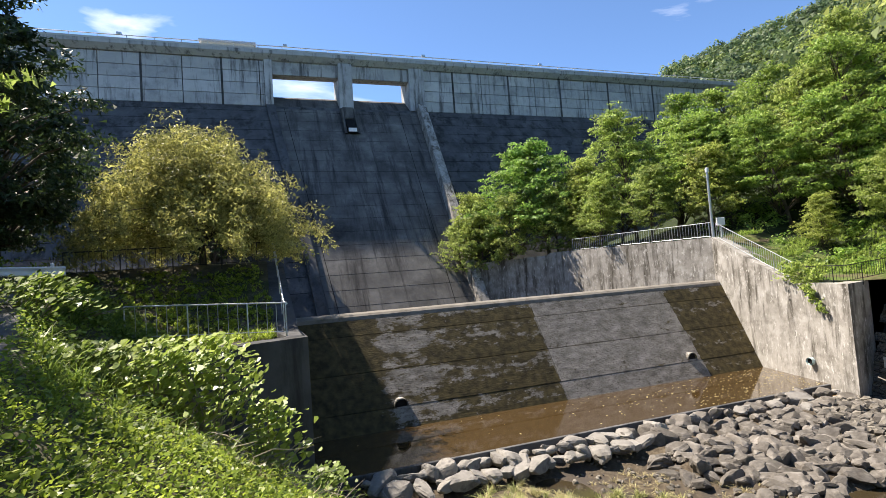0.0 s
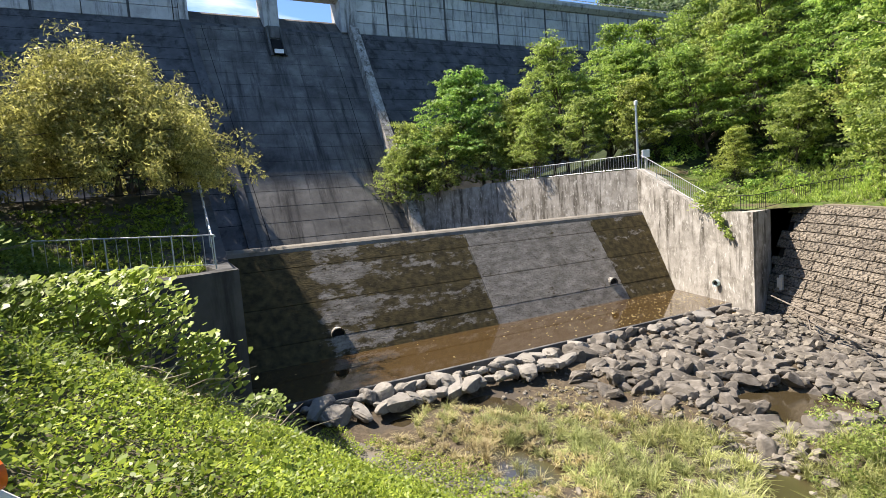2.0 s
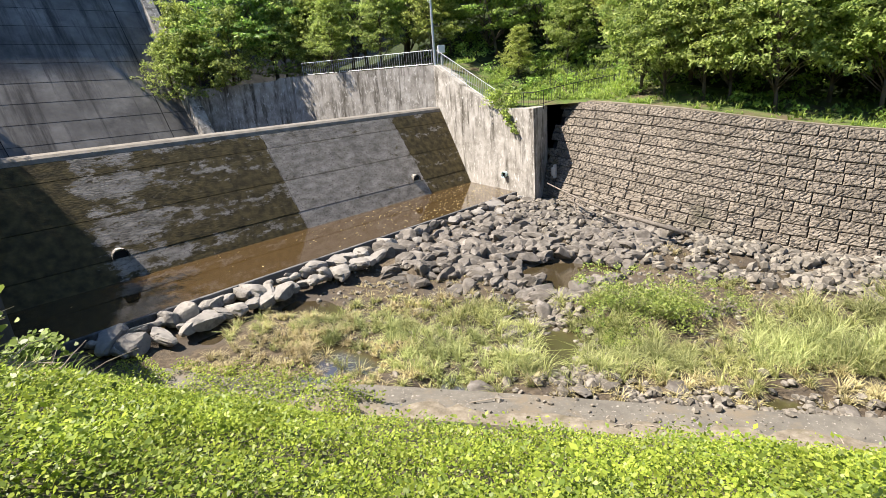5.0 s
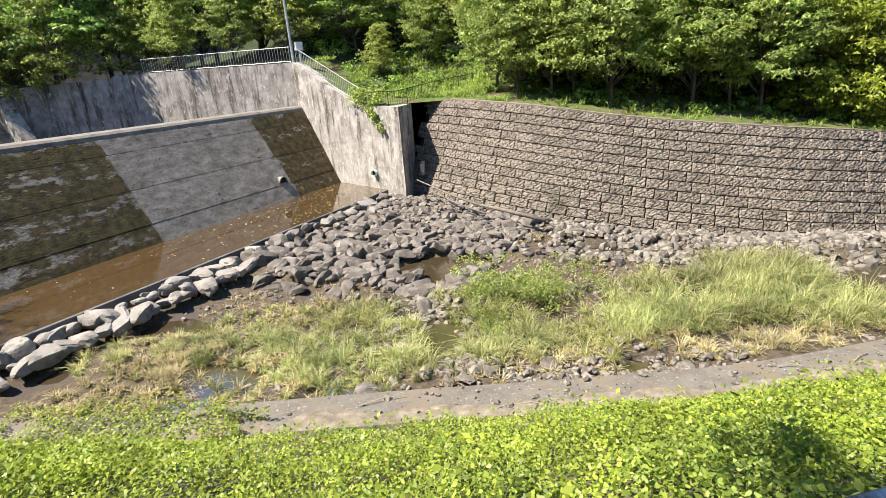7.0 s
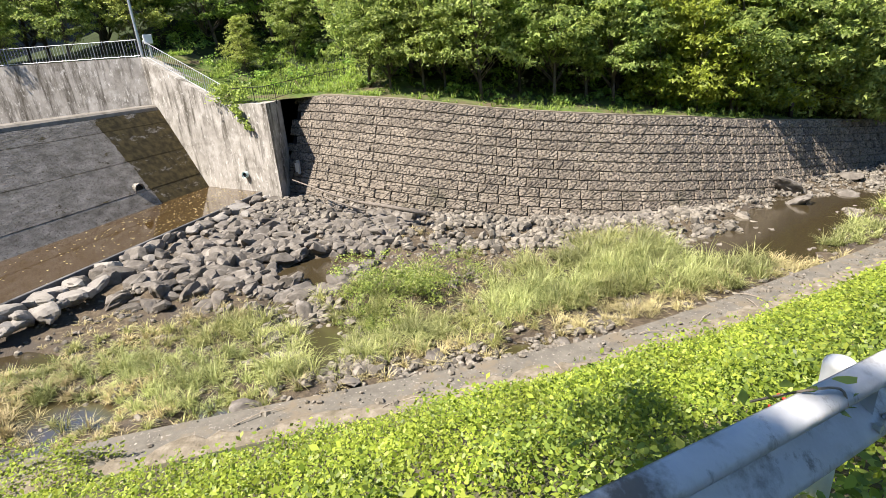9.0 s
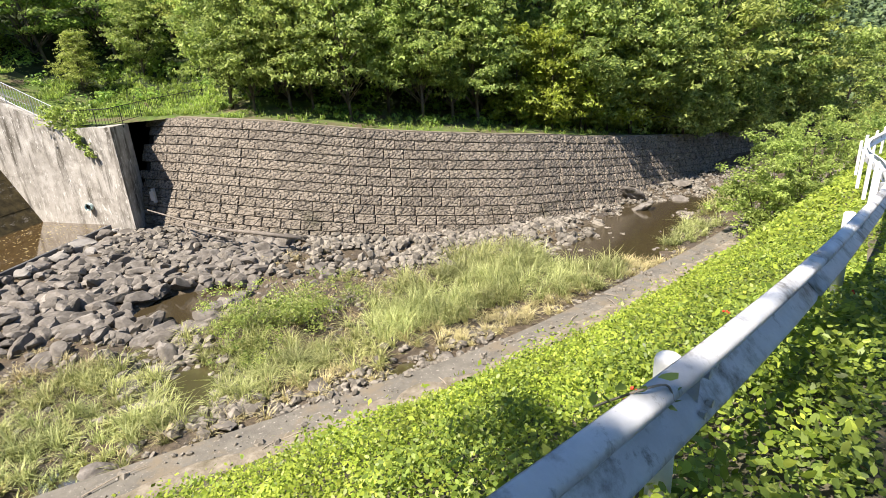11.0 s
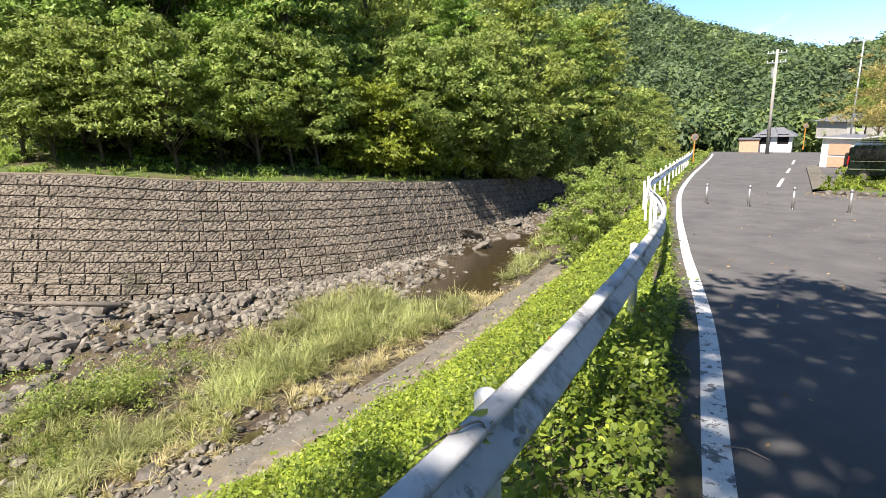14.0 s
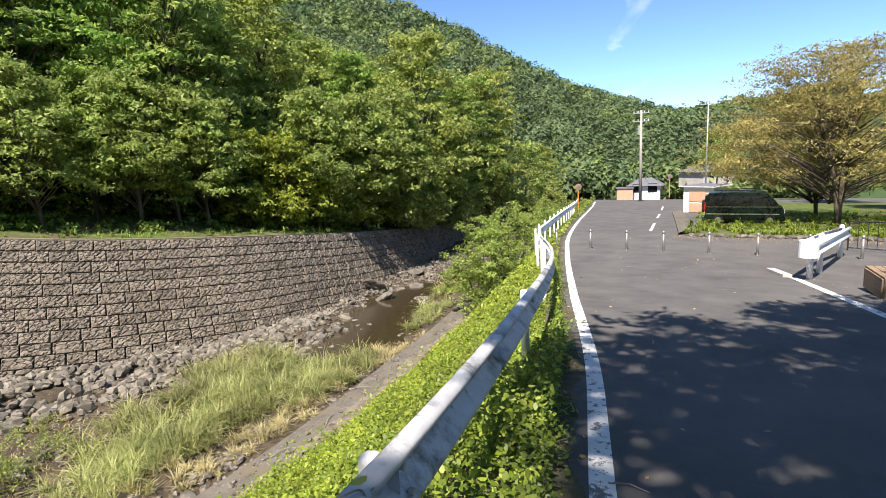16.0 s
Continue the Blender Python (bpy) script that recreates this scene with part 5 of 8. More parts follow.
    v = np.array(pts)
    groups[(L_WEED_DEEP.name, 6)][2].append(leaf_faces(v, rng.normal(size=v.shape) * 0.45 + np.array([0, 0, 1.0]), 0.042, 0.6, 6, 0.5))
    # weeds grown out over the upstream end of the ledge
    pts = []
    for i in range(12000):
        a = rng.uniform(-12.5, -2.0)
        c = ledge_c(a) - 1.6 + 1.75 * rng.uniform() * min(1.0, (-1.5 - a) / 4.0)
        m = noise.noise(Vector((a / 0.8, c / 0.8, 15.0)))
        if m < -0.25 + max(0.0, (a + 6.0) * 0.12):
            continue
        pts.append(tuple(world_rc(a, c, ledge_z(a) + 0.03 + rng.uniform() ** 1.4 * (0.2 + 0.5 * max(m + 0.2, 0)))))
    v = np.array(pts)
    groups[(L_WEED.name, 4)][2].append(leaf_faces(v, rng.normal(size=v.shape) * 0.55 + np.array([-0.2, 0.1, 1.0]), 0.065, 0.56, 4, 0.5))
    pl, hs = [], []
    for i in range(110):
        a = rng.uniform(-17, -7)
        b = rng.uniform(0.05, 0.7)
        c = bank_c(a) + (ledge_c(a) - 1.35 - bank_c(a)) * b
        w = world_rc(a, c, bank_z(a, c))
        pl.append(tuple(w))
        hs.append(rng.uniform(0.3, 0.75))
    ob = new("tall_grass", quads_mesh("tall_grass", blade_tufts(pl, hs, [34] * len(pl), 0.014, 0.95), 4, L_WEED_DEEP))
    tagged(ob, "tall dark green grass tufts among the shaded weeds", "grass", kind="stuff")
    for (nm, k), (mat, kind, vs) in groups.items():
        ob = new("weeds", quads_mesh("weeds", np.concatenate(vs), kind, mat))
        tagged(ob, "dense sunlit green leafy weeds covering the bank" if mat is L_WEED else "broad-leaved weeds on the bank, their deep green partly standing in for shade", "weeds", kind="stuff")


def blade_tufts(places, height, blades, width, spread):
    """Tussocks of arching grass blades: two four-cornered strips to a blade."""
    out = []
    for (x, y, z), h, n in zip(places, height, blades):
        az = RNG.uniform(0, 2 * np.pi, n)
        ln = h * RNG.uniform(0.5, 1.15, n)
        bend = RNG.uniform(0.3, 1.15, n) * spread
        base = np.stack([x + RNG.normal(0, 0.05 * h + 0.02, n), y + RNG.normal(0, 0.05 * h + 0.02, n), np.full(n, z - 0.03)], 1)
        dirn = np.stack([np.cos(az), np.sin(az), np.zeros(n)], 1)
        side = np.stack([-np.sin(az), np.cos(az), np.zeros(n)], 1) * (width * RNG.uniform(0.6, 1.3, n))[:, None]
        prev = None
        for f in (0.0, 0.55, 1.0):
            p = base + dirn * (bend * ln * f ** 1.7)[:, None] + np.array([0, 0, 1.0]) * (ln * (f - 0.55 * bend * f ** 2.3))[:, None]
            wv = side * (1 - 0.9 * f ** 2)
            cur = (p - wv, p + wv)
            if prev is not None:
                out.append(np.stack([prev[0], prev[1], cur[1], cur[0]], 1).reshape(-1, 3))
            prev = cur
    return np.concatenate(out)


def bed_height(x, y):
    s, c = at_river(x, y)
    z = bed_z(s) - 0.12 + rough_z(s, c, 0.22, 2.3) + rough_z(s + 40, c, 0.12, 0.8)
    if s > 0:
        z += 0.45 * max(0.0, 1 - abs(c - 25) / 5.0) * (0.5 + 0.5 * math.sin(s * 0.3))
    n_dam = x * N_AX.x + y * N_AX.y
    d_dam = x * D_AX.x + y * D_AX.y
    if 0 < d_dam < 28 and n_dam < 18.7:
        z = max(z, -5.5 - (18.6 - n_dam) * (0.09 if d_dam > 14 else 0.35) + rough_z(s, c, 0.15, 0.9))
    return z - pool_dip(s, c)


def river_grass():
    rng = np.random.default_rng(33)
    # clumps in river axes: middle s, c, half sizes, number, blade height, material
    beds = [((-2.0, 13.4), (4.0, 1.7), 60, 0.4, L_GRASS), ((2.2, 14.2), (3.0, 1.8), 75, 0.6, L_GRASS), ((6.0, 13.8), (1.8, 1.6), 34, 0.55, L_GRASS), ((1.0, 16.0), (2.6, 1.0), 36, 0.6, L_GRASS), ((4.2, 17.2), (1.2, 1.2), 24, 0.8, L_GRASS),
            ((10.0, 15.4), (2.8, 2.4), 70, 0.95, L_GRASS), ((13.5, 15.2), (3.2, 2.6), 95, 0.95, L_GRASS), ((15.6, 13.8), (2.2, 1.5), 60, 0.9, L_GRASS), ((10.5, 12.8), (3.5, 1.2), 50, 0.5, L_DRY), ((16.5, 13.0), (4.5, 0.8), 46, 0.5, L_DRY),
            ((-5.0, 13.2), (2.5, 1.3), 40, 0.35, L_DRY), ((-7.6, 15.6), (2.4, 1.6), 60, 0.32, L_DRY), ((-4.2, 16.6), (2.6, 1.4), 60, 0.4, L_GRASS), ((-8.6, 13.0), (1.8, 0.8), 30, 0.3, L_DRY), ((3.5, 12.4), (3.5, 0.7), 26, 0.4, L_DRY)]
    tufts = [((14.0, 18.0), (2.2, 0.9), 26, 0.85, L_GRASS), ((23.5, 14.6), (3.0, 1.1), 60, 0.7, L_GRASS), ((31, 17.0), (5, 1.5), 50, 0.8, L_GRASS), ((-3.6, 14.7), (2.6, 1.2), 44, 0.5, L_GRASS), ((-0.6, 16.3), (1.8, 1.1), 34, 0.6, L_GRASS), ((-1.2, 13.2), (2.6, 0.8), 40, 0.5, L_GRASS), ((-6.8, 14.2), (2.0, 1.2), 34, 0.4, L_DRY), ((-5.4, 15.4), (2.4, 1.2), 36, 0.45, L_GRASS), ((-2.8, 17.2), (2.0, 0.9), 26, 0.4, L_DRY), ((-8.2, 14.8), (2.0, 1.2), 26, 0.38, L_GRASS), ((1.6, 17.9), (1.4, 0.9), 18, 0.5, L_GRASS), ((3.4, 13.6), (2.0, 1.0), 36, 0.6, L_GRASS), ((13.6, 16.6), (2.6, 1.0), 44, 0.9, L_GRASS), ((8.0, 14.4), (2.4, 1.4), 50, 0.85, L_GRASS), ((8.2, 19.8), (1.2, 0.6), 8, 0.4, L_GRASS), ((-1.5, 21.5), (2.5, 1.0), 6, 0.3, L_DRY), ((6.8, 22.5), (2.0, 0.8), 10, 0.35, L_DRY)]
    for (s0, c0), (a, b), n, h, mat in beds + tufts:
        pl, hs = [], []
        for i in range(int(n * 1.15)):
            ang, rr = rng.uniform(0, 2 * np.pi), rng.uniform(0, 1) ** 0.55
            s, c = s0 + a * rr * math.cos(ang), c0 + b * rr * math.sin(ang)
            w = world_rc(s, c, 0)
            if pool_dip(s, c) > 0.17 or c < ledge_c(s) + 0.25:
                continue
            pl.append((w.x, w.y, bed_height(w.x, w.y)))
            hs.append(h * rng.choice([0.55, 0.8, 1.0, 1.35]) * rng.uniform(0.85, 1.2))
        v = blade_tufts(pl, hs, [int(rng.integers(28, 66)) for _ in pl], 0.009 + 0.006 * h, 1.0)
        ob = new("river_grass", quads_mesh("river_grass", v, 4, mat))
        tagged(ob, "sunlit tufts of long yellow-green grass in the river bed" if mat is L_GRASS else "dry straw-coloured grass tufts among river stones", "grass", kind="stuff")
    pl, hs = [], []
    for i in range(1500):
        s, c = rng.uniform(-9, 20), rng.uniform(11.8, 20)
        w = world_rc(s, c, 0)
        if w.x * N_AX.x + w.y * N_AX.y > 16.5 or pool_dip(s, c) > 0.2:
            continue
        pl.append((w.x, w.y, bed_height(w.x, w.y)))
        hs.append(rng.uniform(0.1, 0.32))
    ob = new("bed_litter", quads_mesh("bed_litter", blade_tufts(pl, hs, [12] * len(pl), 0.01, 1.35), 4, L_DRY))
    tagged(ob, "dry flattened stalks and litter over the muddy bed", "litter", kind="stuff")
    # low leafy bush in the bed
    for (s, c), sc in (((3.7, 16.0), 1.45), ((4.8, 16.6), 1.5), ((3.2, 17.0), 1.2), ((5.6, 17.3), 1.2), ((6.6, 17.0), 0.9), ((2.9, 15.2), 0.9)):
        w = world_rc(s, c, 0)
        cs, cr = [], []
        for i in range(12):
            cs.append(np.array((rng.normal() * 0.55, rng.normal() * 0.55, rng.uniform(0.25, 0.95))))
            cr.append(rng.uniform(0.25, 0.45))
        p, nn = crown_points(cs, cr, 420, 0.9)
        t = thing("shrub", "bushy mid-green herb growing among river stones", "shrub", pose(w.x, w.y, bed_height(w.x, w.y) - 0.05) @ Matrix.Diagonal((sc, sc, sc, 1)), "river shrubs")
        share("crown", quads_mesh("crown", leaf_faces(p, nn, 0.075, 0.4), 4, L_GREY), t, Matrix.Identity(4))


def terrace_grass():
    """Grass and undergrowth along the terrace edge and under the trees."""
    rng = np.random.default_rng(41)
    pl, hs = [], []
    for i in range(900):
        l = rng.uniform(3, 66)
        p, w, o, b, t = wall_at(l)
        q = p + o * (BATTER * (t - b) + 0.6 + rng.uniform(0, 1) ** 1.5 * 7)
        pl.append((q.x, q.y, terrace_z(q.x, q.y)))
        hs.append(rng.uniform(0.2, 0.55))
    for i in range(2300):
        q = Vector((rng.uniform(19.8, 31), rng.uniform(23.5, 37), 0))
        if (q - Vector((20.4, 24.5, 0))).dot(Vector((0.98, 0.18, 0))) < 2.6:
            continue
        pl.append((q.x, q.y, terrace_z(q.x, q.y)))
        hs.append(rng.uniform(0.25, 0.6))
    v = blade_tufts(pl, hs, [9] * len(pl), 0.026, 0.95)
    ob = new("terrace_grass", quads_mesh("terrace_grass", v, 4, L_BRIGHT))
    tagged(ob, "bright green grass and undergrowth along the terrace", "grass", kind="stuff")
    cs, cr = [], []
    for i in range(170):
        l = rng.uniform(3, 66)
        p, w, o, b, t = wall_at(l)
        q = p + o * (BATTER * (t - b) + rng.uniform(2.6, 9))
        r = rng.uniform(0.3, 0.75)
        cs.append(np.array((q.x, q.y, terrace_z(q.x, q.y) + r * 0.5)))
        cr.append(r)
    for i in range(90):
        q = Vector((rng.uniform(22, 40), rng.uniform(28, 46), 0))
        r = rng.uniform(0.5, 1.2)
        cs.append(np.array((q.x, q.y, terrace_z(q.x, q.y) + r * 0.4)))
        cr.append(r)
    p, nn = crown_points(cs, cr, 60, 0.7)
    ob = new("undergrowth", quads_mesh("undergrowth", leaf_faces(p, nn, 0.24, 0.5), 4, L_BRIGHT))
    tagged(ob, "leafy undergrowth beneath the terrace trees", "undergrowth", kind="stuff")


scatter_weeds()
river_grass()
build_pool_litter()
FAR_KINDS = build_far_trees()
build_hill_woods()
terrace_grass()

# ---- left bank: trees, fences, rails ----
def picket_fence(name, label, pts, height, mat, group="", step=0.16, bar=0.011, post_every=2.0, rail_r=0.022, low=0.1, cat="fence"):
    """A railing with upright bars along pts."""
    f = thing(name, label, cat, None, group)
    pts = [Vector(p) for p in pts]
    up = Vector((0, 0, height))
    bm = bmesh.new()
    add_tube(bm, [p + up for p in pts], rail_r, 8)
    part("top_rail", bm, mat, f)
    bm = bmesh.new()
    add_tube(bm, [p + Vector((0, 0, low)) for p in pts], rail_r * 0.7, 6)
    part("bottom_rail", bm, mat, f)
    lens = [0.0]
    for a, b in zip(pts, pts[1:]):
        lens.append(lens[-1] + (b - a).length)

    def at(l):
        for i in range(len(pts) - 1):
            if l <= lens[i + 1] + 1e-6:
                return pts[i].lerp(pts[i + 1], (l - lens[i]) / (lens[i + 1] - lens[i]))
        return pts[-1]

    bm = bmesh.new()
    add_tube(bm, [(0, 0, low), (0, 0, height)], bar, 5)
    bmesh.ops.recalc_face_normals(bm, faces=bm.faces)
    me = bpy.data.meshes.new("bar")
    bm.to_mesh(me)
    bm.free()
    me.materials.append(mat)
    bm = bmesh.new()
    add_tube(bm, [(0, 0, -0.25), (0, 0, height)], bar * 2.2, 6)
    mp = bpy.data.meshes.new("post")
    bm.to_mesh(mp)
    bm.free()
    mp.materials.append(mat)
    n = int(lens[-1] / step)
    for i in range(n + 1):
        q = at(min(i * step, lens[-1]))
        is_post = i % max(1, int(post_every / step)) == 0 or i == n
        share("post" if is_post else "bar", mp if is_post else me, f, Matrix.Translation(q))
    return f


def dam_pt(d, n, z):
    return DAM @ Vector((d, n, z))


def build_left_bank():
    picket_fence("handrail", "grey galvanised railing on the edge of the concrete wall", [dam_pt(-4.1, 18.6, 0.35), dam_pt(0.72, 18.2, 0.08)], 1.05, M_GALV, step=0.3)
    rail = thing("stair_rail", "sloping grey handrail climbing the side wall", "railing")
    bm = bmesh.new()
    add_tube(bm, [dam_pt(0.72, 18.2, 1.1), dam_pt(0.72, 20.8, 1.1), dam_pt(0.55, 27.8, 4.05)], 0.035, 8)
    part("rail", bm, M_GALV, rail)
    for k in range(6):
        n = 18.3 + k * 1.9
        z = interp(n, [17, 20.8, 27.8], [0.03, 0.03, 3.0])
        bm = bmesh.new()
        add_tube(bm, [dam_pt(0.68, n, z - 0.1), dam_pt(0.68, n, z + 1.05)], 0.022, 6)
        part("post", bm, M_GALV, rail)
    picket_fence("dark_fence", "black painted steel fence with thin upright bars", [dam_pt(-7.6, 25.0, 2.75), dam_pt(0.0, 26.0, 2.9)], 0.95, M_DARK_METAL, step=0.22, bar=0.012, rail_r=0.028)
    # weeping tree with fine yellowing foliage
    wt = tree_meshes(6.6, 5.0, 0.16, 0.38, L_WEEP, 0.165, 230, 175, 51, 0.68, droop=0.56, top=0.4, aspect=0.36)
    p = dam_pt(-2.7, 28.2, 0)
    plant_tree(wt, "weeping_tree", "weeping tree with drooping yellow-green foliage behind the fence", p.x, p.y, 2.8, 1.16, 20, squash=0.9)
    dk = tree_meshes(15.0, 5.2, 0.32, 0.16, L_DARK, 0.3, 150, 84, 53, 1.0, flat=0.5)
    # The pair past n 50 is added, hidden, only to shade the spillway chute.
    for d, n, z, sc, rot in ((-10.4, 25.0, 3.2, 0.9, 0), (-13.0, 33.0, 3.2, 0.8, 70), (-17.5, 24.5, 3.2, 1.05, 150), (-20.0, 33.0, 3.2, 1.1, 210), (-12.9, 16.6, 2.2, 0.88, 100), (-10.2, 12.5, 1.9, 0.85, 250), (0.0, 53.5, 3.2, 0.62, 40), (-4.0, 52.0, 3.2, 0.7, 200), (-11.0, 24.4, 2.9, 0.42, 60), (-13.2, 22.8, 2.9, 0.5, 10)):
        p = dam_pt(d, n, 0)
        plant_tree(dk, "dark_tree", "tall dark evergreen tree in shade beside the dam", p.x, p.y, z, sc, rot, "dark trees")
    # broad-leaved bushes on the bank
    rng = np.random.default_rng(61)

    def big_leaf(name, label, x, y, z, w, h, n, size, mat):
        cs = np.stack([rng.normal(0, w * 0.45, n), rng.normal(0, w * 0.45, n), h * rng.uniform(0.1, 1.0, n) ** 0.7], 1)
        cs[:, 2] *= np.clip(1.15 - (np.hypot(cs[:, 0], cs[:, 1]) / (w * 1.25)) ** 2, 0.2, 1)
        nn = rng.normal(size=(n, 3)) * 0.34 + np.array([-0.4, -0.4, 1.0])
        t = thing(name, label, "bush", pose(x, y, z), "bank bushes")
        share("foliage", quads_mesh("foliage", leaf_faces(cs, nn, size, 0.85, 6), 6, mat), t, Matrix.Identity(4))
        limbs = []
        for i in range(14):
            k = int(rng.integers(0, n))
            limbs.append(([Vector((cs[k, 0] * 0.2, cs[k, 1] * 0.2, -0.1)), Vector((cs[k, 0] * 0.6, cs[k, 1] * 0.6, cs[k, 2] * 0.6)), Vector(cs[k])], [0.018, 0.013, 0.006]))
        share("stalk", limb_mesh("stalk", limbs, M_TWIG), t, Matrix.Identity(4))

    def on_bank(x, y):
        s, c = at_river(x, y)
        return bank_z(s, c)

    for x, y, w, h, n, size, mat in ((-4.9, 10.7, 1.25, 2.2, 850, 0.165, L_BUSH), (-4.0, 11.3, 0.8, 1.5, 340, 0.16, L_BUSH), (-5.8, 10.2, 1.05, 1.45, 560, 0.16, L_BUSH), (-7.0, 9.6, 1.2, 0.5, 400, 0.15, L_WEED_DEEP), (-7.8, 11.0, 1.2, 0.55, 400, 0.15, L_WEED_DEEP),
                                     (-7.4, 12.8, 1.3, 1.0, 600, 0.16, L_WEED_DEEP), (-9.6, 12.0, 1.4, 1.0, 600, 0.16, L_WEED_DEEP), (-3.2, 12.6, 0.7, 0.9, 300, 0.13, L_WEED_DEEP), (-10.5, 14.5, 1.5, 0.9, 600, 0.14, L_WEED_DEEP)):
        big_leaf("leafy_bush", "broad-leaved bush with large pale green leaves on the bank" if mat is L_BUSH else "low dark green leafy bush on the shaded bank", x, y, on_bank(x, y), w, h, n, size, mat)
    # bleached twigs below the bush
    tw = thing("brushwood", "tangle of bleached dry twigs on the bank", "twigs")
    for i in range(70):
        x, y = -3.75 + rng.normal() * 0.75, 9.85 + rng.normal() * 0.5
        z = on_bank(x, y) + rng.uniform(0.05, 0.4)
        az, el, ln = rng.uniform(0, 2 * math.pi), rng.uniform(-0.3, 0.35), rng.uniform(0.4, 1.1)
        v = Vector((math.cos(az) * math.cos(el), math.sin(az) * math.cos(el), math.sin(el))) * ln
        bm = bmesh.new()
        a = Vector((x, y, z))
        add_tube(bm, [a, a + v * 0.5 + Vector((0, 0, rng.uniform(-0.1, 0.1))), a + v], [0.012, 0.009, 0.004], 5)
        part("twig", bm, M_TWIG, tw)
    # straw among the twigs
    pl, hs = [], []
    for i in range(110):
        x, y = -3.7 + rng.normal() * 0.85, 9.85 + rng.normal() * 0.5
        pl.append((x, y, on_bank(x, y)))
        hs.append(rng.uniform(0.15, 0.45))
    ob = new("dead_grass", quads_mesh("dead_grass", blade_tufts(pl, hs, [22] * len(pl), 0.014, 1.1), 4, L_DRY))
    tagged(ob, "dead straw-coloured grass below the pale bush", "grass", kind="stuff")
    # terrace grass
    pl, hs = [], []
    for i in range(520):
        d, n = rng.uniform(-5.5, 0.3), rng.uniform(17.6, 24)
        p = dam_pt(d, n, left_z(d, n))
        pl.append(tuple(p))
        hs.append(rng.uniform(0.15, 0.4))
    ob = new("terrace_weeds", quads_mesh("terrace_weeds", blade_tufts(pl, hs, [14] * len(pl), 0.02, 0.9), 4, L_WEED))
    tagged(ob, "sunlit grass and weeds growing along the side wall", "weeds", kind="stuff")
    cs, cr = [], []
    for i in range(170):
        d, n = rng.uniform(-9, 0.2), rng.uniform(20.5, 25.5)
        p = dam_pt(d, n, left_z(d, n) + 0.12)
        cs.append(np.array(p))
        cr.append(rng.uniform(0.2, 0.42))
    p, nn = crown_points(cs, cr, 200, 0.7)
    ob = new("slope_weeds", quads_mesh("slope_weeds", leaf_faces(p, nn, 0.13, 0.6), 4, L_WEED))
    tagged(ob, "dense low green growth on the slope below the fence", "weeds", kind="stuff")


# ---- right wing wall: fence, pole, ivy, pipe ----
def wing_pt(n, z, back=0.0):
    return dam_pt(right_d(n) + back, n, z)


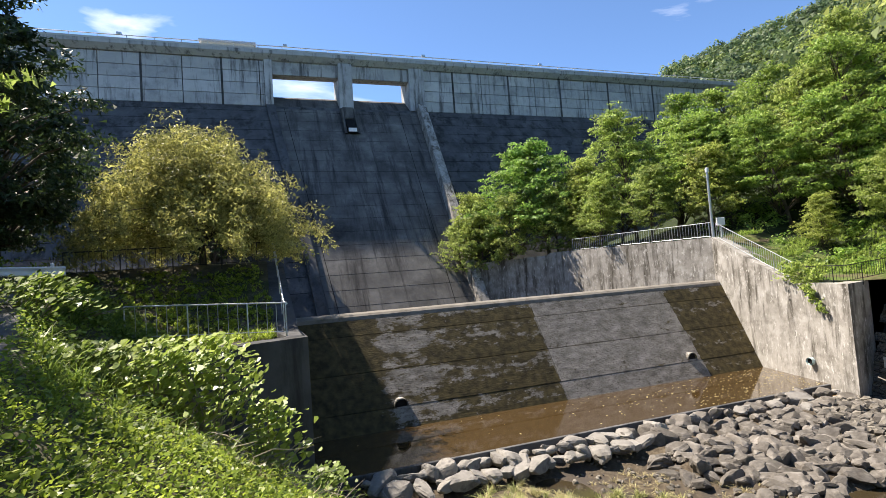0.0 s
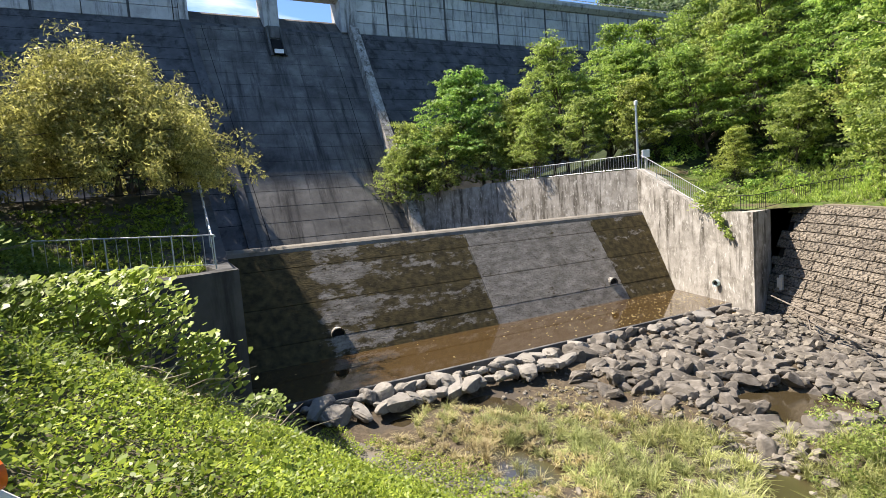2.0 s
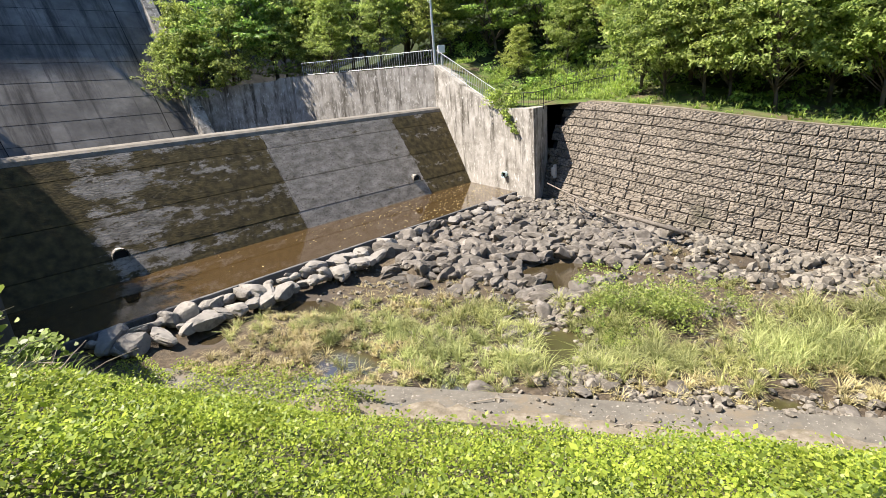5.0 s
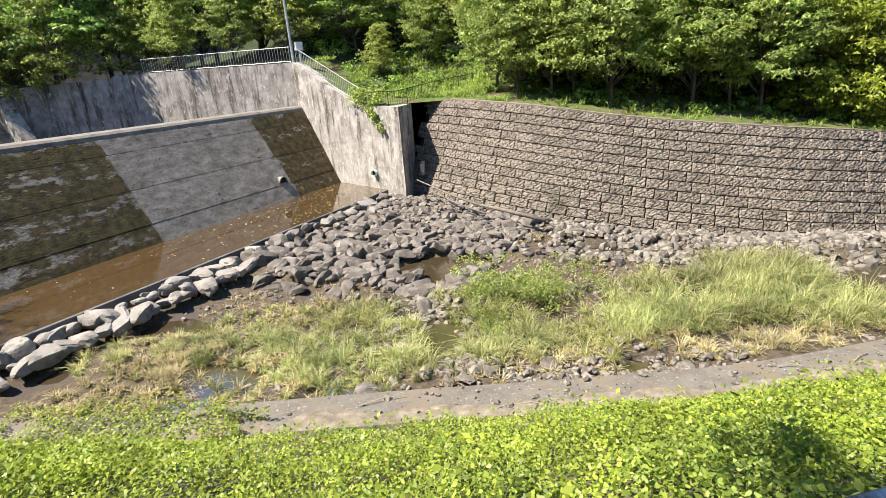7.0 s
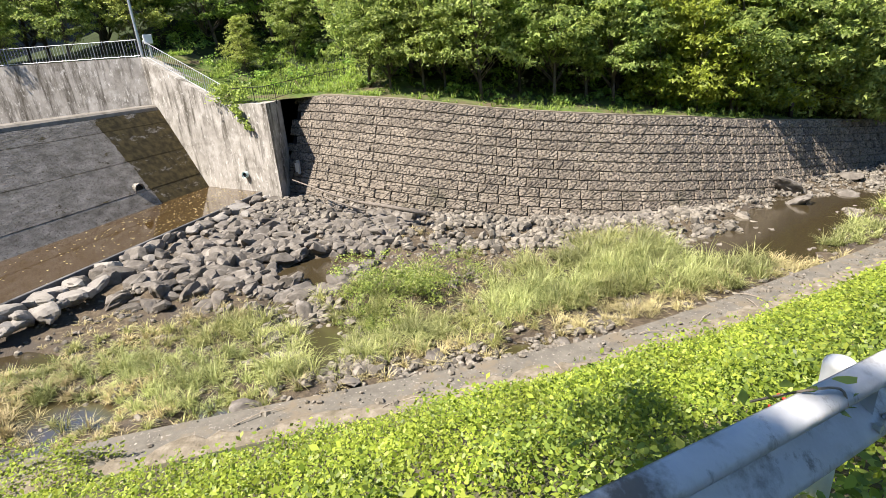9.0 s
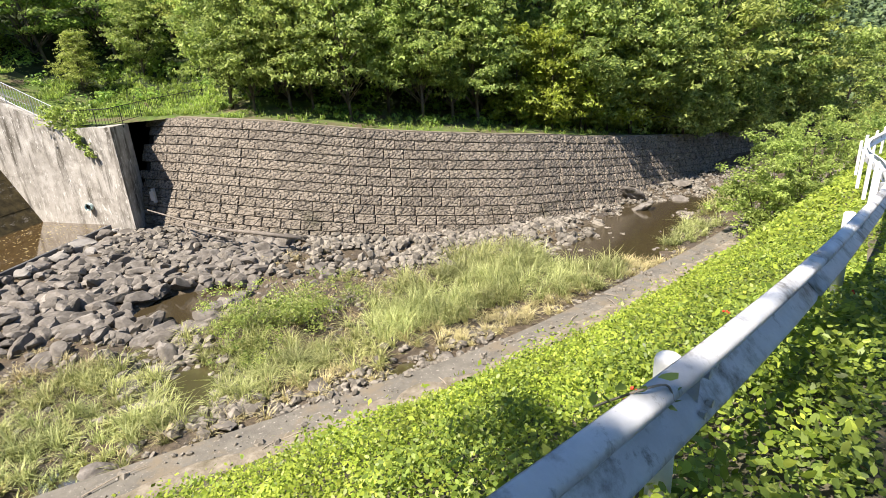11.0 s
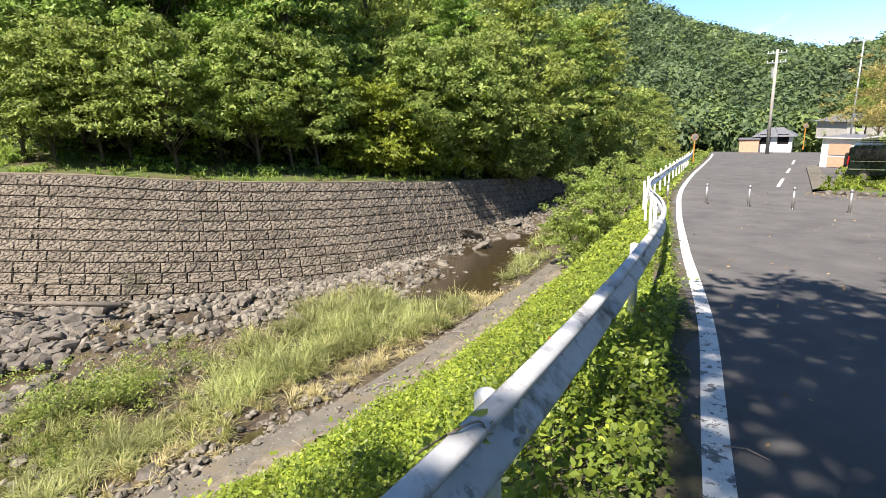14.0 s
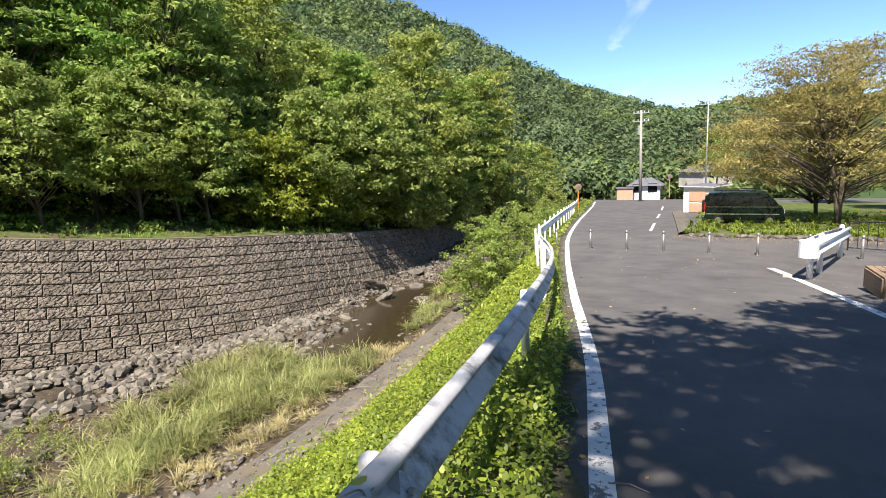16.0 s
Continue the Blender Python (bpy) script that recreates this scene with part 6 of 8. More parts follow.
def build_right_wing():
    picket_fence("wing_fence", "light grey steel railing along the top of the wing wall", [dam_pt(26.6, 40.5, 3.1), dam_pt(29.6, 28.0, 2.98)], 1.05, M_GALV, step=0.22, group="wing railings")
    picket_fence("wing_fence", "light grey steel railing descending along the wing wall", [wing_pt(27.6, 2.9, 0.35), wing_pt(20.9, -0.05, 0.35)], 1.05, M_GALV, step=0.22, group="wing railings")
    e = wing_pt(20.4, -0.1, 0.4)
    picket_fence("low_fence", "dark low steel fence along the terrace edge", [e, wing_pt(17.6, -0.1, 0.6), Vector((24.5, 27.6, 0.2)), Vector((27.5, 27.0, 0.5))], 0.85, M_DARK_METAL, step=0.2, bar=0.01)
    # lamp pole with equipment box
    k = wing_pt(28.2, 2.95, 0.5)
    pole = thing("lamp_pole", "tall grey steel pole on the wing wall corner", "pole", Matrix.Translation(k))
    bm = bmesh.new()
    add_tube(bm, [(0, 0, -0.2), (0, 0, 2.2), (0, 0, 4.7)], [0.1, 0.09, 0.08], 12)
    part("shaft", bm, M_GALV, pole)
    bm = bmesh.new()
    add_tube(bm, [(0, 0, 4.68), (0, 0, 4.95), (0, 0, 5.0)], [0.13, 0.13, 0.05], 12)
    part("cap", bm, M_WHITE, pole)
    bm = bmesh.new()
    add_tube(bm, [(0, 0, 4.2), (-0.3, -0.1, 4.4)], 0.03, 6)
    part("bracket", bm, M_GALV, pole)
    for i in range(9):
        bm = bmesh.new()
        add_tube(bm, [(0.07, 0, 1.2 + i * 0.33), (0.22, 0.0, 1.2 + i * 0.33)], 0.012, 5)
        part("step", bm, M_DARK_METAL, pole)
    bx = thing("equipment_box", "small white equipment box beside the pole", "box", Matrix.Translation(k + Vector((0.55, -0.1, 0))))
    bm = bmesh.new()
    add_box(bm, -0.05, 0.05, -0.05, 0.05, -0.1, 0.95)
    part("post", bm, M_GALV, bx)
    bm = bmesh.new()
    add_box(bm, -0.24, 0.24, -0.15, 0.15, 0.85, 1.4, bevel=0.03)
    part("case", bm, M_WHITE, bx)
    # ivy hanging over the corner, and a shrub above it
    rng = np.random.default_rng(71)
    cs, cr = [], []
    for i in range(26):
        n = 20.2 + rng.normal() * 0.7
        q = wing_pt(n, rng.uniform(-0.1, 1.0), rng.uniform(-0.25, 0.9))
        cs.append(np.array(q))
        cr.append(rng.uniform(0.25, 0.5))
    for i in range(14):
        f = i / 13
        q = wing_pt(19.6 - 0.9 * f + rng.normal() * 0.12, -0.2 - 1.3 * f, -0.16)
        cs.append(np.array(q))
        cr.append(0.34 * (1 - 0.6 * f))
    p, nn = crown_points(cs, cr, 150, 0.9)
    t = thing("ivy", "leafy green creeper hanging over the wing wall corner", "creeper")
    share("foliage", quads_mesh("foliage", leaf_faces(p, nn, 0.16, 0.6), 4, L_BROAD), t, Matrix.Identity(4))
    # outlet pipe
    o = wing_pt(19.9, -4.2)
    out = thing("outlet_pipe", "small pale blue plastic outlet pipe in the wing wall", "pipe", Matrix.Translation(o))
    ax = (wing_pt(19.9, 0) - wing_pt(19.9, 0, 1.0)).normalized()
    bm = bmesh.new()
    add_tube(bm, [-ax * 0.1, ax * 0.22], 0.2, 14, cap=False)
    add_tube(bm, [-ax * 0.1, ax * 0.22], 0.15, 14, cap=False)
    part("pipe", bm, material("pale_plastic", [(0.5, 0.62, 0.6), (0.6, 0.72, 0.7)], 4, 0.5, 0.05), out)
    # Black plug in place of the shaded inside of the pipe.
    bm = bmesh.new()
    add_tube(bm, [ax * 0.05, ax * 0.16], 0.148, 14)
    part("bore", bm, M_BLACK, out)
    # gauge board on the block wall
    g = thing("gauge_board", "small pale board fixed at the foot of the block wall", "sign", pose(20.32, 24.75, -3.9, 0, 0, -78))
    bm = bmesh.new()
    add_box(bm, -0.13, 0.13, -0.03, 0.03, -0.26, 0.26, bevel=0.01)
    part("board", bm, M_COPING, g)
    bm = bmesh.new()
    add_box(bm, -0.04, 0.04, 0.03, 0.25, -0.4, 0.4)
    part("bracket", bm, M_GALV, g)


# ---- river stones ----
def rock_mesh(seed, flat, mat, sub=2, jag=0.3, cleave=0):
    """A noisy stone, worn round, with a few cleaved faces."""
    rng = np.random.default_rng(seed)
    bm = bmesh.new()
    bmesh.ops.create_icosphere(bm, subdivisions=sub, radius=0.5)
    off = Vector(rng.uniform(-50, 50, 3))
    planes = [(Vector((rng.normal() * 0.25, rng.normal() * 0.25, 1)).normalized(), 0.5 * flat * 0.62)]
    for i in range(cleave):
        a = rng.uniform(0, 2 * math.pi)
        planes.append((Vector((math.cos(a), math.sin(a), rng.uniform(-0.2, 0.6))).normalized(), rng.uniform(0.2, 0.34)))
    for v in bm.verts:
        k = 1 + jag * noise.noise(v.co * 1.9 + off) + 0.14 * noise.noise(v.co * 5 + off) + (0.1 * noise.noise(v.co * 11 + off) if sub > 2 else 0)
        v.co = Vector((v.co.x * k, v.co.y * k * 0.78, v.co.z * k * flat))
        for pn, dd in planes if cleave else ():
            e = v.co.dot(pn) - dd
            if e > 0:
                v.co -= pn * e * 0.94
    bmesh.ops.recalc_face_normals(bm, faces=bm.faces)
    me = bpy.data.meshes.new("rock")
    bm.to_mesh(me)
    bm.free()
    me.materials.append(mat)
    me.polygons.foreach_set("use_smooth", [False] * len(me.polygons))
    return me


def build_rocks():
    rng = np.random.default_rng(81)
    grey = [rock_mesh(i, f, M_ROCK, 3, 0.6, 6) for i, f in enumerate((0.5, 0.55, 0.65, 0.45, 0.6, 0.7, 0.55, 0.5))]
    pale = [rock_mesh(20 + i, f, M_ROCK_PALE, 3, 0.32, 2) for i, f in enumerate((0.5, 0.6, 0.65))]
    ramp = thing("rock_ramp", "apron of fitted grey boulders below the pool sill", "rocks", None, kind="structure")
    spots = []

    spill_v, spill_f = [], []

    def put(me, x, y, z, sx, sy, sz):
        m = pose(x, y, z, rng.normal() * 13, rng.normal() * 13, rng.uniform(0, 360)) @ Matrix.Diagonal((sx, sy, sz, 1))
        spots.append((x, y))
        if len(spots) <= 300:
            share("rock", me, ramp, m)
            return
        mm = np.array(m)
        base = sum(len(v) for v in spill_v)
        spill_v.append(np.array([v.co[:] for v in me.vertices]) @ mm[:3, :3].T + mm[:3, 3])
        spill_f.extend([i + base for i in f.vertices] for f in me.polygons)

    # first row along the sill
    d = 3.2
    while d < 26.2:
        size = rng.choice([0.5, 0.65, 0.8, 1.05]) * rng.uniform(0.9, 1.1)
        for r in range(2):
            p = dam_pt(d + rng.normal() * 0.1 + 0.4 * r, 18.32 - 0.8 * r + rng.normal() * 0.06, 0)
            me = pale[int(rng.integers(0, 3))] if d < 14 or rng.uniform() < 0.25 else grey[int(rng.integers(0, 8))]
            put(me, p.x, p.y, -5.37 - 0.16 * r, size * rng.uniform(1.2, 1.6), size, min(size, 1.0) * 1.15)
        d += size * 0.66
    # fitted ramp
    n = 16.6
    while n > 8.6:
        d = 13.2 + (16.6 - n) * 0.12 + rng.uniform(0, 0.6)
        while d < 26.0 - max(0, 12 - n) * 0.2:
            size = rng.choice([0.45, 0.6, 0.75, 1.1]) * rng.uniform(0.85, 1.15)
            edge = 13.6 + (16.6 - n) * 0.35
            p = dam_pt(d, n + rng.normal() * 0.12, 0)
            if (d > edge or rng.uniform() < 0.3) and pool_dip(*at_river(p.x, p.y)) < 0.25:
                put(grey[int(rng.integers(0, 8))], p.x, p.y, bed_height(p.x, p.y) + rng.uniform(0.0, 0.16), size * rng.uniform(1.1, 1.6), size, min(size, 0.9) * rng.uniform(0.9, 1.25))
            d += size * rng.uniform(0.58, 0.78)
        n -= 0.44
    # boulders in the bed
    for i in range(40):
        s, c = rng.uniform(-2, 24), rng.uniform(15, 24)
        w = world_rc(s, c, 0)
        size = rng.uniform(0.3, 0.9)
        if w.x * N_AX.x + w.y * N_AX.y > 16:
            continue
        put(grey[int(rng.integers(0, 8))], w.x, w.y, bed_height(w.x, w.y) + 0.05, size, size, size)
    for s, c, size in ((24.5, 17.5, 1.3), (26.5, 19.5, 1.6), (30, 19.0, 1.2), (28, 21.0, 1.8), (33, 21, 1.5), (-0.3, 15.6, 0.9), (4.0, 12.2, 0.6), (1.5, 12.0, 0.5), (-1.0, 11.9, 0.7), (7.6, 11.6, 0.4)):
        w = world_rc(s, c, 0)
        put(pale[1], w.x, w.y, bed_height(w.x, w.y) + 0.1, size * 1.4, size, size * 0.6)
    if spill_v:
        me = bpy.data.meshes.new("loose_boulders")
        me.from_pydata(np.concatenate(spill_v).tolist(), [], spill_f)
        me.materials.append(M_ROCK)
        tagged(new("loose_boulders", me), "grey boulders scattered past the fitted apron", "stones", kind="stuff")
    # rubble and pebbles, too many to count
    me0 = [np.array([v.co[:] for v in g.vertices]) for g in (rock_mesh(60, 0.6, M_ROCK, 1), rock_mesh(61, 0.5, M_ROCK, 1), rock_mesh(62, 0.75, M_ROCK, 1))]
    tri = np.array([p.vertices[:] for p in rock_mesh(60, 0.6, M_ROCK, 1).polygons])
    verts = []

    def pebble(x, y, z, size):
        m = np.array(pose(0, 0, 0, rng.uniform(0, 40), rng.uniform(0, 40), rng.uniform(0, 360)).to_3x3())
        v = me0[int(rng.integers(0, 3))] @ m.T * size * rng.uniform(0.8, 1.3, 3) + np.array((x, y, z))
        verts.append(v[tri].reshape(-1, 3))

    for i in range(2600):
        l = rng.uniform(1.5, 46)
        p, w, o, b, t = wall_at(l)
        q = p - o * (rng.uniform(0, 1) ** 1.4 * 4.6 + 0.1)
        size = rng.uniform(0.12, 0.5) * (1.25 if l < 26 else 0.8)
        pebble(q.x, q.y, max(bed_height(q.x, q.y), b - 0.1 if rng.uniform() < 0.3 else -99) + size * 0.15, size)
    for i in range(3600):
        s, c = rng.uniform(-8, 34), rng.uniform(11.6, 24)
        w = world_rc(s, c, 0)
        if w.x * N_AX.x + w.y * N_AX.y > 17.5:
            continue
        size = rng.uniform(0.05, 0.26)
        pebble(w.x, w.y, bed_height(w.x, w.y) + size * 0.1, size)
    for i in range(900):
        # dark stones lining the trickle through the bed
        f = rng.uniform(0, 1)
        s = interp(f, [0, 0.3, 0.6, 1.0], [2.6, 0.4, 0.9, 1.8]) + rng.normal() * 0.75
        c = interp(f, [0, 0.3, 0.6, 1.0], [21.8, 17.8, 14.9, 12.2]) + rng.normal() * 0.3
        w = world_rc(s, c, 0)
        size = rng.uniform(0.1, 0.42)
        pebble(w.x, w.y, bed_height(w.x, w.y) + size * 0.2, size)
    for i in range(420):
        # stones washed against the foot of the ledge
        s = rng.uniform(2.5, 9.5)
        c = ledge_c(s) + 0.2 + abs(rng.normal()) * 0.7
        w = world_rc(s, c, 0)
        size = rng.uniform(0.1, 0.34)
        pebble(w.x, w.y, bed_height(w.x, w.y) + size * 0.25, size)
    for i in range(620):
        s = rng.uniform(-6, 24)
        c = ledge_c(s) - rng.uniform(0.1, 1.45) ** 1.0
        w = world_rc(s, c, ledge_z(s))
        pebble(w.x, w.y, w.z, rng.uniform(0.015, 0.06) if rng.uniform() < 0.86 else rng.uniform(0.08, 0.26))
    ob = new("rubble", quads_mesh("rubble", np.concatenate(verts), 3, M_ROCK_BIT))
    tagged(ob, "loose grey river rubble and pebbles", "stones", kind="stuff")
    # driftwood
    log = thing("driftwood", "bleached driftwood log and branches lying on the stones", "driftwood")
    for pts, r in (([(18.9, 18.6, -5.05), (18.9, 17.0, -5.1), (19.5, 14.8, -5.45)], [0.06, 0.1, 0.11]), ([(19.4, 24.2, -4.4), (19.2, 21.0, -4.9), (18.9, 18.5, -5.1)], [0.03, 0.05, 0.07]), ([(19.3, 23.0, -4.9), (18.6, 20.0, -5.1), (18.3, 17.6, -5.25)], [0.02, 0.04, 0.05]), ([(19.0, 21.5, -4.8), (18.2, 20.4, -5.2), (18.0, 19.0, -5.3)], [0.02, 0.03, 0.02])):
        bm = bmesh.new()
        add_tube(bm, pts, r, 8)
        part("branch", bm, M_DRIFT, log, smooth=True)
    for i in range(10):
        s = rng.uniform(-3, 14)
        c = ledge_c(s) - rng.uniform(0.2, 1.2)
        w = world_rc(s, c, ledge_z(s) + 0.02)
        st = thing("stick", "thin dry stick lying on the concrete ledge", "stick", None, "sticks")
        az, ln = rng.uniform(0, 6.28), rng.uniform(0.5, 1.3)
        bm = bmesh.new()
        add_tube(bm, [w, w + Vector((math.cos(az), math.sin(az), 0.03)) * ln * 0.5 + Vector((0.05, 0.03, 0.02)), w + Vector((math.cos(az), math.sin(az), 0)) * ln], [0.014, 0.012, 0.006], 5)
        part("shaft", bm, M_TWIG, st)


def build_berries():
    rng = np.random.default_rng(121)
    red = material("red_berry", [(0.5, 0.03, 0.02), (0.65, 0.06, 0.03)], 30, 0.35, 0.0)
    vs = []
    bm = bmesh.new()
    bmesh.ops.create_icosphere(bm, subdivisions=1, radius=0.014)
    unit = np.array([v.co[:] for v in bm.verts])
    tri = np.array([[v.index for v in f.verts] for f in bm.faces])
    bm.free()
    for i in range(26):
        s = rng.uniform(-1.5, 6)
        c = max(rail_c(s) + rng.choice([-0.1, 0.4, 0.8]) + rng.normal() * 0.15, bank_c(s) + 0.3)
        w = world_rc(s, c, bank_z(s, c) + 0.48)
        for k in range(3):
            vs.append((unit + np.array(w) + rng.normal(size=3) * 0.018)[tri].reshape(-1, 3))
    ob = new("berries", quads_mesh("berries", np.concatenate(vs), 3, red))
    tagged(ob, "tiny red berries among the roadside weeds", "berries", kind="stuff")


# ---- roadside ----
_HALF = [(0.028, 0.155), (0.045, 0.153), (0.068, 0.145), (0.09, 0.13), (0.097, 0.113), (0.091, 0.096), (0.062, 0.07), (0.034, 0.043), (0.013, 0.022), (0.006, 0.0)]
BEAM = _HALF + [(u, -v) for u, v in reversed(_HALF[:-1])]


def beam_between(pts, sides, thick=0.006):
    bm = bmesh.new()
    rings = []
    for p, o in zip(pts, sides):
        out = [p + o * u + Vector((0, 0, v)) for u, v in BEAM]
        back = [p + o * (u - thick) + Vector((0, 0, v)) for u, v in reversed(BEAM)]
        rings.append([bm.verts.new(q) for q in out + back])
    k = len(rings[0])
    for a, b in zip(rings, rings[1:]):
        for i in range(k):
            bm.faces.new((a[i], a[(i + 1) % k], b[(i + 1) % k], b[i]))
    bm.faces.new(rings[0])
    bm.faces.new(rings[-1][::-1])
    return bm


def round_post(bm, p, r, h, seg=14, dome=True):
    pts = [p + Vector((0, 0, -0.6)), p + Vector((0, 0, h))]
    rad = [r, r]
    if dome:
        pts += [p + Vector((0, 0, h + r * k)) for k in (0.2, 0.38, 0.52, 0.6)]
        rad += [r * 0.94, r * 0.76, r * 0.45, r * 0.1]
    add_tube(bm, pts, rad, seg)


def build_guardrail():
    gr = thing("guardrail", "steel W-beam guardrail following the edge of the road", "guardrail", None)
    fine = smooth_line([(s, rail_c(s)) for s in RAIL_S[3:14]], 16)

    def at(s):
        c = float(np.interp(s, fine[:, 0], fine[:, 1]))
        c2 = float(np.interp(s + 0.3, fine[:, 0], fine[:, 1]))
        w = (world_rc(s + 0.3, c2, 0) - world_rc(s, c, 0)).normalized()
        o = Vector((w.y, -w.x, 0))
        return world_rc(s, c, road_z(s) + 0.595) + o * 0.05, o

    s = -12.0
    while s < 46:
        pts, sides = [], []
        for k in range(13):
            p, o = at(s + (4.0 + 0.08) * k / 12)
            pts.append(p + o * (0.004 if int(s) % 8 else 0.0))
            sides.append(o)
        part("beam", beam_between(pts, sides), M_RAIL if s < 11 else M_WHITE, gr, "weathered galvanised beam" if s < 11 else "white painted beam", smooth=True)
        s += 4.0
    # posts behind the beam
    for s in [-9.9, -5.9, -1.6, 2.16, 6.3, 10.0, 12.0, 14.0, 16.0, 18.2] + [20.2 + 2 * i for i in range(13)]:
        p, o = at(s)
        q = p - o * 0.09
        bm = bmesh.new()
        if s < 9:
            round_post(bm, p - o * 0.058 + Vector((0, 0, -0.595)), 0.05, 0.672 if s > 0 else 0.56)
        else:
            add_box(bm, -0.035, 0.035, -0.075, 0.075, -0.75, 0.2, Matrix.Translation(q) @ Matrix.Rotation(math.atan2(o.y, o.x), 4, "Z"), bevel=0.012)
        post = part("post", bm, M_WHITE, gr, "white round post" if s < 9 else "white square post", smooth=s < 9)
        bm = bmesh.new()
        add_box(bm, -0.03, 0.03, -0.09, 0.03, -0.1, 0.04, Matrix.Translation(p - o * 0.04))
        part("bracket", bm, M_GALV, post)
        if s == -1.6:
            ctr_low = Vector((-0.99, 1.32, 0.92))
            bm = bmesh.new()
            add_tube(bm, [q + Vector((0, 0, 0.02)), ctr_low], 0.02, 8)
            part("stub", bm, M_WHITE, post)
            bm = bmesh.new()
            ctr = Vector((-0.99, 1.32, 0.955))
            add_tube(bm, [ctr - o * 0.03, ctr + o * 0.03], 0.045, 18)
            part("reflector", bm, material("orange_reflector", [(0.7, 0.12, 0.02), (0.85, 0.2, 0.03)], 20, 0.3, 0.05), post, "round orange reflector")
    # wires and bolts at the near joint
    p, o = at(2.14)
    for k in range(4):
        bm = bmesh.new()
        q = p + o * 0.083 + Vector((0, 0, 0.0825 - 0.165 * (k % 2))) + Vector((0.08 * (k // 2), -0.03 * (k // 2), 0))
        add_tube(bm, [q - o * 0.01, q + o * 0.012], 0.016, 6)
        part("bolt", bm, M_GALV, gr)
    vine = thing("creeper", "thin green creeper stems trailing over the steel beam", "creeper")
    vr = np.random.default_rng(131)
    vp = []
    for s0, span in ((1.72, 0.12),):
        p, o = at(s0)
        p2, o2 = at(s0 + span)
        pts = [p - o * 0.1 + Vector((0, 0, 0.05)), p + o * 0.03 + Vector((0, 0, 0.163)), p2 + o * 0.07 + Vector((0, 0, 0.155)), p2 + o * 0.095 + Vector((0, 0, 0.11))]
        bm = bmesh.new()
        add_tube(bm, [tuple(q) for q in smooth_line(pts, 5)], 0.004, 5)
        part("stem", bm, M_TWIG, vine)
        for q in smooth_line(pts, 3)[2:]:
            vp.append(q + vr.normal(size=3) * 0.02)
    vp = np.array(vp)
    share("leaves", quads_mesh("leaves", leaf_faces(vp, vr.normal(size=vp.shape) * 0.5 + np.array((0, 0, 1.0)), 0.06, 0.6, 6), 6, L_WEED_DEEP), vine, Matrix.Identity(4))
    # the upper rail by the dam road
    g2 = thing("upper_guardrail", "weathered white guardrail ending at the dam road", "guardrail", None)
    a, b = Vector((-13.0, 17.8, 2.75)), Vector((-17.5, 14.0, 2.9))
    w = (b - a).normalized()
    o = Vector((-w.y, w.x, 0))
    part("beam", beam_between([a, a.lerp(b, 0.5), b], [o, o, o]), M_WHITE, g2, smooth=True)
    for f in (0.06, 0.42, 0.8):
        q = a.lerp(b, f)
        bm = bmesh.new()
        round_post(bm, q - o * 0.1 + Vector((0, 0, -0.75)), 0.06, 1.0)
        part("post", bm, M_WHITE, g2, smooth=True)


def build_bollards():
    first = None
    for i, c in enumerate((5.75, 4.51, 3.27, 2.09, 0.72, -0.63, -1.95, -3.2)):
        p = world_rc(19.3, c, road_z(19.3))
        if first is None:
            first = thing("bollard", "slim stainless steel bollard standing across the road", "bollard", Matrix.Translation(p), "bollard row")
            bm = bmesh.new()
            add_tube(bm, [(0, 0, -0.05), (0, 0, 0.6)], 0.04, 14)
            part("shaft", bm, M_STEEL, first, smooth=True)
            bm = bmesh.new()
            add_tube(bm, [(0, 0, 0.6), (0, 0, 0.62), (0, 0, 0.68), (0, 0, 0.71)], [0.03, 0.05, 0.05, 0.02], 14)
            part("cap", bm, M_STEEL, first, smooth=True)
            bm = bmesh.new()
            add_tube(bm, [(0, 0, 0.0), (0, 0, 0.012)], 0.075, 14)
            part("base_ring", bm, M_STEEL, first)
        else:
            copy_thing(first, Matrix.Translation(p))


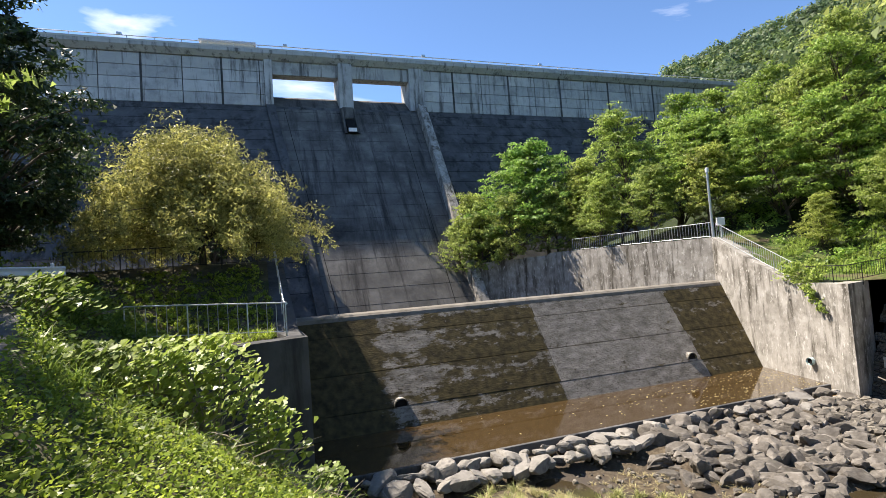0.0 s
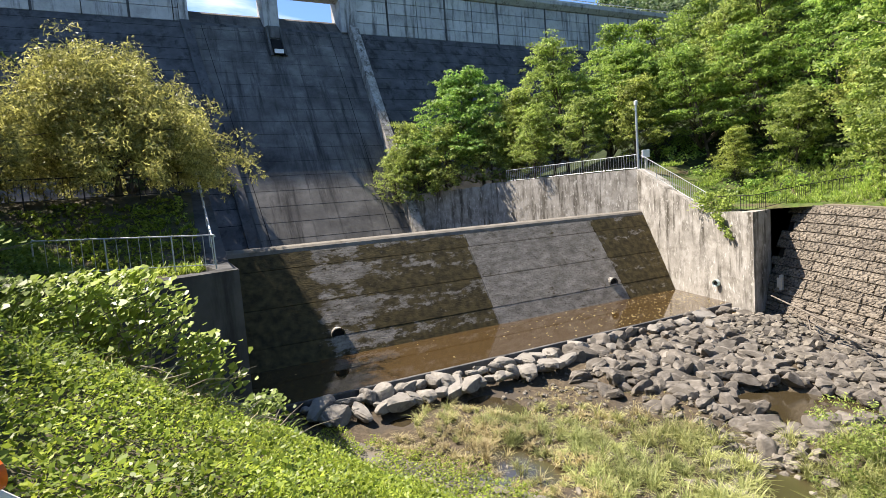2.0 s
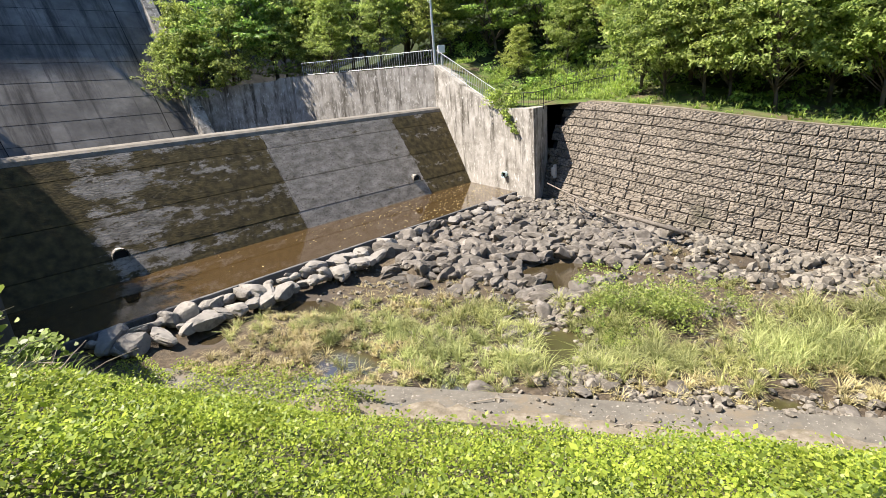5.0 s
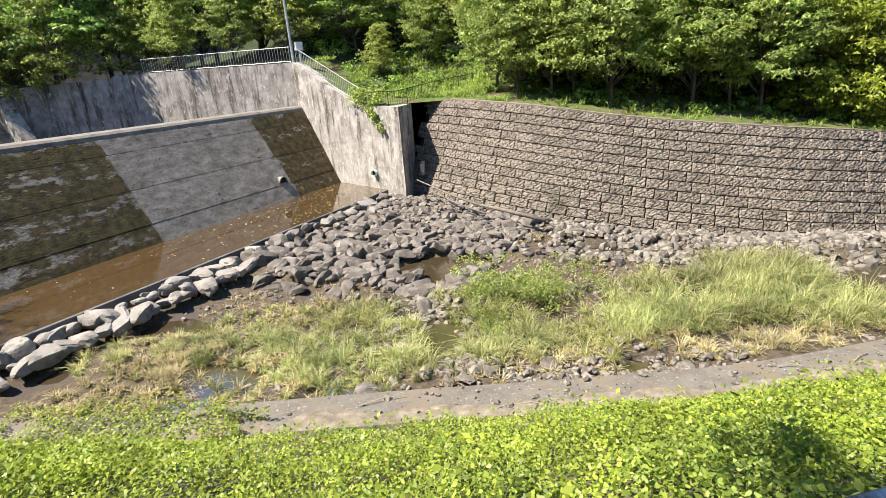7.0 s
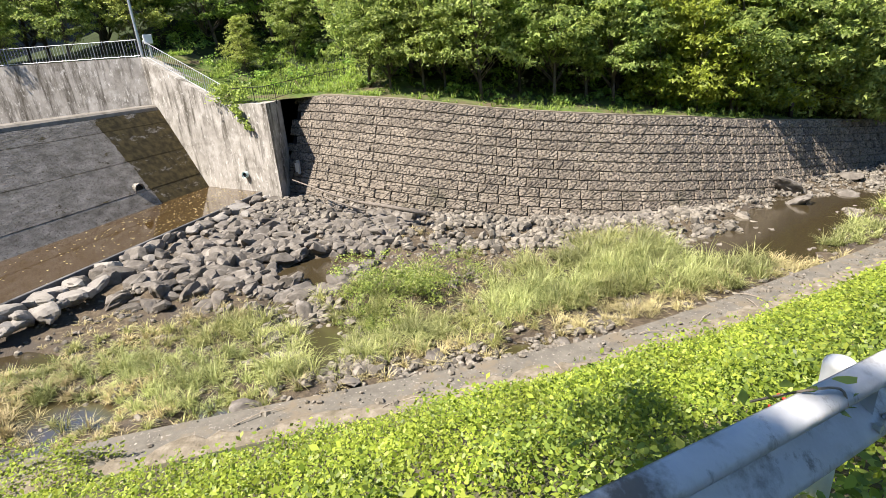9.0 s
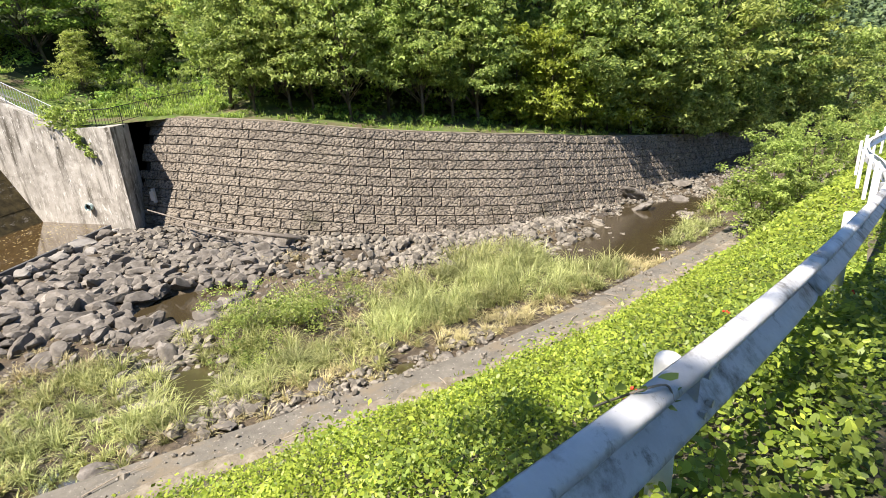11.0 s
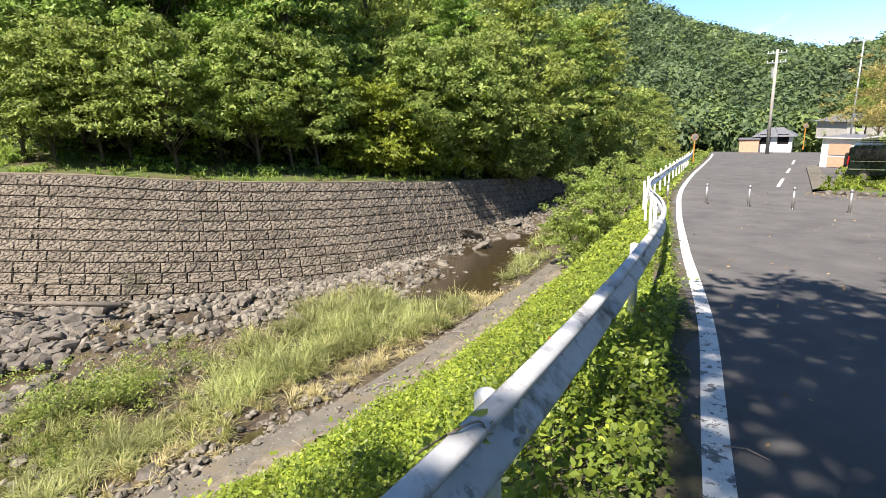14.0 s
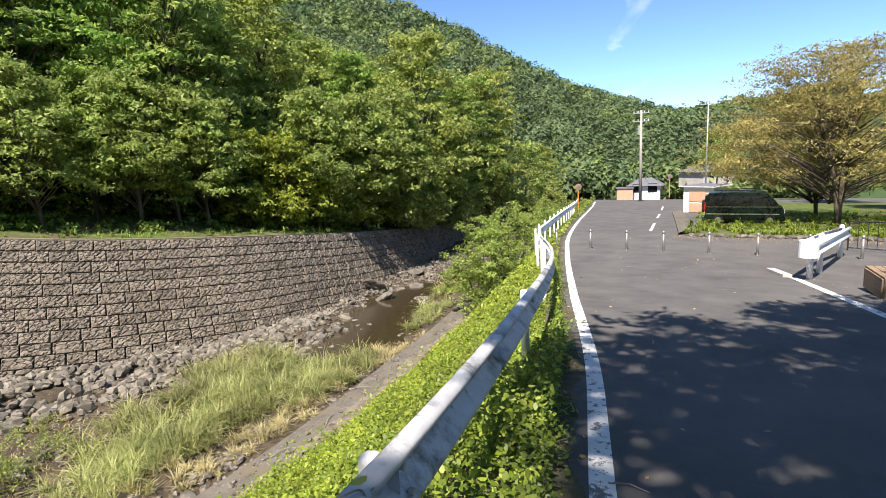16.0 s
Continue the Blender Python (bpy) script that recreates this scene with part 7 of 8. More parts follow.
def build_van():
    paint = material("dark_green_car_paint", [(0.005, 0.011, 0.008), (0.009, 0.016, 0.012)], 3, 0.25, 0.0, spec=0.35)
    glass = material("tinted_glass", [(0.01, 0.012, 0.012), (0.016, 0.018, 0.018)], 2, 0.05, 0.0, spec=0.45)
    rubber = material("tyre_rubber", [(0.012, 0.012, 0.012), (0.02, 0.02, 0.02)], 9, 0.8, 0.1)
    chrome = material("chrome_trim", [(0.6, 0.6, 0.6), (0.7, 0.7, 0.7)], 4, 0.2, 0.0, metal=0.9)
    heading = Vector((-0.59, -0.81, 0)).normalized()
    ctr = Vector((25.75, -18.9, road_z(31.6) + 0.06))
    ang = math.degrees(math.atan2(heading.y, heading.x))
    van = thing("van", "dark green one-box van with tinted windows parked beside the road", "van", pose(ctr.x, ctr.y + 0.17, ctr.z - 0.12, 0, 0, ang) @ Matrix.Diagonal((0.74, 0.84, 0.88, 1)))
    bm = bmesh.new()
    prof = [(-2.35, 0.35), (-2.38, 0.9), (-2.3, 1.75), (-2.15, 1.93), (0.9, 1.96), (1.25, 1.88), (2.0, 1.12), (2.33, 0.98), (2.36, 0.55), (2.3, 0.33)]
    add_prism(bm, [(x, -0.84, z) for x, z in prof], (0, 1.68, 0))
    bmesh.ops.recalc_face_normals(bm, faces=bm.faces)
    bmesh.ops.bevel(bm, geom=[e for e in bm.edges], offset=0.07, segments=3, affect="EDGES", profile=0.6)
    part("body", bm, paint, van, smooth=False)
    for y0 in (-0.85, 0.85):
        for x0, x1, x2, x3 in ((-2.12, -0.95, -0.95, -2.08), (-0.88, 0.32, 0.32, -0.88), (0.4, 1.72, 1.12, 0.4)):
            bm = bmesh.new()
            add_prism(bm, [(x0, y0 - 0.012, 1.16), (x1, y0 - 0.012, 1.16), (x2, y0 - 0.012, 1.74), (x3, y0 - 0.012, 1.74)], (0, 0.024, 0))
            part("side_window", bm, glass, van)
        bm = bmesh.new()
        add_box(bm, -2.3, 2.0, y0 - 0.014, y0 + 0.014, 1.09, 1.12)
        part("trim_strip", bm, chrome, van)
        bm = bmesh.new()
        add_box(bm, -2.3, 2.1, y0 - 0.016, y0 + 0.016, 0.66, 0.72)
        part("side_moulding", bm, chrome, van)
        bm = bmesh.new()
        add_box(bm, 1.35, 1.5, y0 - 0.16 if y0 < 0 else y0, y0 if y0 < 0 else y0 + 0.16, 1.18, 1.4, bevel=0.03)
        part("mirror", bm, rubber, van)
        for x in (-1.55, 1.55):
            bm = bmesh.new()
            add_tube(bm, [(x, y0 - 0.1, 0.33), (x, y0 + 0.1, 0.33)], 0.33, 22)
            wh = part("wheel", bm, rubber, van)
            bm = bmesh.new()
            add_tube(bm, [(x, y0 - 0.115, 0.33), (x, y0 + 0.115, 0.33)], 0.2, 16)
            part("rim", bm, chrome, wh)
        bm = bmesh.new()
        add_box(bm, 2.2, 2.4, y0 * 0.72 - 0.15, y0 * 0.72 + 0.15, 0.72, 0.92, bevel=0.03)
        part("headlight", bm, M_WHITE, van)
        bm = bmesh.new()
        add_box(bm, -2.42, -2.34, y0 * 0.88 - 0.06, y0 * 0.88 + 0.06, 0.9, 1.35)
        part("tail_light", bm, material("red_lens", [(0.3, 0.01, 0.01), (0.4, 0.02, 0.02)], 5, 0.3, 0), van)
    bm = bmesh.new()
    add_prism(bm, [(1.33, -0.7, 1.84), (1.98, -0.72, 1.18), (1.98, 0.72, 1.18), (1.33, 0.7, 1.84)], (0.05, 0, 0.04))
    part("windscreen", bm, glass, van)
    bm = bmesh.new()
    add_box(bm, -2.41, -2.33, -0.65, 0.65, 1.2, 1.75, bevel=0.02)
    part("rear_window", bm, glass, van)
    for x0, x1 in ((2.25, 2.42), (-2.46, -2.3)):
        bm = bmesh.new()
        add_box(bm, x0, x1, -0.82, 0.82, 0.3, 0.58, bevel=0.05)
        part("bumper", bm, paint, van)
    bm = bmesh.new()
    add_box(bm, -2.62, -2.42, -0.5, 0.3, 0.75, 1.45, bevel=0.06)
    part("spare_wheel_cover", bm, rubber, van)
    for y in (-0.6, 0.6):
        bm = bmesh.new()
        add_tube(bm, [(-1.9, y, 2.05), (0.7, y, 2.05)], 0.025, 6)
        part("roof_rail", bm, rubber, van)


def build_buildings():
    tan = material("tan_panel", [(0.52, 0.3, 0.2), (0.6, 0.38, 0.27)], 3, 0.8, 0.1)
    roof = material("grey_roof_tile", [(0.1, 0.105, 0.12), (0.17, 0.175, 0.19)], 5, 0.8, 0.3)
    z = -3.5
    t = thing("toilet_block", "small white public toilet with tan wall panels and grey roof", "building", pose(36.3, -23.35, z, 0, 0, -61) @ Matrix.Diagonal((0.9, 0.9, 0.86, 1)))
    bm = bmesh.new()
    add_box(bm, -1.1, 1.1, -1.2, 1.2, 0, 2.35)
    part("wall", bm, M_WHITE, t)
    for z0, z1 in ((0.25, 1.0), (1.15, 1.95)):
        for x in (-1.13, 1.13):
            bm = bmesh.new()
            add_box(bm, x - 0.02, x + 0.02, -0.7, 0.7, z0, z1)
            part("panel", bm, tan, t)
        for y in (-1.23, 1.23):
            bm = bmesh.new()
            add_box(bm, -0.75, 0.75, y - 0.02, y + 0.02, z0, z1)
            part("panel", bm, tan, t)
    bm = bmesh.new()
    add_prism(bm, [(-1.35, -1.45, 2.35), (1.35, -1.45, 2.35), (1.35, 1.45, 2.35), (-1.35, 1.45, 2.35)], (0, 0, 0.06))
    part("eave", bm, M_WHITE, t)
    bm = bmesh.new()
    vs = [bm.verts.new(p) for p in ((-1.3, -1.4, 2.415), (1.3, -1.4, 2.415), (1.3, 1.4, 2.415), (-1.3, 1.4, 2.415), (0, -0.2, 2.6), (0, 0.2, 2.6))]
    for f in ((0, 1, 4), (1, 2, 5, 4), (2, 3, 5), (3, 0, 4, 5), (0, 3, 2, 1)):
        bm.faces.new([vs[i] for i in f])
    part("roof", bm, roof, t)

    def house(name, label, x, y, z, w, l, h, rh, rot, wallmat):
        t = thing(name, label, "house", pose(x, y, z, 0, 0, rot), "distant houses")
        bm = bmesh.new()
        add_box(bm, -w / 2, w / 2, -l / 2, l / 2, -0.6, h)
        part("wall", bm, wallmat, t)
        bm = bmesh.new()
        e = 0.4
        vs = [bm.verts.new(p) for p in ((-w / 2 - e, -l / 2 - e, h), (w / 2 + e, -l / 2 - e, h), (w / 2 + e, l / 2 + e, h), (-w / 2 - e, l / 2 + e, h), (0, -l / 5, h + rh), (0, l / 5, h + rh))]
        for f in ((0, 1, 4), (1, 2, 5, 4), (2, 3, 5), (3, 0, 4, 5), (0, 3, 2, 1)):
            bm.faces.new([vs[i] for i in f])
        part("roof", bm, roof, t)
        for k in (-1, 1):
            bm = bmesh.new()
            add_box(bm, -w / 2 - 0.03, -w / 2 + 0.02, k * l / 4 - 0.5, k * l / 4 + 0.5, 0.8, 1.8)
            part("window", bm, M_BLACK, t)
        return t

    house("hut", "small white hut with a grey hipped roof beside the road", 59.4, -30.7, -4.45, 3.0, 3.2, 1.55, 0.85, -30, M_WHITE)
    house("house", "distant pale house with grey tiled roof among trees", 76, -49, -4.3, 5, 6, 1.7, 1.0, 10, M_COPING)
    shed = thing("brick_shed", "small reddish-brown shed beside the hut", "shed", pose(59.0, -28.0, -4.4, 0, 0, -30) @ Matrix.Diagonal((0.8, 0.8, 0.75, 1)))
    bm = bmesh.new()
    add_box(bm, -0.9, 0.9, -1.1, 1.1, -0.3, 1.7)
    part("wall", bm, tan, shed)
    bm = bmesh.new()
    add_box(bm, -1.05, 1.05, -1.25, 1.25, 1.7, 1.85)
    part("roof", bm, roof, shed)

    # utility poles
    wood = material("concrete_pole", [(0.3, 0.28, 0.25), (0.42, 0.4, 0.36)], 3, 0.9, 0.2, stretch=(1, 1, 0.2))
    for x, y, z0, h, arms in ((51.5, -26.05, -3.95, 9.1, 2), (51.0, -32.8, -4.0, 9.7, 1)):
        t = thing("utility_pole", "tall weathered concrete utility pole with crossarms", "utility pole", pose(x, y, z0), "utility poles")
        bm = bmesh.new()
        add_tube(bm, [(0, 0, -0.3), (0, 0, h)], [0.16 if arms > 1 else 0.08, 0.1 if arms > 1 else 0.05], 12)
        part("shaft", bm, wood if arms > 1 else M_GALV, t, smooth=True)
        for a in range(arms):
            bm = bmesh.new()
            add_box(bm, -0.75, 0.75, -0.035, 0.035, h - 0.33 - a * 0.8, h - 0.25 - a * 0.8, pose(0, 0, 0, 0, 0, 60))
            arm = part("crossarm", bm, M_GALV, t)
            for k in (-0.68, -0.3, 0.3, 0.68):
                bm = bmesh.new()
                q = pose(0, 0, 0, 0, 0, 60) @ Vector((k, 0, h - 0.25 - a * 0.8))
                add_tube(bm, [q, q + Vector((0, 0, 0.16))], 0.035, 8)
                part("insulator", bm, M_WHITE, arm)
        if arms > 1:
            bm = bmesh.new()
            add_tube(bm, [(0.3, 0, h - 2.4), (0.3, 0, h - 1.5)], 0.2, 12)
            part("transformer", bm, M_GALV, t)
    wires = thing("power_lines", "thin dark power lines between the utility poles", "cables")
    for k in (-0.9, 0.0, 0.9):
        bm = bmesh.new()
        a, b = Vector((51.5 + k * 0.5, -26.05 + k * 0.8, 4.95)), Vector((120 + k, -50 + k, 6.0))
        add_tube(bm, [a.lerp(b, f) - Vector((0, 0, 5 * f * (1 - f))) for f in (0, 0.2, 0.4, 0.6, 0.8, 1)], 0.02, 4)
        part("wire", bm, M_DARK_METAL, wires)
    # traffic mirrors on orange posts
    orange = material("orange_paint", [(0.62, 0.24, 0.05), (0.72, 0.3, 0.07)], 5, 0.5, 0.05)
    for x, y, z0, h, r in ((42.7, -16.2, road_z(44) - 0.2, 2.15, 0.27), (57, -27.8 - 4.5, -4.2, 2.3, 0.24)):
        t = thing("traffic_mirror", "round orange traffic mirror on an orange post", "mirror", pose(x, y, z0))
        bm = bmesh.new()
        add_tube(bm, [(0, 0, -0.1), (0, 0, h)], 0.045, 8)
        part("post", bm, orange, t)
        bm = bmesh.new()
        add_tube(bm, [(-0.05, 0, h), (-0.02, 0, h), (0.05, 0, h)], [r, r, r * 0.5], 20)
        part("mirror_back", bm, orange, t)
        bm = bmesh.new()
        add_tube(bm, [(-0.075, 0, h), (-0.052, 0, h)], [r * 0.4, r * 0.9], 20)
        part("mirror_face", bm, M_STEEL, t)


def build_right_side():
    rng = np.random.default_rng(91)
    # short guardrail with a drum end
    g = thing("short_guardrail", "short white guardrail with a rounded drum end", "guardrail")
    a, b = Vector((11.15, -9.85, road_z(14.7) + 0.72)), Vector((14.6, -14.0, road_z(20) + 0.74))
    w = (b - a).normalized()
    o = Vector((w.y, -w.x, 0)).normalized()
    o = -o if o.x > 0 else o
    part("beam", beam_between([a, a.lerp(b, 0.5), b], [o, o, o]), M_WHITE, g, smooth=True)
    part("beam", beam_between([b - o * 0.0, a.lerp(b, 0.5) - o * 0.22, a - o * 0.22], [-o, -o, -o]), M_WHITE, g, smooth=True)
    bm = bmesh.new()
    add_tube(bm, [a - o * 0.1 + Vector((0, 0, -0.19)), a - o * 0.1 + Vector((0, 0, 0.19))], 0.2, 20)
    part("drum_end", bm, M_WHITE, g)
    for f in (0.06, 0.3, 0.92):
        q = a.lerp(b, f) - o * 0.1
        bm = bmesh.new()
        round_post(bm, q + Vector((0, 0, -0.72)), 0.065, 0.92)
        part("post", bm, M_WHITE, g, smooth=True)
    # kerb nose and white line
    kerb = thing("kerb", "low concrete kerb nose with dark worn side", "kerb", None, kind="structure")
    bm = bmesh.new()
    k0, k1 = Vector((11.75, -9.75, 0)), Vector((12.9, -10.2, 0))
    for p in (k0, k1):
        p.z = road_z(at_river(p.x, p.y)[0])
    u = (k1 - k0).normalized()
    v = Vector((-u.y, u.x, 0)) * 0.1
    add_prism(bm, [k0 - v - Vector((0, 0, 0.1)), k1 - v - Vector((0, 0, 0.1)), k1 + v - Vector((0, 0, 0.1)), k0 + v - Vector((0, 0, 0.1))], (0, 0, 0.17))
    part("kerbstone", bm, M_COPING, kerb)
    bm = bmesh.new()
    rows = []
    for i in range(31):
        f = i / 30
        x, y = 11.7 + (-2.0 - 11.7) * f, -9.85 + (-3.4 + 9.85) * f
        s = at_river(x, y)[0]
        rows.append([(x - 0.04, y - 0.075, road_z(s) + 0.006), (x + 0.04, y + 0.075, road_z(s) + 0.006)])
    add_sheet(bm, rows)
    tagged(finish("side_line", bm, M_LINE), "white painted line leading to the kerb nose", "road marking", kind="structure")
    for i in range(3):
        bm = bmesh.new()
        p0, p1 = Vector((22.5, -11.9, 0)), Vector((44.3, -24.6, 0))
        a, b = p0.lerp(p1, 0.05 + i * 0.36), p0.lerp(p1, 0.05 + i * 0.36 + 0.17)
        w = (b - a).normalized()
        n = Vector((-w.y, w.x, 0)) * 0.065
        pts = [a - n, b - n, b + n, a + n]
        for p in pts:
            p.z = road_z(at_river(p.x, p.y)[0]) + 0.006
        bm.faces.new([bm.verts.new(p) for p in pts])
        tagged(finish("dash_line", bm, M_LINE), "white dashed lane marking", "road marking", kind="structure")
    bm = bmesh.new()
    rows = []
    for i in range(12):
        f = i / 11
        p = Vector((21.5, -12.9, 0)).lerp(Vector((36, -20.9, 0)), f)
        z = road_z(at_river(p.x, p.y)[0])
        rows.append([(p.x, p.y + 0.2, z - 0.05), (p.x, p.y + 0.2, z + 0.12), (p.x + 0.6, p.y - 0.8, z + 0.12), (p.x + 0.6, p.y - 0.8, z - 0.1)])
    add_sheet(bm, rows)
    tagged(finish("pavement", bm, M_LEDGE), "narrow pale concrete pavement strip beside the road", "pavement", kind="structure")
    # planted strip with rough edging stones
    strip = thing("planting_bed", "low planted strip edged with dark rough stones", "planting bed", None, kind="structure")
    rows = []
    bm = bmesh.new()
    e0, e1 = Vector((20.9, -12.9, 0)), Vector((17.0, -18.5, 0))
    inn = Vector((0.82, -0.57, 0))
    for i in range(28):
        p = e0.lerp(e1, i / 14)
        row = []
        for d, h in ((0.0, -0.1), (0.05, 0.08), (0.6, 0.14), (2.0, 0.14), (3.0, 0.05), (14, 0.1), (26, 0.1), (45, 0.3)):
            q = p + inn * d
            row.append((q.x, q.y, road_z(at_river(q.x, q.y)[0]) + h))
        rows.append(row)
    add_sheet(bm, rows)
    part("soil", bm, M_TURF, strip)
    me = [rock_mesh(100 + i, 0.6, M_ROCK, 2) for i in range(3)]
    for i in range(26):
        p = e0.lerp(e1, (i + rng.uniform(0, 0.5)) / 26)
        share("edging_stone", me[i % 3], strip, pose(p.x, p.y, road_z(at_river(p.x, p.y)[0]) + 0.04, 0, 0, rng.uniform(0, 360)) @ Matrix.Diagonal((0.42, 0.3, 0.36, 1)))
    pl, hs = [], []
    for i in range(800):
        q = e0.lerp(e1, rng.uniform(-0.05, 1.7)) + inn * (0.2 + rng.uniform(0, 1) ** 1.5 * 16)
        pl.append((q.x, q.y, road_z(at_river(q.x, q.y)[0]) + 0.15))
        hs.append(rng.uniform(0.12, 0.34))
    ob = new("verge_grass", quads_mesh("verge_grass", blade_tufts(pl, hs, [14] * len(pl), 0.024, 0.9), 4, L_WEED))
    tagged(ob, "yellow-green grass growing on the planted strip", "grass", kind="stuff")
    # fallen leaves on the asphalt
    pts = []
    for i in range(1500):
        q = e0.lerp(e1, rng.uniform(-0.1, 1.3)) - inn * (abs(rng.normal()) * 0.9 - 0.3)
        pts.append((q.x, q.y, road_z(at_river(q.x, q.y)[0]) + 0.012))
    for i in range(300):
        s, c = rng.uniform(0, 26), rng.uniform(-10, 0)
        c += line_c(s)
        w = world_rc(s, c, road_z(s) + 0.012)
        pts.append(tuple(w))
    for i in range(110):
        s = rng.uniform(-1, 18)
        w = world_rc(s, line_c(s) + rng.uniform(0.1, 0.45), road_z(s) + 0.02)
        pts.append(tuple(w))
    p = np.array(pts)
    ob = new("fallen_leaves", quads_mesh("fallen_leaves", leaf_faces(p, rng.normal(size=p.shape) * 0.3 + np.array([0, 0, 1.0]), 0.05, 0.6), 4, leaf_material("fallen_leaf", (0.2, 0.11, 0.04), (0.5, 0.36, 0.17), 0.1, 0)))
    tagged(ob, "dry brown and yellow leaves scattered on the asphalt", "leaves", kind="stuff")
    for i in range(7):
        s = rng.uniform(0.5, 7)
        w = world_rc(s, line_c(s) + rng.uniform(-0.1, 0.35), road_z(s) + 0.015)
        az, ln = rng.uniform(0, 6.28), rng.uniform(0.15, 0.4)
        st = thing("twig", "thin dry twig lying beside the white line", "twig", None, "verge twigs")
        bm = bmesh.new()
        v = Vector((math.cos(az), math.sin(az), 0)) * ln
        add_tube(bm, [w, w + v * 0.5 + Vector((-v.y, v.x, 0.02)) * 0.15, w + v], [0.006, 0.005, 0.003], 5)
        part("shaft", bm, M_TWIG, st)
    # cherry tree in autumn leaf, two more behind
    ch = tree_meshes(7.6, 6.6, 0.11, 0.3, L_RUST, 0.115, 320, 95, 93, 0.85, flat=0.36, stems=2, top=0.42)
    plant_tree(ch, "cherry_tree", "spreading tree with thin yellow-brown autumn leaves", 22.4, -21.0, road_z(30) + 0.0, 1.05, 40, "roadside trees", squash=1.05)
    plant_tree(ch, "cherry_tree", "spreading tree with thin yellow-brown autumn leaves", 27.5, -24.4, road_z(36) + 0.05, 0.85, 170, "roadside trees")
    for x, y, sc in ((31, -33, 0.8), (24, -31, 0.8), (38, -36, 0.9), (46, -40, 0.9), (60, -40, 0.9), (53, -36.5, 0.7)):
        plant_tree(FAR_KINDS[int(rng.integers(0, 3))], "park_tree", "green roadside tree behind the parked van", x, y, road_z(40) - 0.2, sc, rng.uniform(0, 360), "park trees")
    # dark fence behind the short guardrail
    picket_fence("park_fence", "dark brown steel fence beside the park", [Vector((15.6, -15.0, road_z(21.5))), Vector((11.0, -17.6, road_z(19)))], 0.95, M_DARK_METAL, step=0.25)
    # brown wooden bench box
    bx = thing("wooden_box", "weathered brown wooden box on the asphalt", "box", pose(9.2, -9.75, road_z(13) + 0.0, 0, 0, -30))
    plank = material("brown_wood", [(0.2, 0.14, 0.09), (0.32, 0.23, 0.15)], 3, 0.85, 0.3, stretch=(1, 8, 8))
    for k in range(4):
        bm = bmesh.new()
        add_box(bm, -0.55, 0.55, -0.25 + k * 0.13, -0.13 + k * 0.13, 0.4, 0.44, bevel=0.006)
        part("top_plank", bm, plank, bx)
    for x in (-0.52, 0.52):
        bm = bmesh.new()
        add_box(bm, x - 0.03, x + 0.03, -0.24, 0.26, 0.0, 0.4, bevel=0.006)
        part("end_board", bm, plank, bx)
    for y in (-0.25, 0.27):
        bm = bmesh.new()
        add_box(bm, -0.5, 0.5, y - 0.015, y + 0.015, 0.02, 0.4)
        part("side_board", bm, plank, bx)


def build_river_bushes():
    rng = np.random.default_rng(95)
    for i, (x, y, z, w, h) in enumerate(((23.0, -2.6, -6.4, 1.7, 3.6), (25.0, -3.6, -6.5, 2.0, 4.8), (27.6, -5.2, -6.6, 2.2, 5.2), (30.5, -6.6, -6.8, 2.2, 5.2), (33.5, -8.6, -7, 2.3, 5.0), (37, -10.5, -7, 2.4, 4.8), (41, -12.5, -7, 2.6, 4.8), (46, -15, -7, 2.8, 5))):
        cs, cr = [], []
        for k in range(34):
            a, r = rng.uniform(0, 6.28), rng.uniform(0, 1) ** 0.5
            cs.append(np.array((math.cos(a) * w * r, math.sin(a) * w * r, h * (0.1 + 0.85 * rng.uniform() * (1 - 0.35 * r * r)))))
            cr.append(rng.uniform(0.35, 0.65))
        p, nn = crown_points(cs, cr, 330, 0.75)
        t = thing("river_bush", "tall light green bush overhanging the stream", "bush", pose(x + 2.85, y - 2.0, z + 0.5), "river bushes")
        share("foliage", quads_mesh("foliage", leaf_faces(p, nn, 0.15, 0.55, 3), 3, L_BROAD), t, Matrix.Identity(4))
        limbs = [([Vector((0, 0, -0.2)), Vector(cs[k]) * 0.5, Vector(cs[k])], [0.05, 0.035, 0.01]) for k in range(0, 30, 4)]
        share("stalk", limb_mesh("stalk", limbs, M_BARK), t, Matrix.Identity(4))


def build_stream_end():
    rng = np.random.default_rng(96)
    for i in range(10):
        k = i // 2 * 1.9
        x = 50 + k * 5.2 + rng.normal() * 1.2
        y = -3.5 - k * 2.4 + (i % 2) * 5 + rng.normal() * 1.2
        plant_tree(FAR_KINDS[int(rng.choice([1, 4, 0, 5]))], "stream_tree", "dense green tree overhanging the stream", x, y, terrace_z(x, y) - 0.8, rng.uniform(0.75, 1.05), rng.uniform(0, 360), "stream trees")
    for x, y, k, sc in ((46, -2.2, 6, 1.3), (53, -5.8, 6, 1.4), (60, -9.5, 6, 1.5), (64, -14, 1, 1.1), (70, -19, 6, 1.6), (76, -24, 4, 0.8)):
        plant_tree(FAR_KINDS[k], "stream_tree", "dense green tree overhanging the stream", x, y, terrace_z(x, y) - 0.6, sc, x * 7.0, "stream trees")


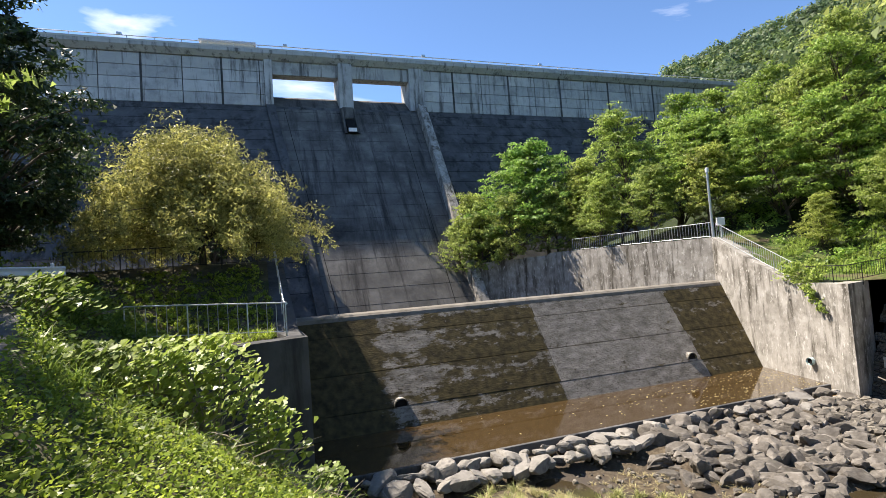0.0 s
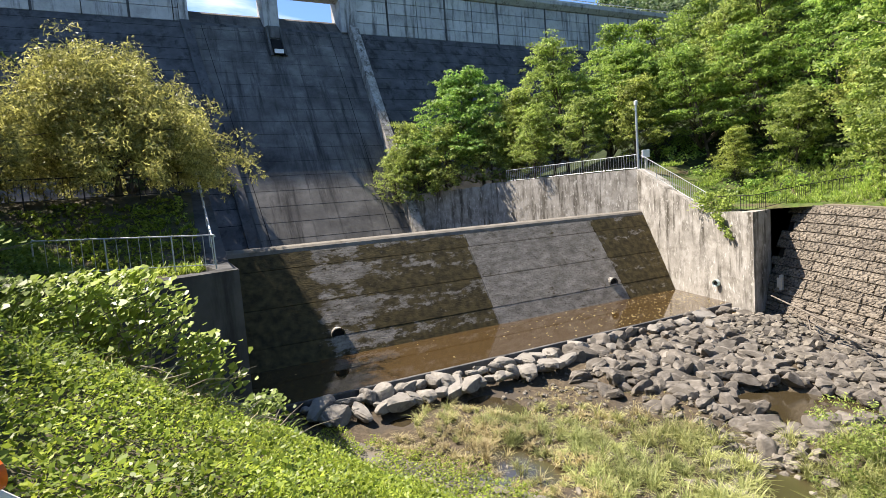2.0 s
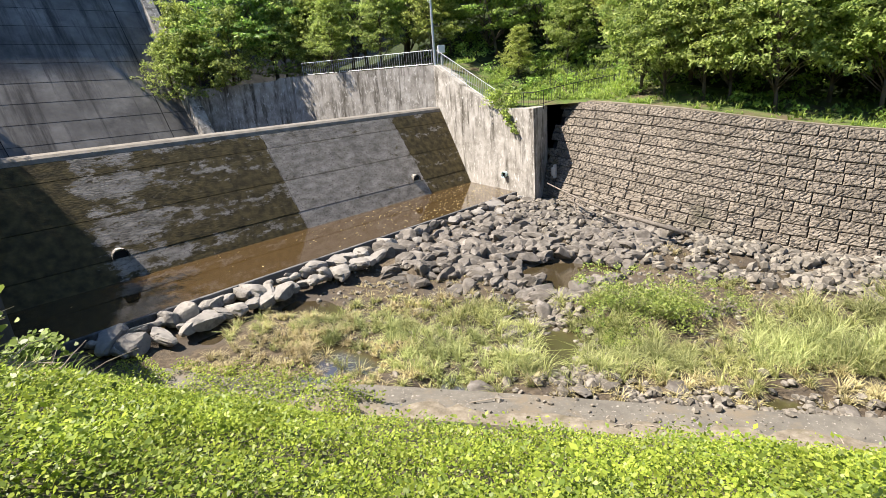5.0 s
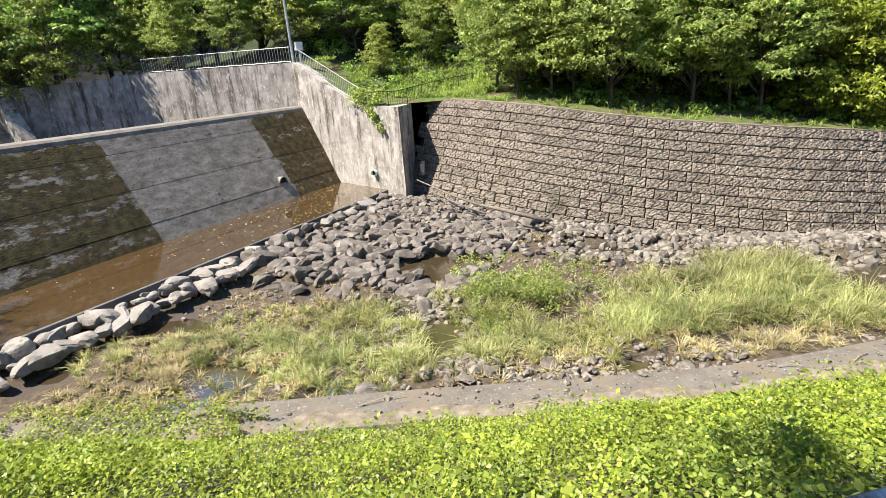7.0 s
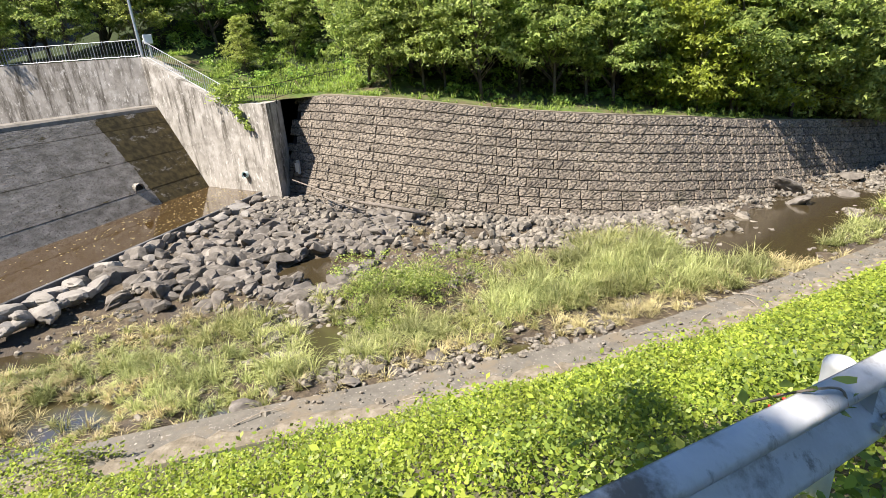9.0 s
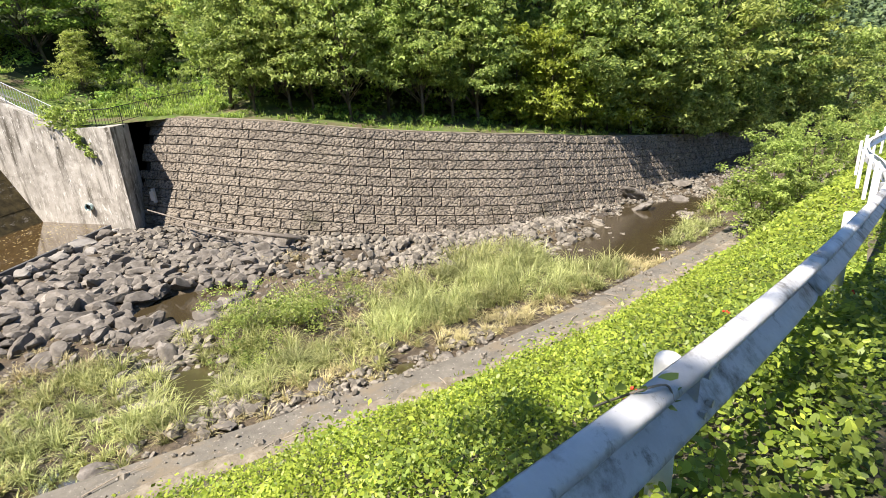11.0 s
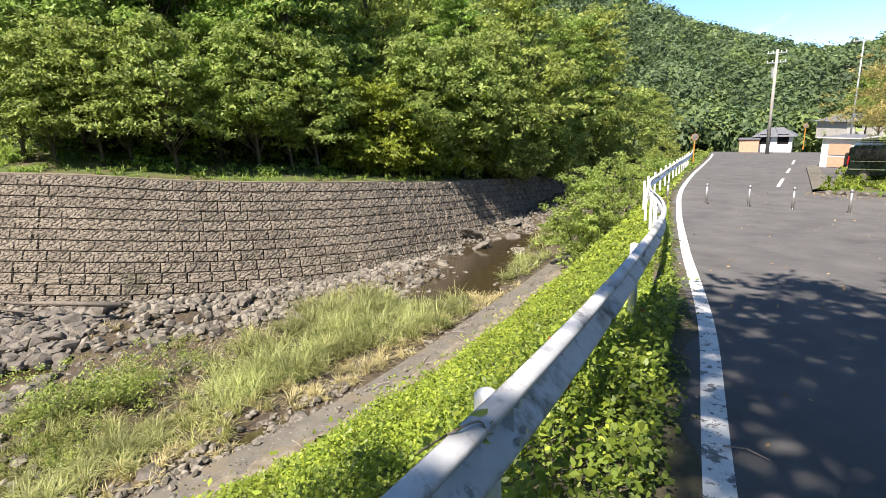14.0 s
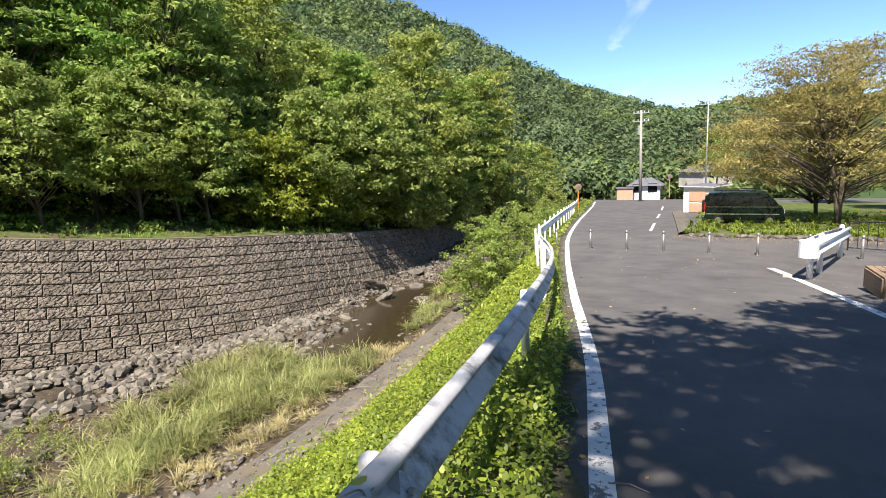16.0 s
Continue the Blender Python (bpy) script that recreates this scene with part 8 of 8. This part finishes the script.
def build_shade_trees():
    """Tall trees beside the road behind the viewer; their shade lies on the road."""
    sh = tree_meshes(17.5, 8.0, 0.4, 0.42, L_BROAD, 0.4, 168, 38, 97, 1.0, flat=0.5, stems=1)
    for x, y, sc, rot in ((-12.3, 7.4, 0.64, 10), (-6.2, -0.1, 0.93, 80), (-2.9, -4.2, 0.78, 250), (-4.0, -4.4, 0.85, 30), (-3.4, -7.0, 0.8, 200), (-2.2, -9.5, 0.95, 120), (-10, -11, 1.0, 60)):
        s = at_river(x, y)[0]
        plant_tree(sh, "roadside_tree", "tall broadleaf tree shading the road", x, y, road_z(s) - 0.1, sc, rot, "shade trees")


def build_far_hills():
    """Ridges that close the valley."""
    bm = bmesh.new()
    rows, azs = [], []
    for k in range(81):
        deg = 18 + k * 3.4
        az = radians(deg)
        el = interp(deg, [18, 22, 24, 32, 40, 70, 92, 100, 109, 119, 125, 140, 170, 200, 240, 290], [8, 16, 18, 19, 20, 18, 14.5, 11.0, 6.2, 1.9, 2.4, 4, 7, 10, 10, 8])
        row = []
        for r, f in ((90, 0.0), (130, 0.22), (180, 0.5), (240, 0.8), (300, 1.0), (420, 0.8)):
            z = -6 + (math.tan(radians(el)) * 300 + 7.6) * f + 5 * noise.noise(Vector((math.cos(az) * r / 50, math.sin(az) * r / 50, 1)))
            row.append((math.sin(az) * r, math.cos(az) * r, z if f else -9))
        rows.append(row)
        azs.append(deg)
    add_sheet(bm, rows)
    ob = finish("far_ridge", bm, M_RIDGE, smooth=True)
    tagged(ob, "distant wooded ridge closing the valley", "hill", kind="structure")
    rng = np.random.default_rng(99)
    stands = [(L_RIDGE, "distant green woods on the ridge", [], []), (L_HILL_DARK, "distant dark evergreen woods on the ridge", [], []), (L_HILL, "distant sunlit woods on the ridge", [], [])]
    for a, b, deg in zip(rows, rows[1:], azs):
        if not (76 < deg < 132 or 20 < deg < 42):
            continue
        for j in range(4):
            for q in range(36 if j < 2 else 30):
                u, v = rng.uniform(0, 1, 2)
                p = (np.array(a[j]) * (1 - u) + np.array(b[j]) * u) * (1 - v) + (np.array(a[j + 1]) * (1 - u) + np.array(b[j + 1]) * u) * v
                m = noise.noise(Vector((p[0] / 30, p[1] / 30, 6.0))) + rng.normal() * 0.2
                stands[1 if m < -0.1 else (2 if m > 0.2 else 0)][2 if j > 1 else 3].append((p + np.array((0, 0, rng.uniform(1.0, 4.0))), rng.uniform(2.6, 5.2), 7 if j > 1 else 12, 10 if j > 1 else 15))
    for mat, label, far, near in stands:
        for crowns, leaf in ((far, 1.3), (near, 0.78)):
            ob = new("ridge_woods", quads_mesh("ridge_woods", wood_leaves(crowns, rng, leaf), 3, mat))
            tagged(ob, label, "woods", kind="stuff")


M_ROCK_BIT = material("river_rubble", [(0.085, 0.075, 0.06), (0.15, 0.135, 0.112), (0.22, 0.2, 0.17)], 3.0, 0.9, 0.4, 14, island=0.5)
M_RIDGE = material("ridge_green", [(0.02, 0.045, 0.015), (0.05, 0.085, 0.03)], 0.05, 1.0, 0.5, 0.3)
build_left_bank()
build_right_wing()
build_rocks()
build_guardrail()
build_berries()
build_bollards()
build_van()
build_buildings()
build_right_side()
build_river_bushes()
build_shade_trees()
build_stream_end()
build_far_hills()


# ---- blocks of the long wall ----
def block_mesh(seed):
    """One faux-stone block: a pillowed face cast as fitted rough stones, its edges set back from the face."""
    rng = np.random.default_rng(seed)
    bm = bmesh.new()
    w, h = 1.0, 0.485
    off = Vector(rng.uniform(-50, 50, 3))
    xs = [0.0, 0.035] + [0.035 + 0.93 * i / 13 for i in range(1, 13)] + [0.965, 1.0]
    zs = [0.0, 0.06] + [0.06 + 0.88 * i / 6 for i in range(1, 6)] + [0.94, 1.0]
    nx, nz = len(xs) - 1, len(zs) - 1
    grid = []
    for j, fz in enumerate(zs):
        row = []
        for i, fx in enumerate(xs):
            x, z = -w / 2 + w * fx, h * fz
            rim = i in (0, nx) or j in (0, nz)
            d, pts = noise.voronoi(Vector((x * 4.2, z * 5.0, 0)) + off)
            groove = min(1.0, (d[1] - d[0]) / 0.16)
            y = -0.06 - 0.045 * groove - 0.02 * noise.cell(pts[0] * 7.0) - 0.015 * noise.noise(Vector((x * 9, z * 9, 2)) + off)
            jit = 0.0 if rim else 0.012
            row.append(bm.verts.new((x + rng.uniform(-jit, jit), -0.03 if rim else y, z + rng.uniform(-jit, jit) * 0.6)))
        grid.append(row)
    for a, b in zip(grid, grid[1:]):
        for i in range(nx):
            bm.faces.new((a[i], a[i + 1], b[i + 1], b[i]))
    bmesh.ops.recalc_face_normals(bm, faces=bm.faces)
    me = bpy.data.meshes.new("block")
    bm.to_mesh(me)
    bm.free()
    if me.polygons[len(me.polygons) // 2].normal.y > 0:
        me.flip_normals()
    me.materials.append(M_BLOCK)
    return me


def build_blocks():
    wall = bpy.data.objects["wall_stone"]
    kinds = [block_mesh(200 + i) for i in range(7)]
    rng = np.random.default_rng(77)
    rows_n = 14
    count = 0
    far_v, far_f = [], []
    base = 0
    total = WALL_LEN[-1]
    step = 0.455
    for r in range(rows_n):
        l = -0.3 + (0.4 * (r % 3) if r % 4 else 0.0)
        while l < total - 0.8:
            p, w, o, b, t = wall_at(l + 0.52)
            z = t - step * (r + 1)
            if z < b - 0.7:
                l += 1.04
                continue
            q = p + o * (BATTER * (z - b) - 0.05)
            p2, w2, o2, b2, t2 = wall_at(l + 1.04)
            rise = (t2 - t) / 0.52
            x_ax = Vector((w.x, w.y, rise)).normalized()
            z_ax = Vector((o.x * BATTER, o.y * BATTER, 1)).normalized()
            y_ax = z_ax.cross(x_ax).normalized()
            z_ax = x_ax.cross(y_ax).normalized()
            hs = step * math.sqrt(1 + BATTER ** 2) / 0.5
            m = Matrix(((x_ax.x, y_ax.x, z_ax.x, q.x), (x_ax.y, y_ax.y, z_ax.y, q.y), (x_ax.z, y_ax.z, z_ax.z, z), (0, 0, 0, 1))) @ Matrix.Diagonal((1, 1, hs, 1))
            me = kinds[int(rng.integers(0, 7))]
            if l < 38 and count < 310:
                share("block", me, wall, m)
                count += 1
            else:
                vs = np.array([v.co[:] for v in me.vertices])
                mm = np.array(m)
                vs = vs @ mm[:3, :3].T + mm[:3, 3]
                far_v.append(vs)
                far_f += [[i + base for i in f.vertices] for f in me.polygons]
                base += len(vs)
            l += 1.04
    me = bpy.data.meshes.new("far_blocks")
    me.from_pydata(np.concatenate(far_v).tolist(), [], far_f)
    me.materials.append(M_BLOCK)
    ob = share("far_blocks", me, wall, Matrix.Identity(4))
    ob["kind"] = "stuff"


build_blocks()
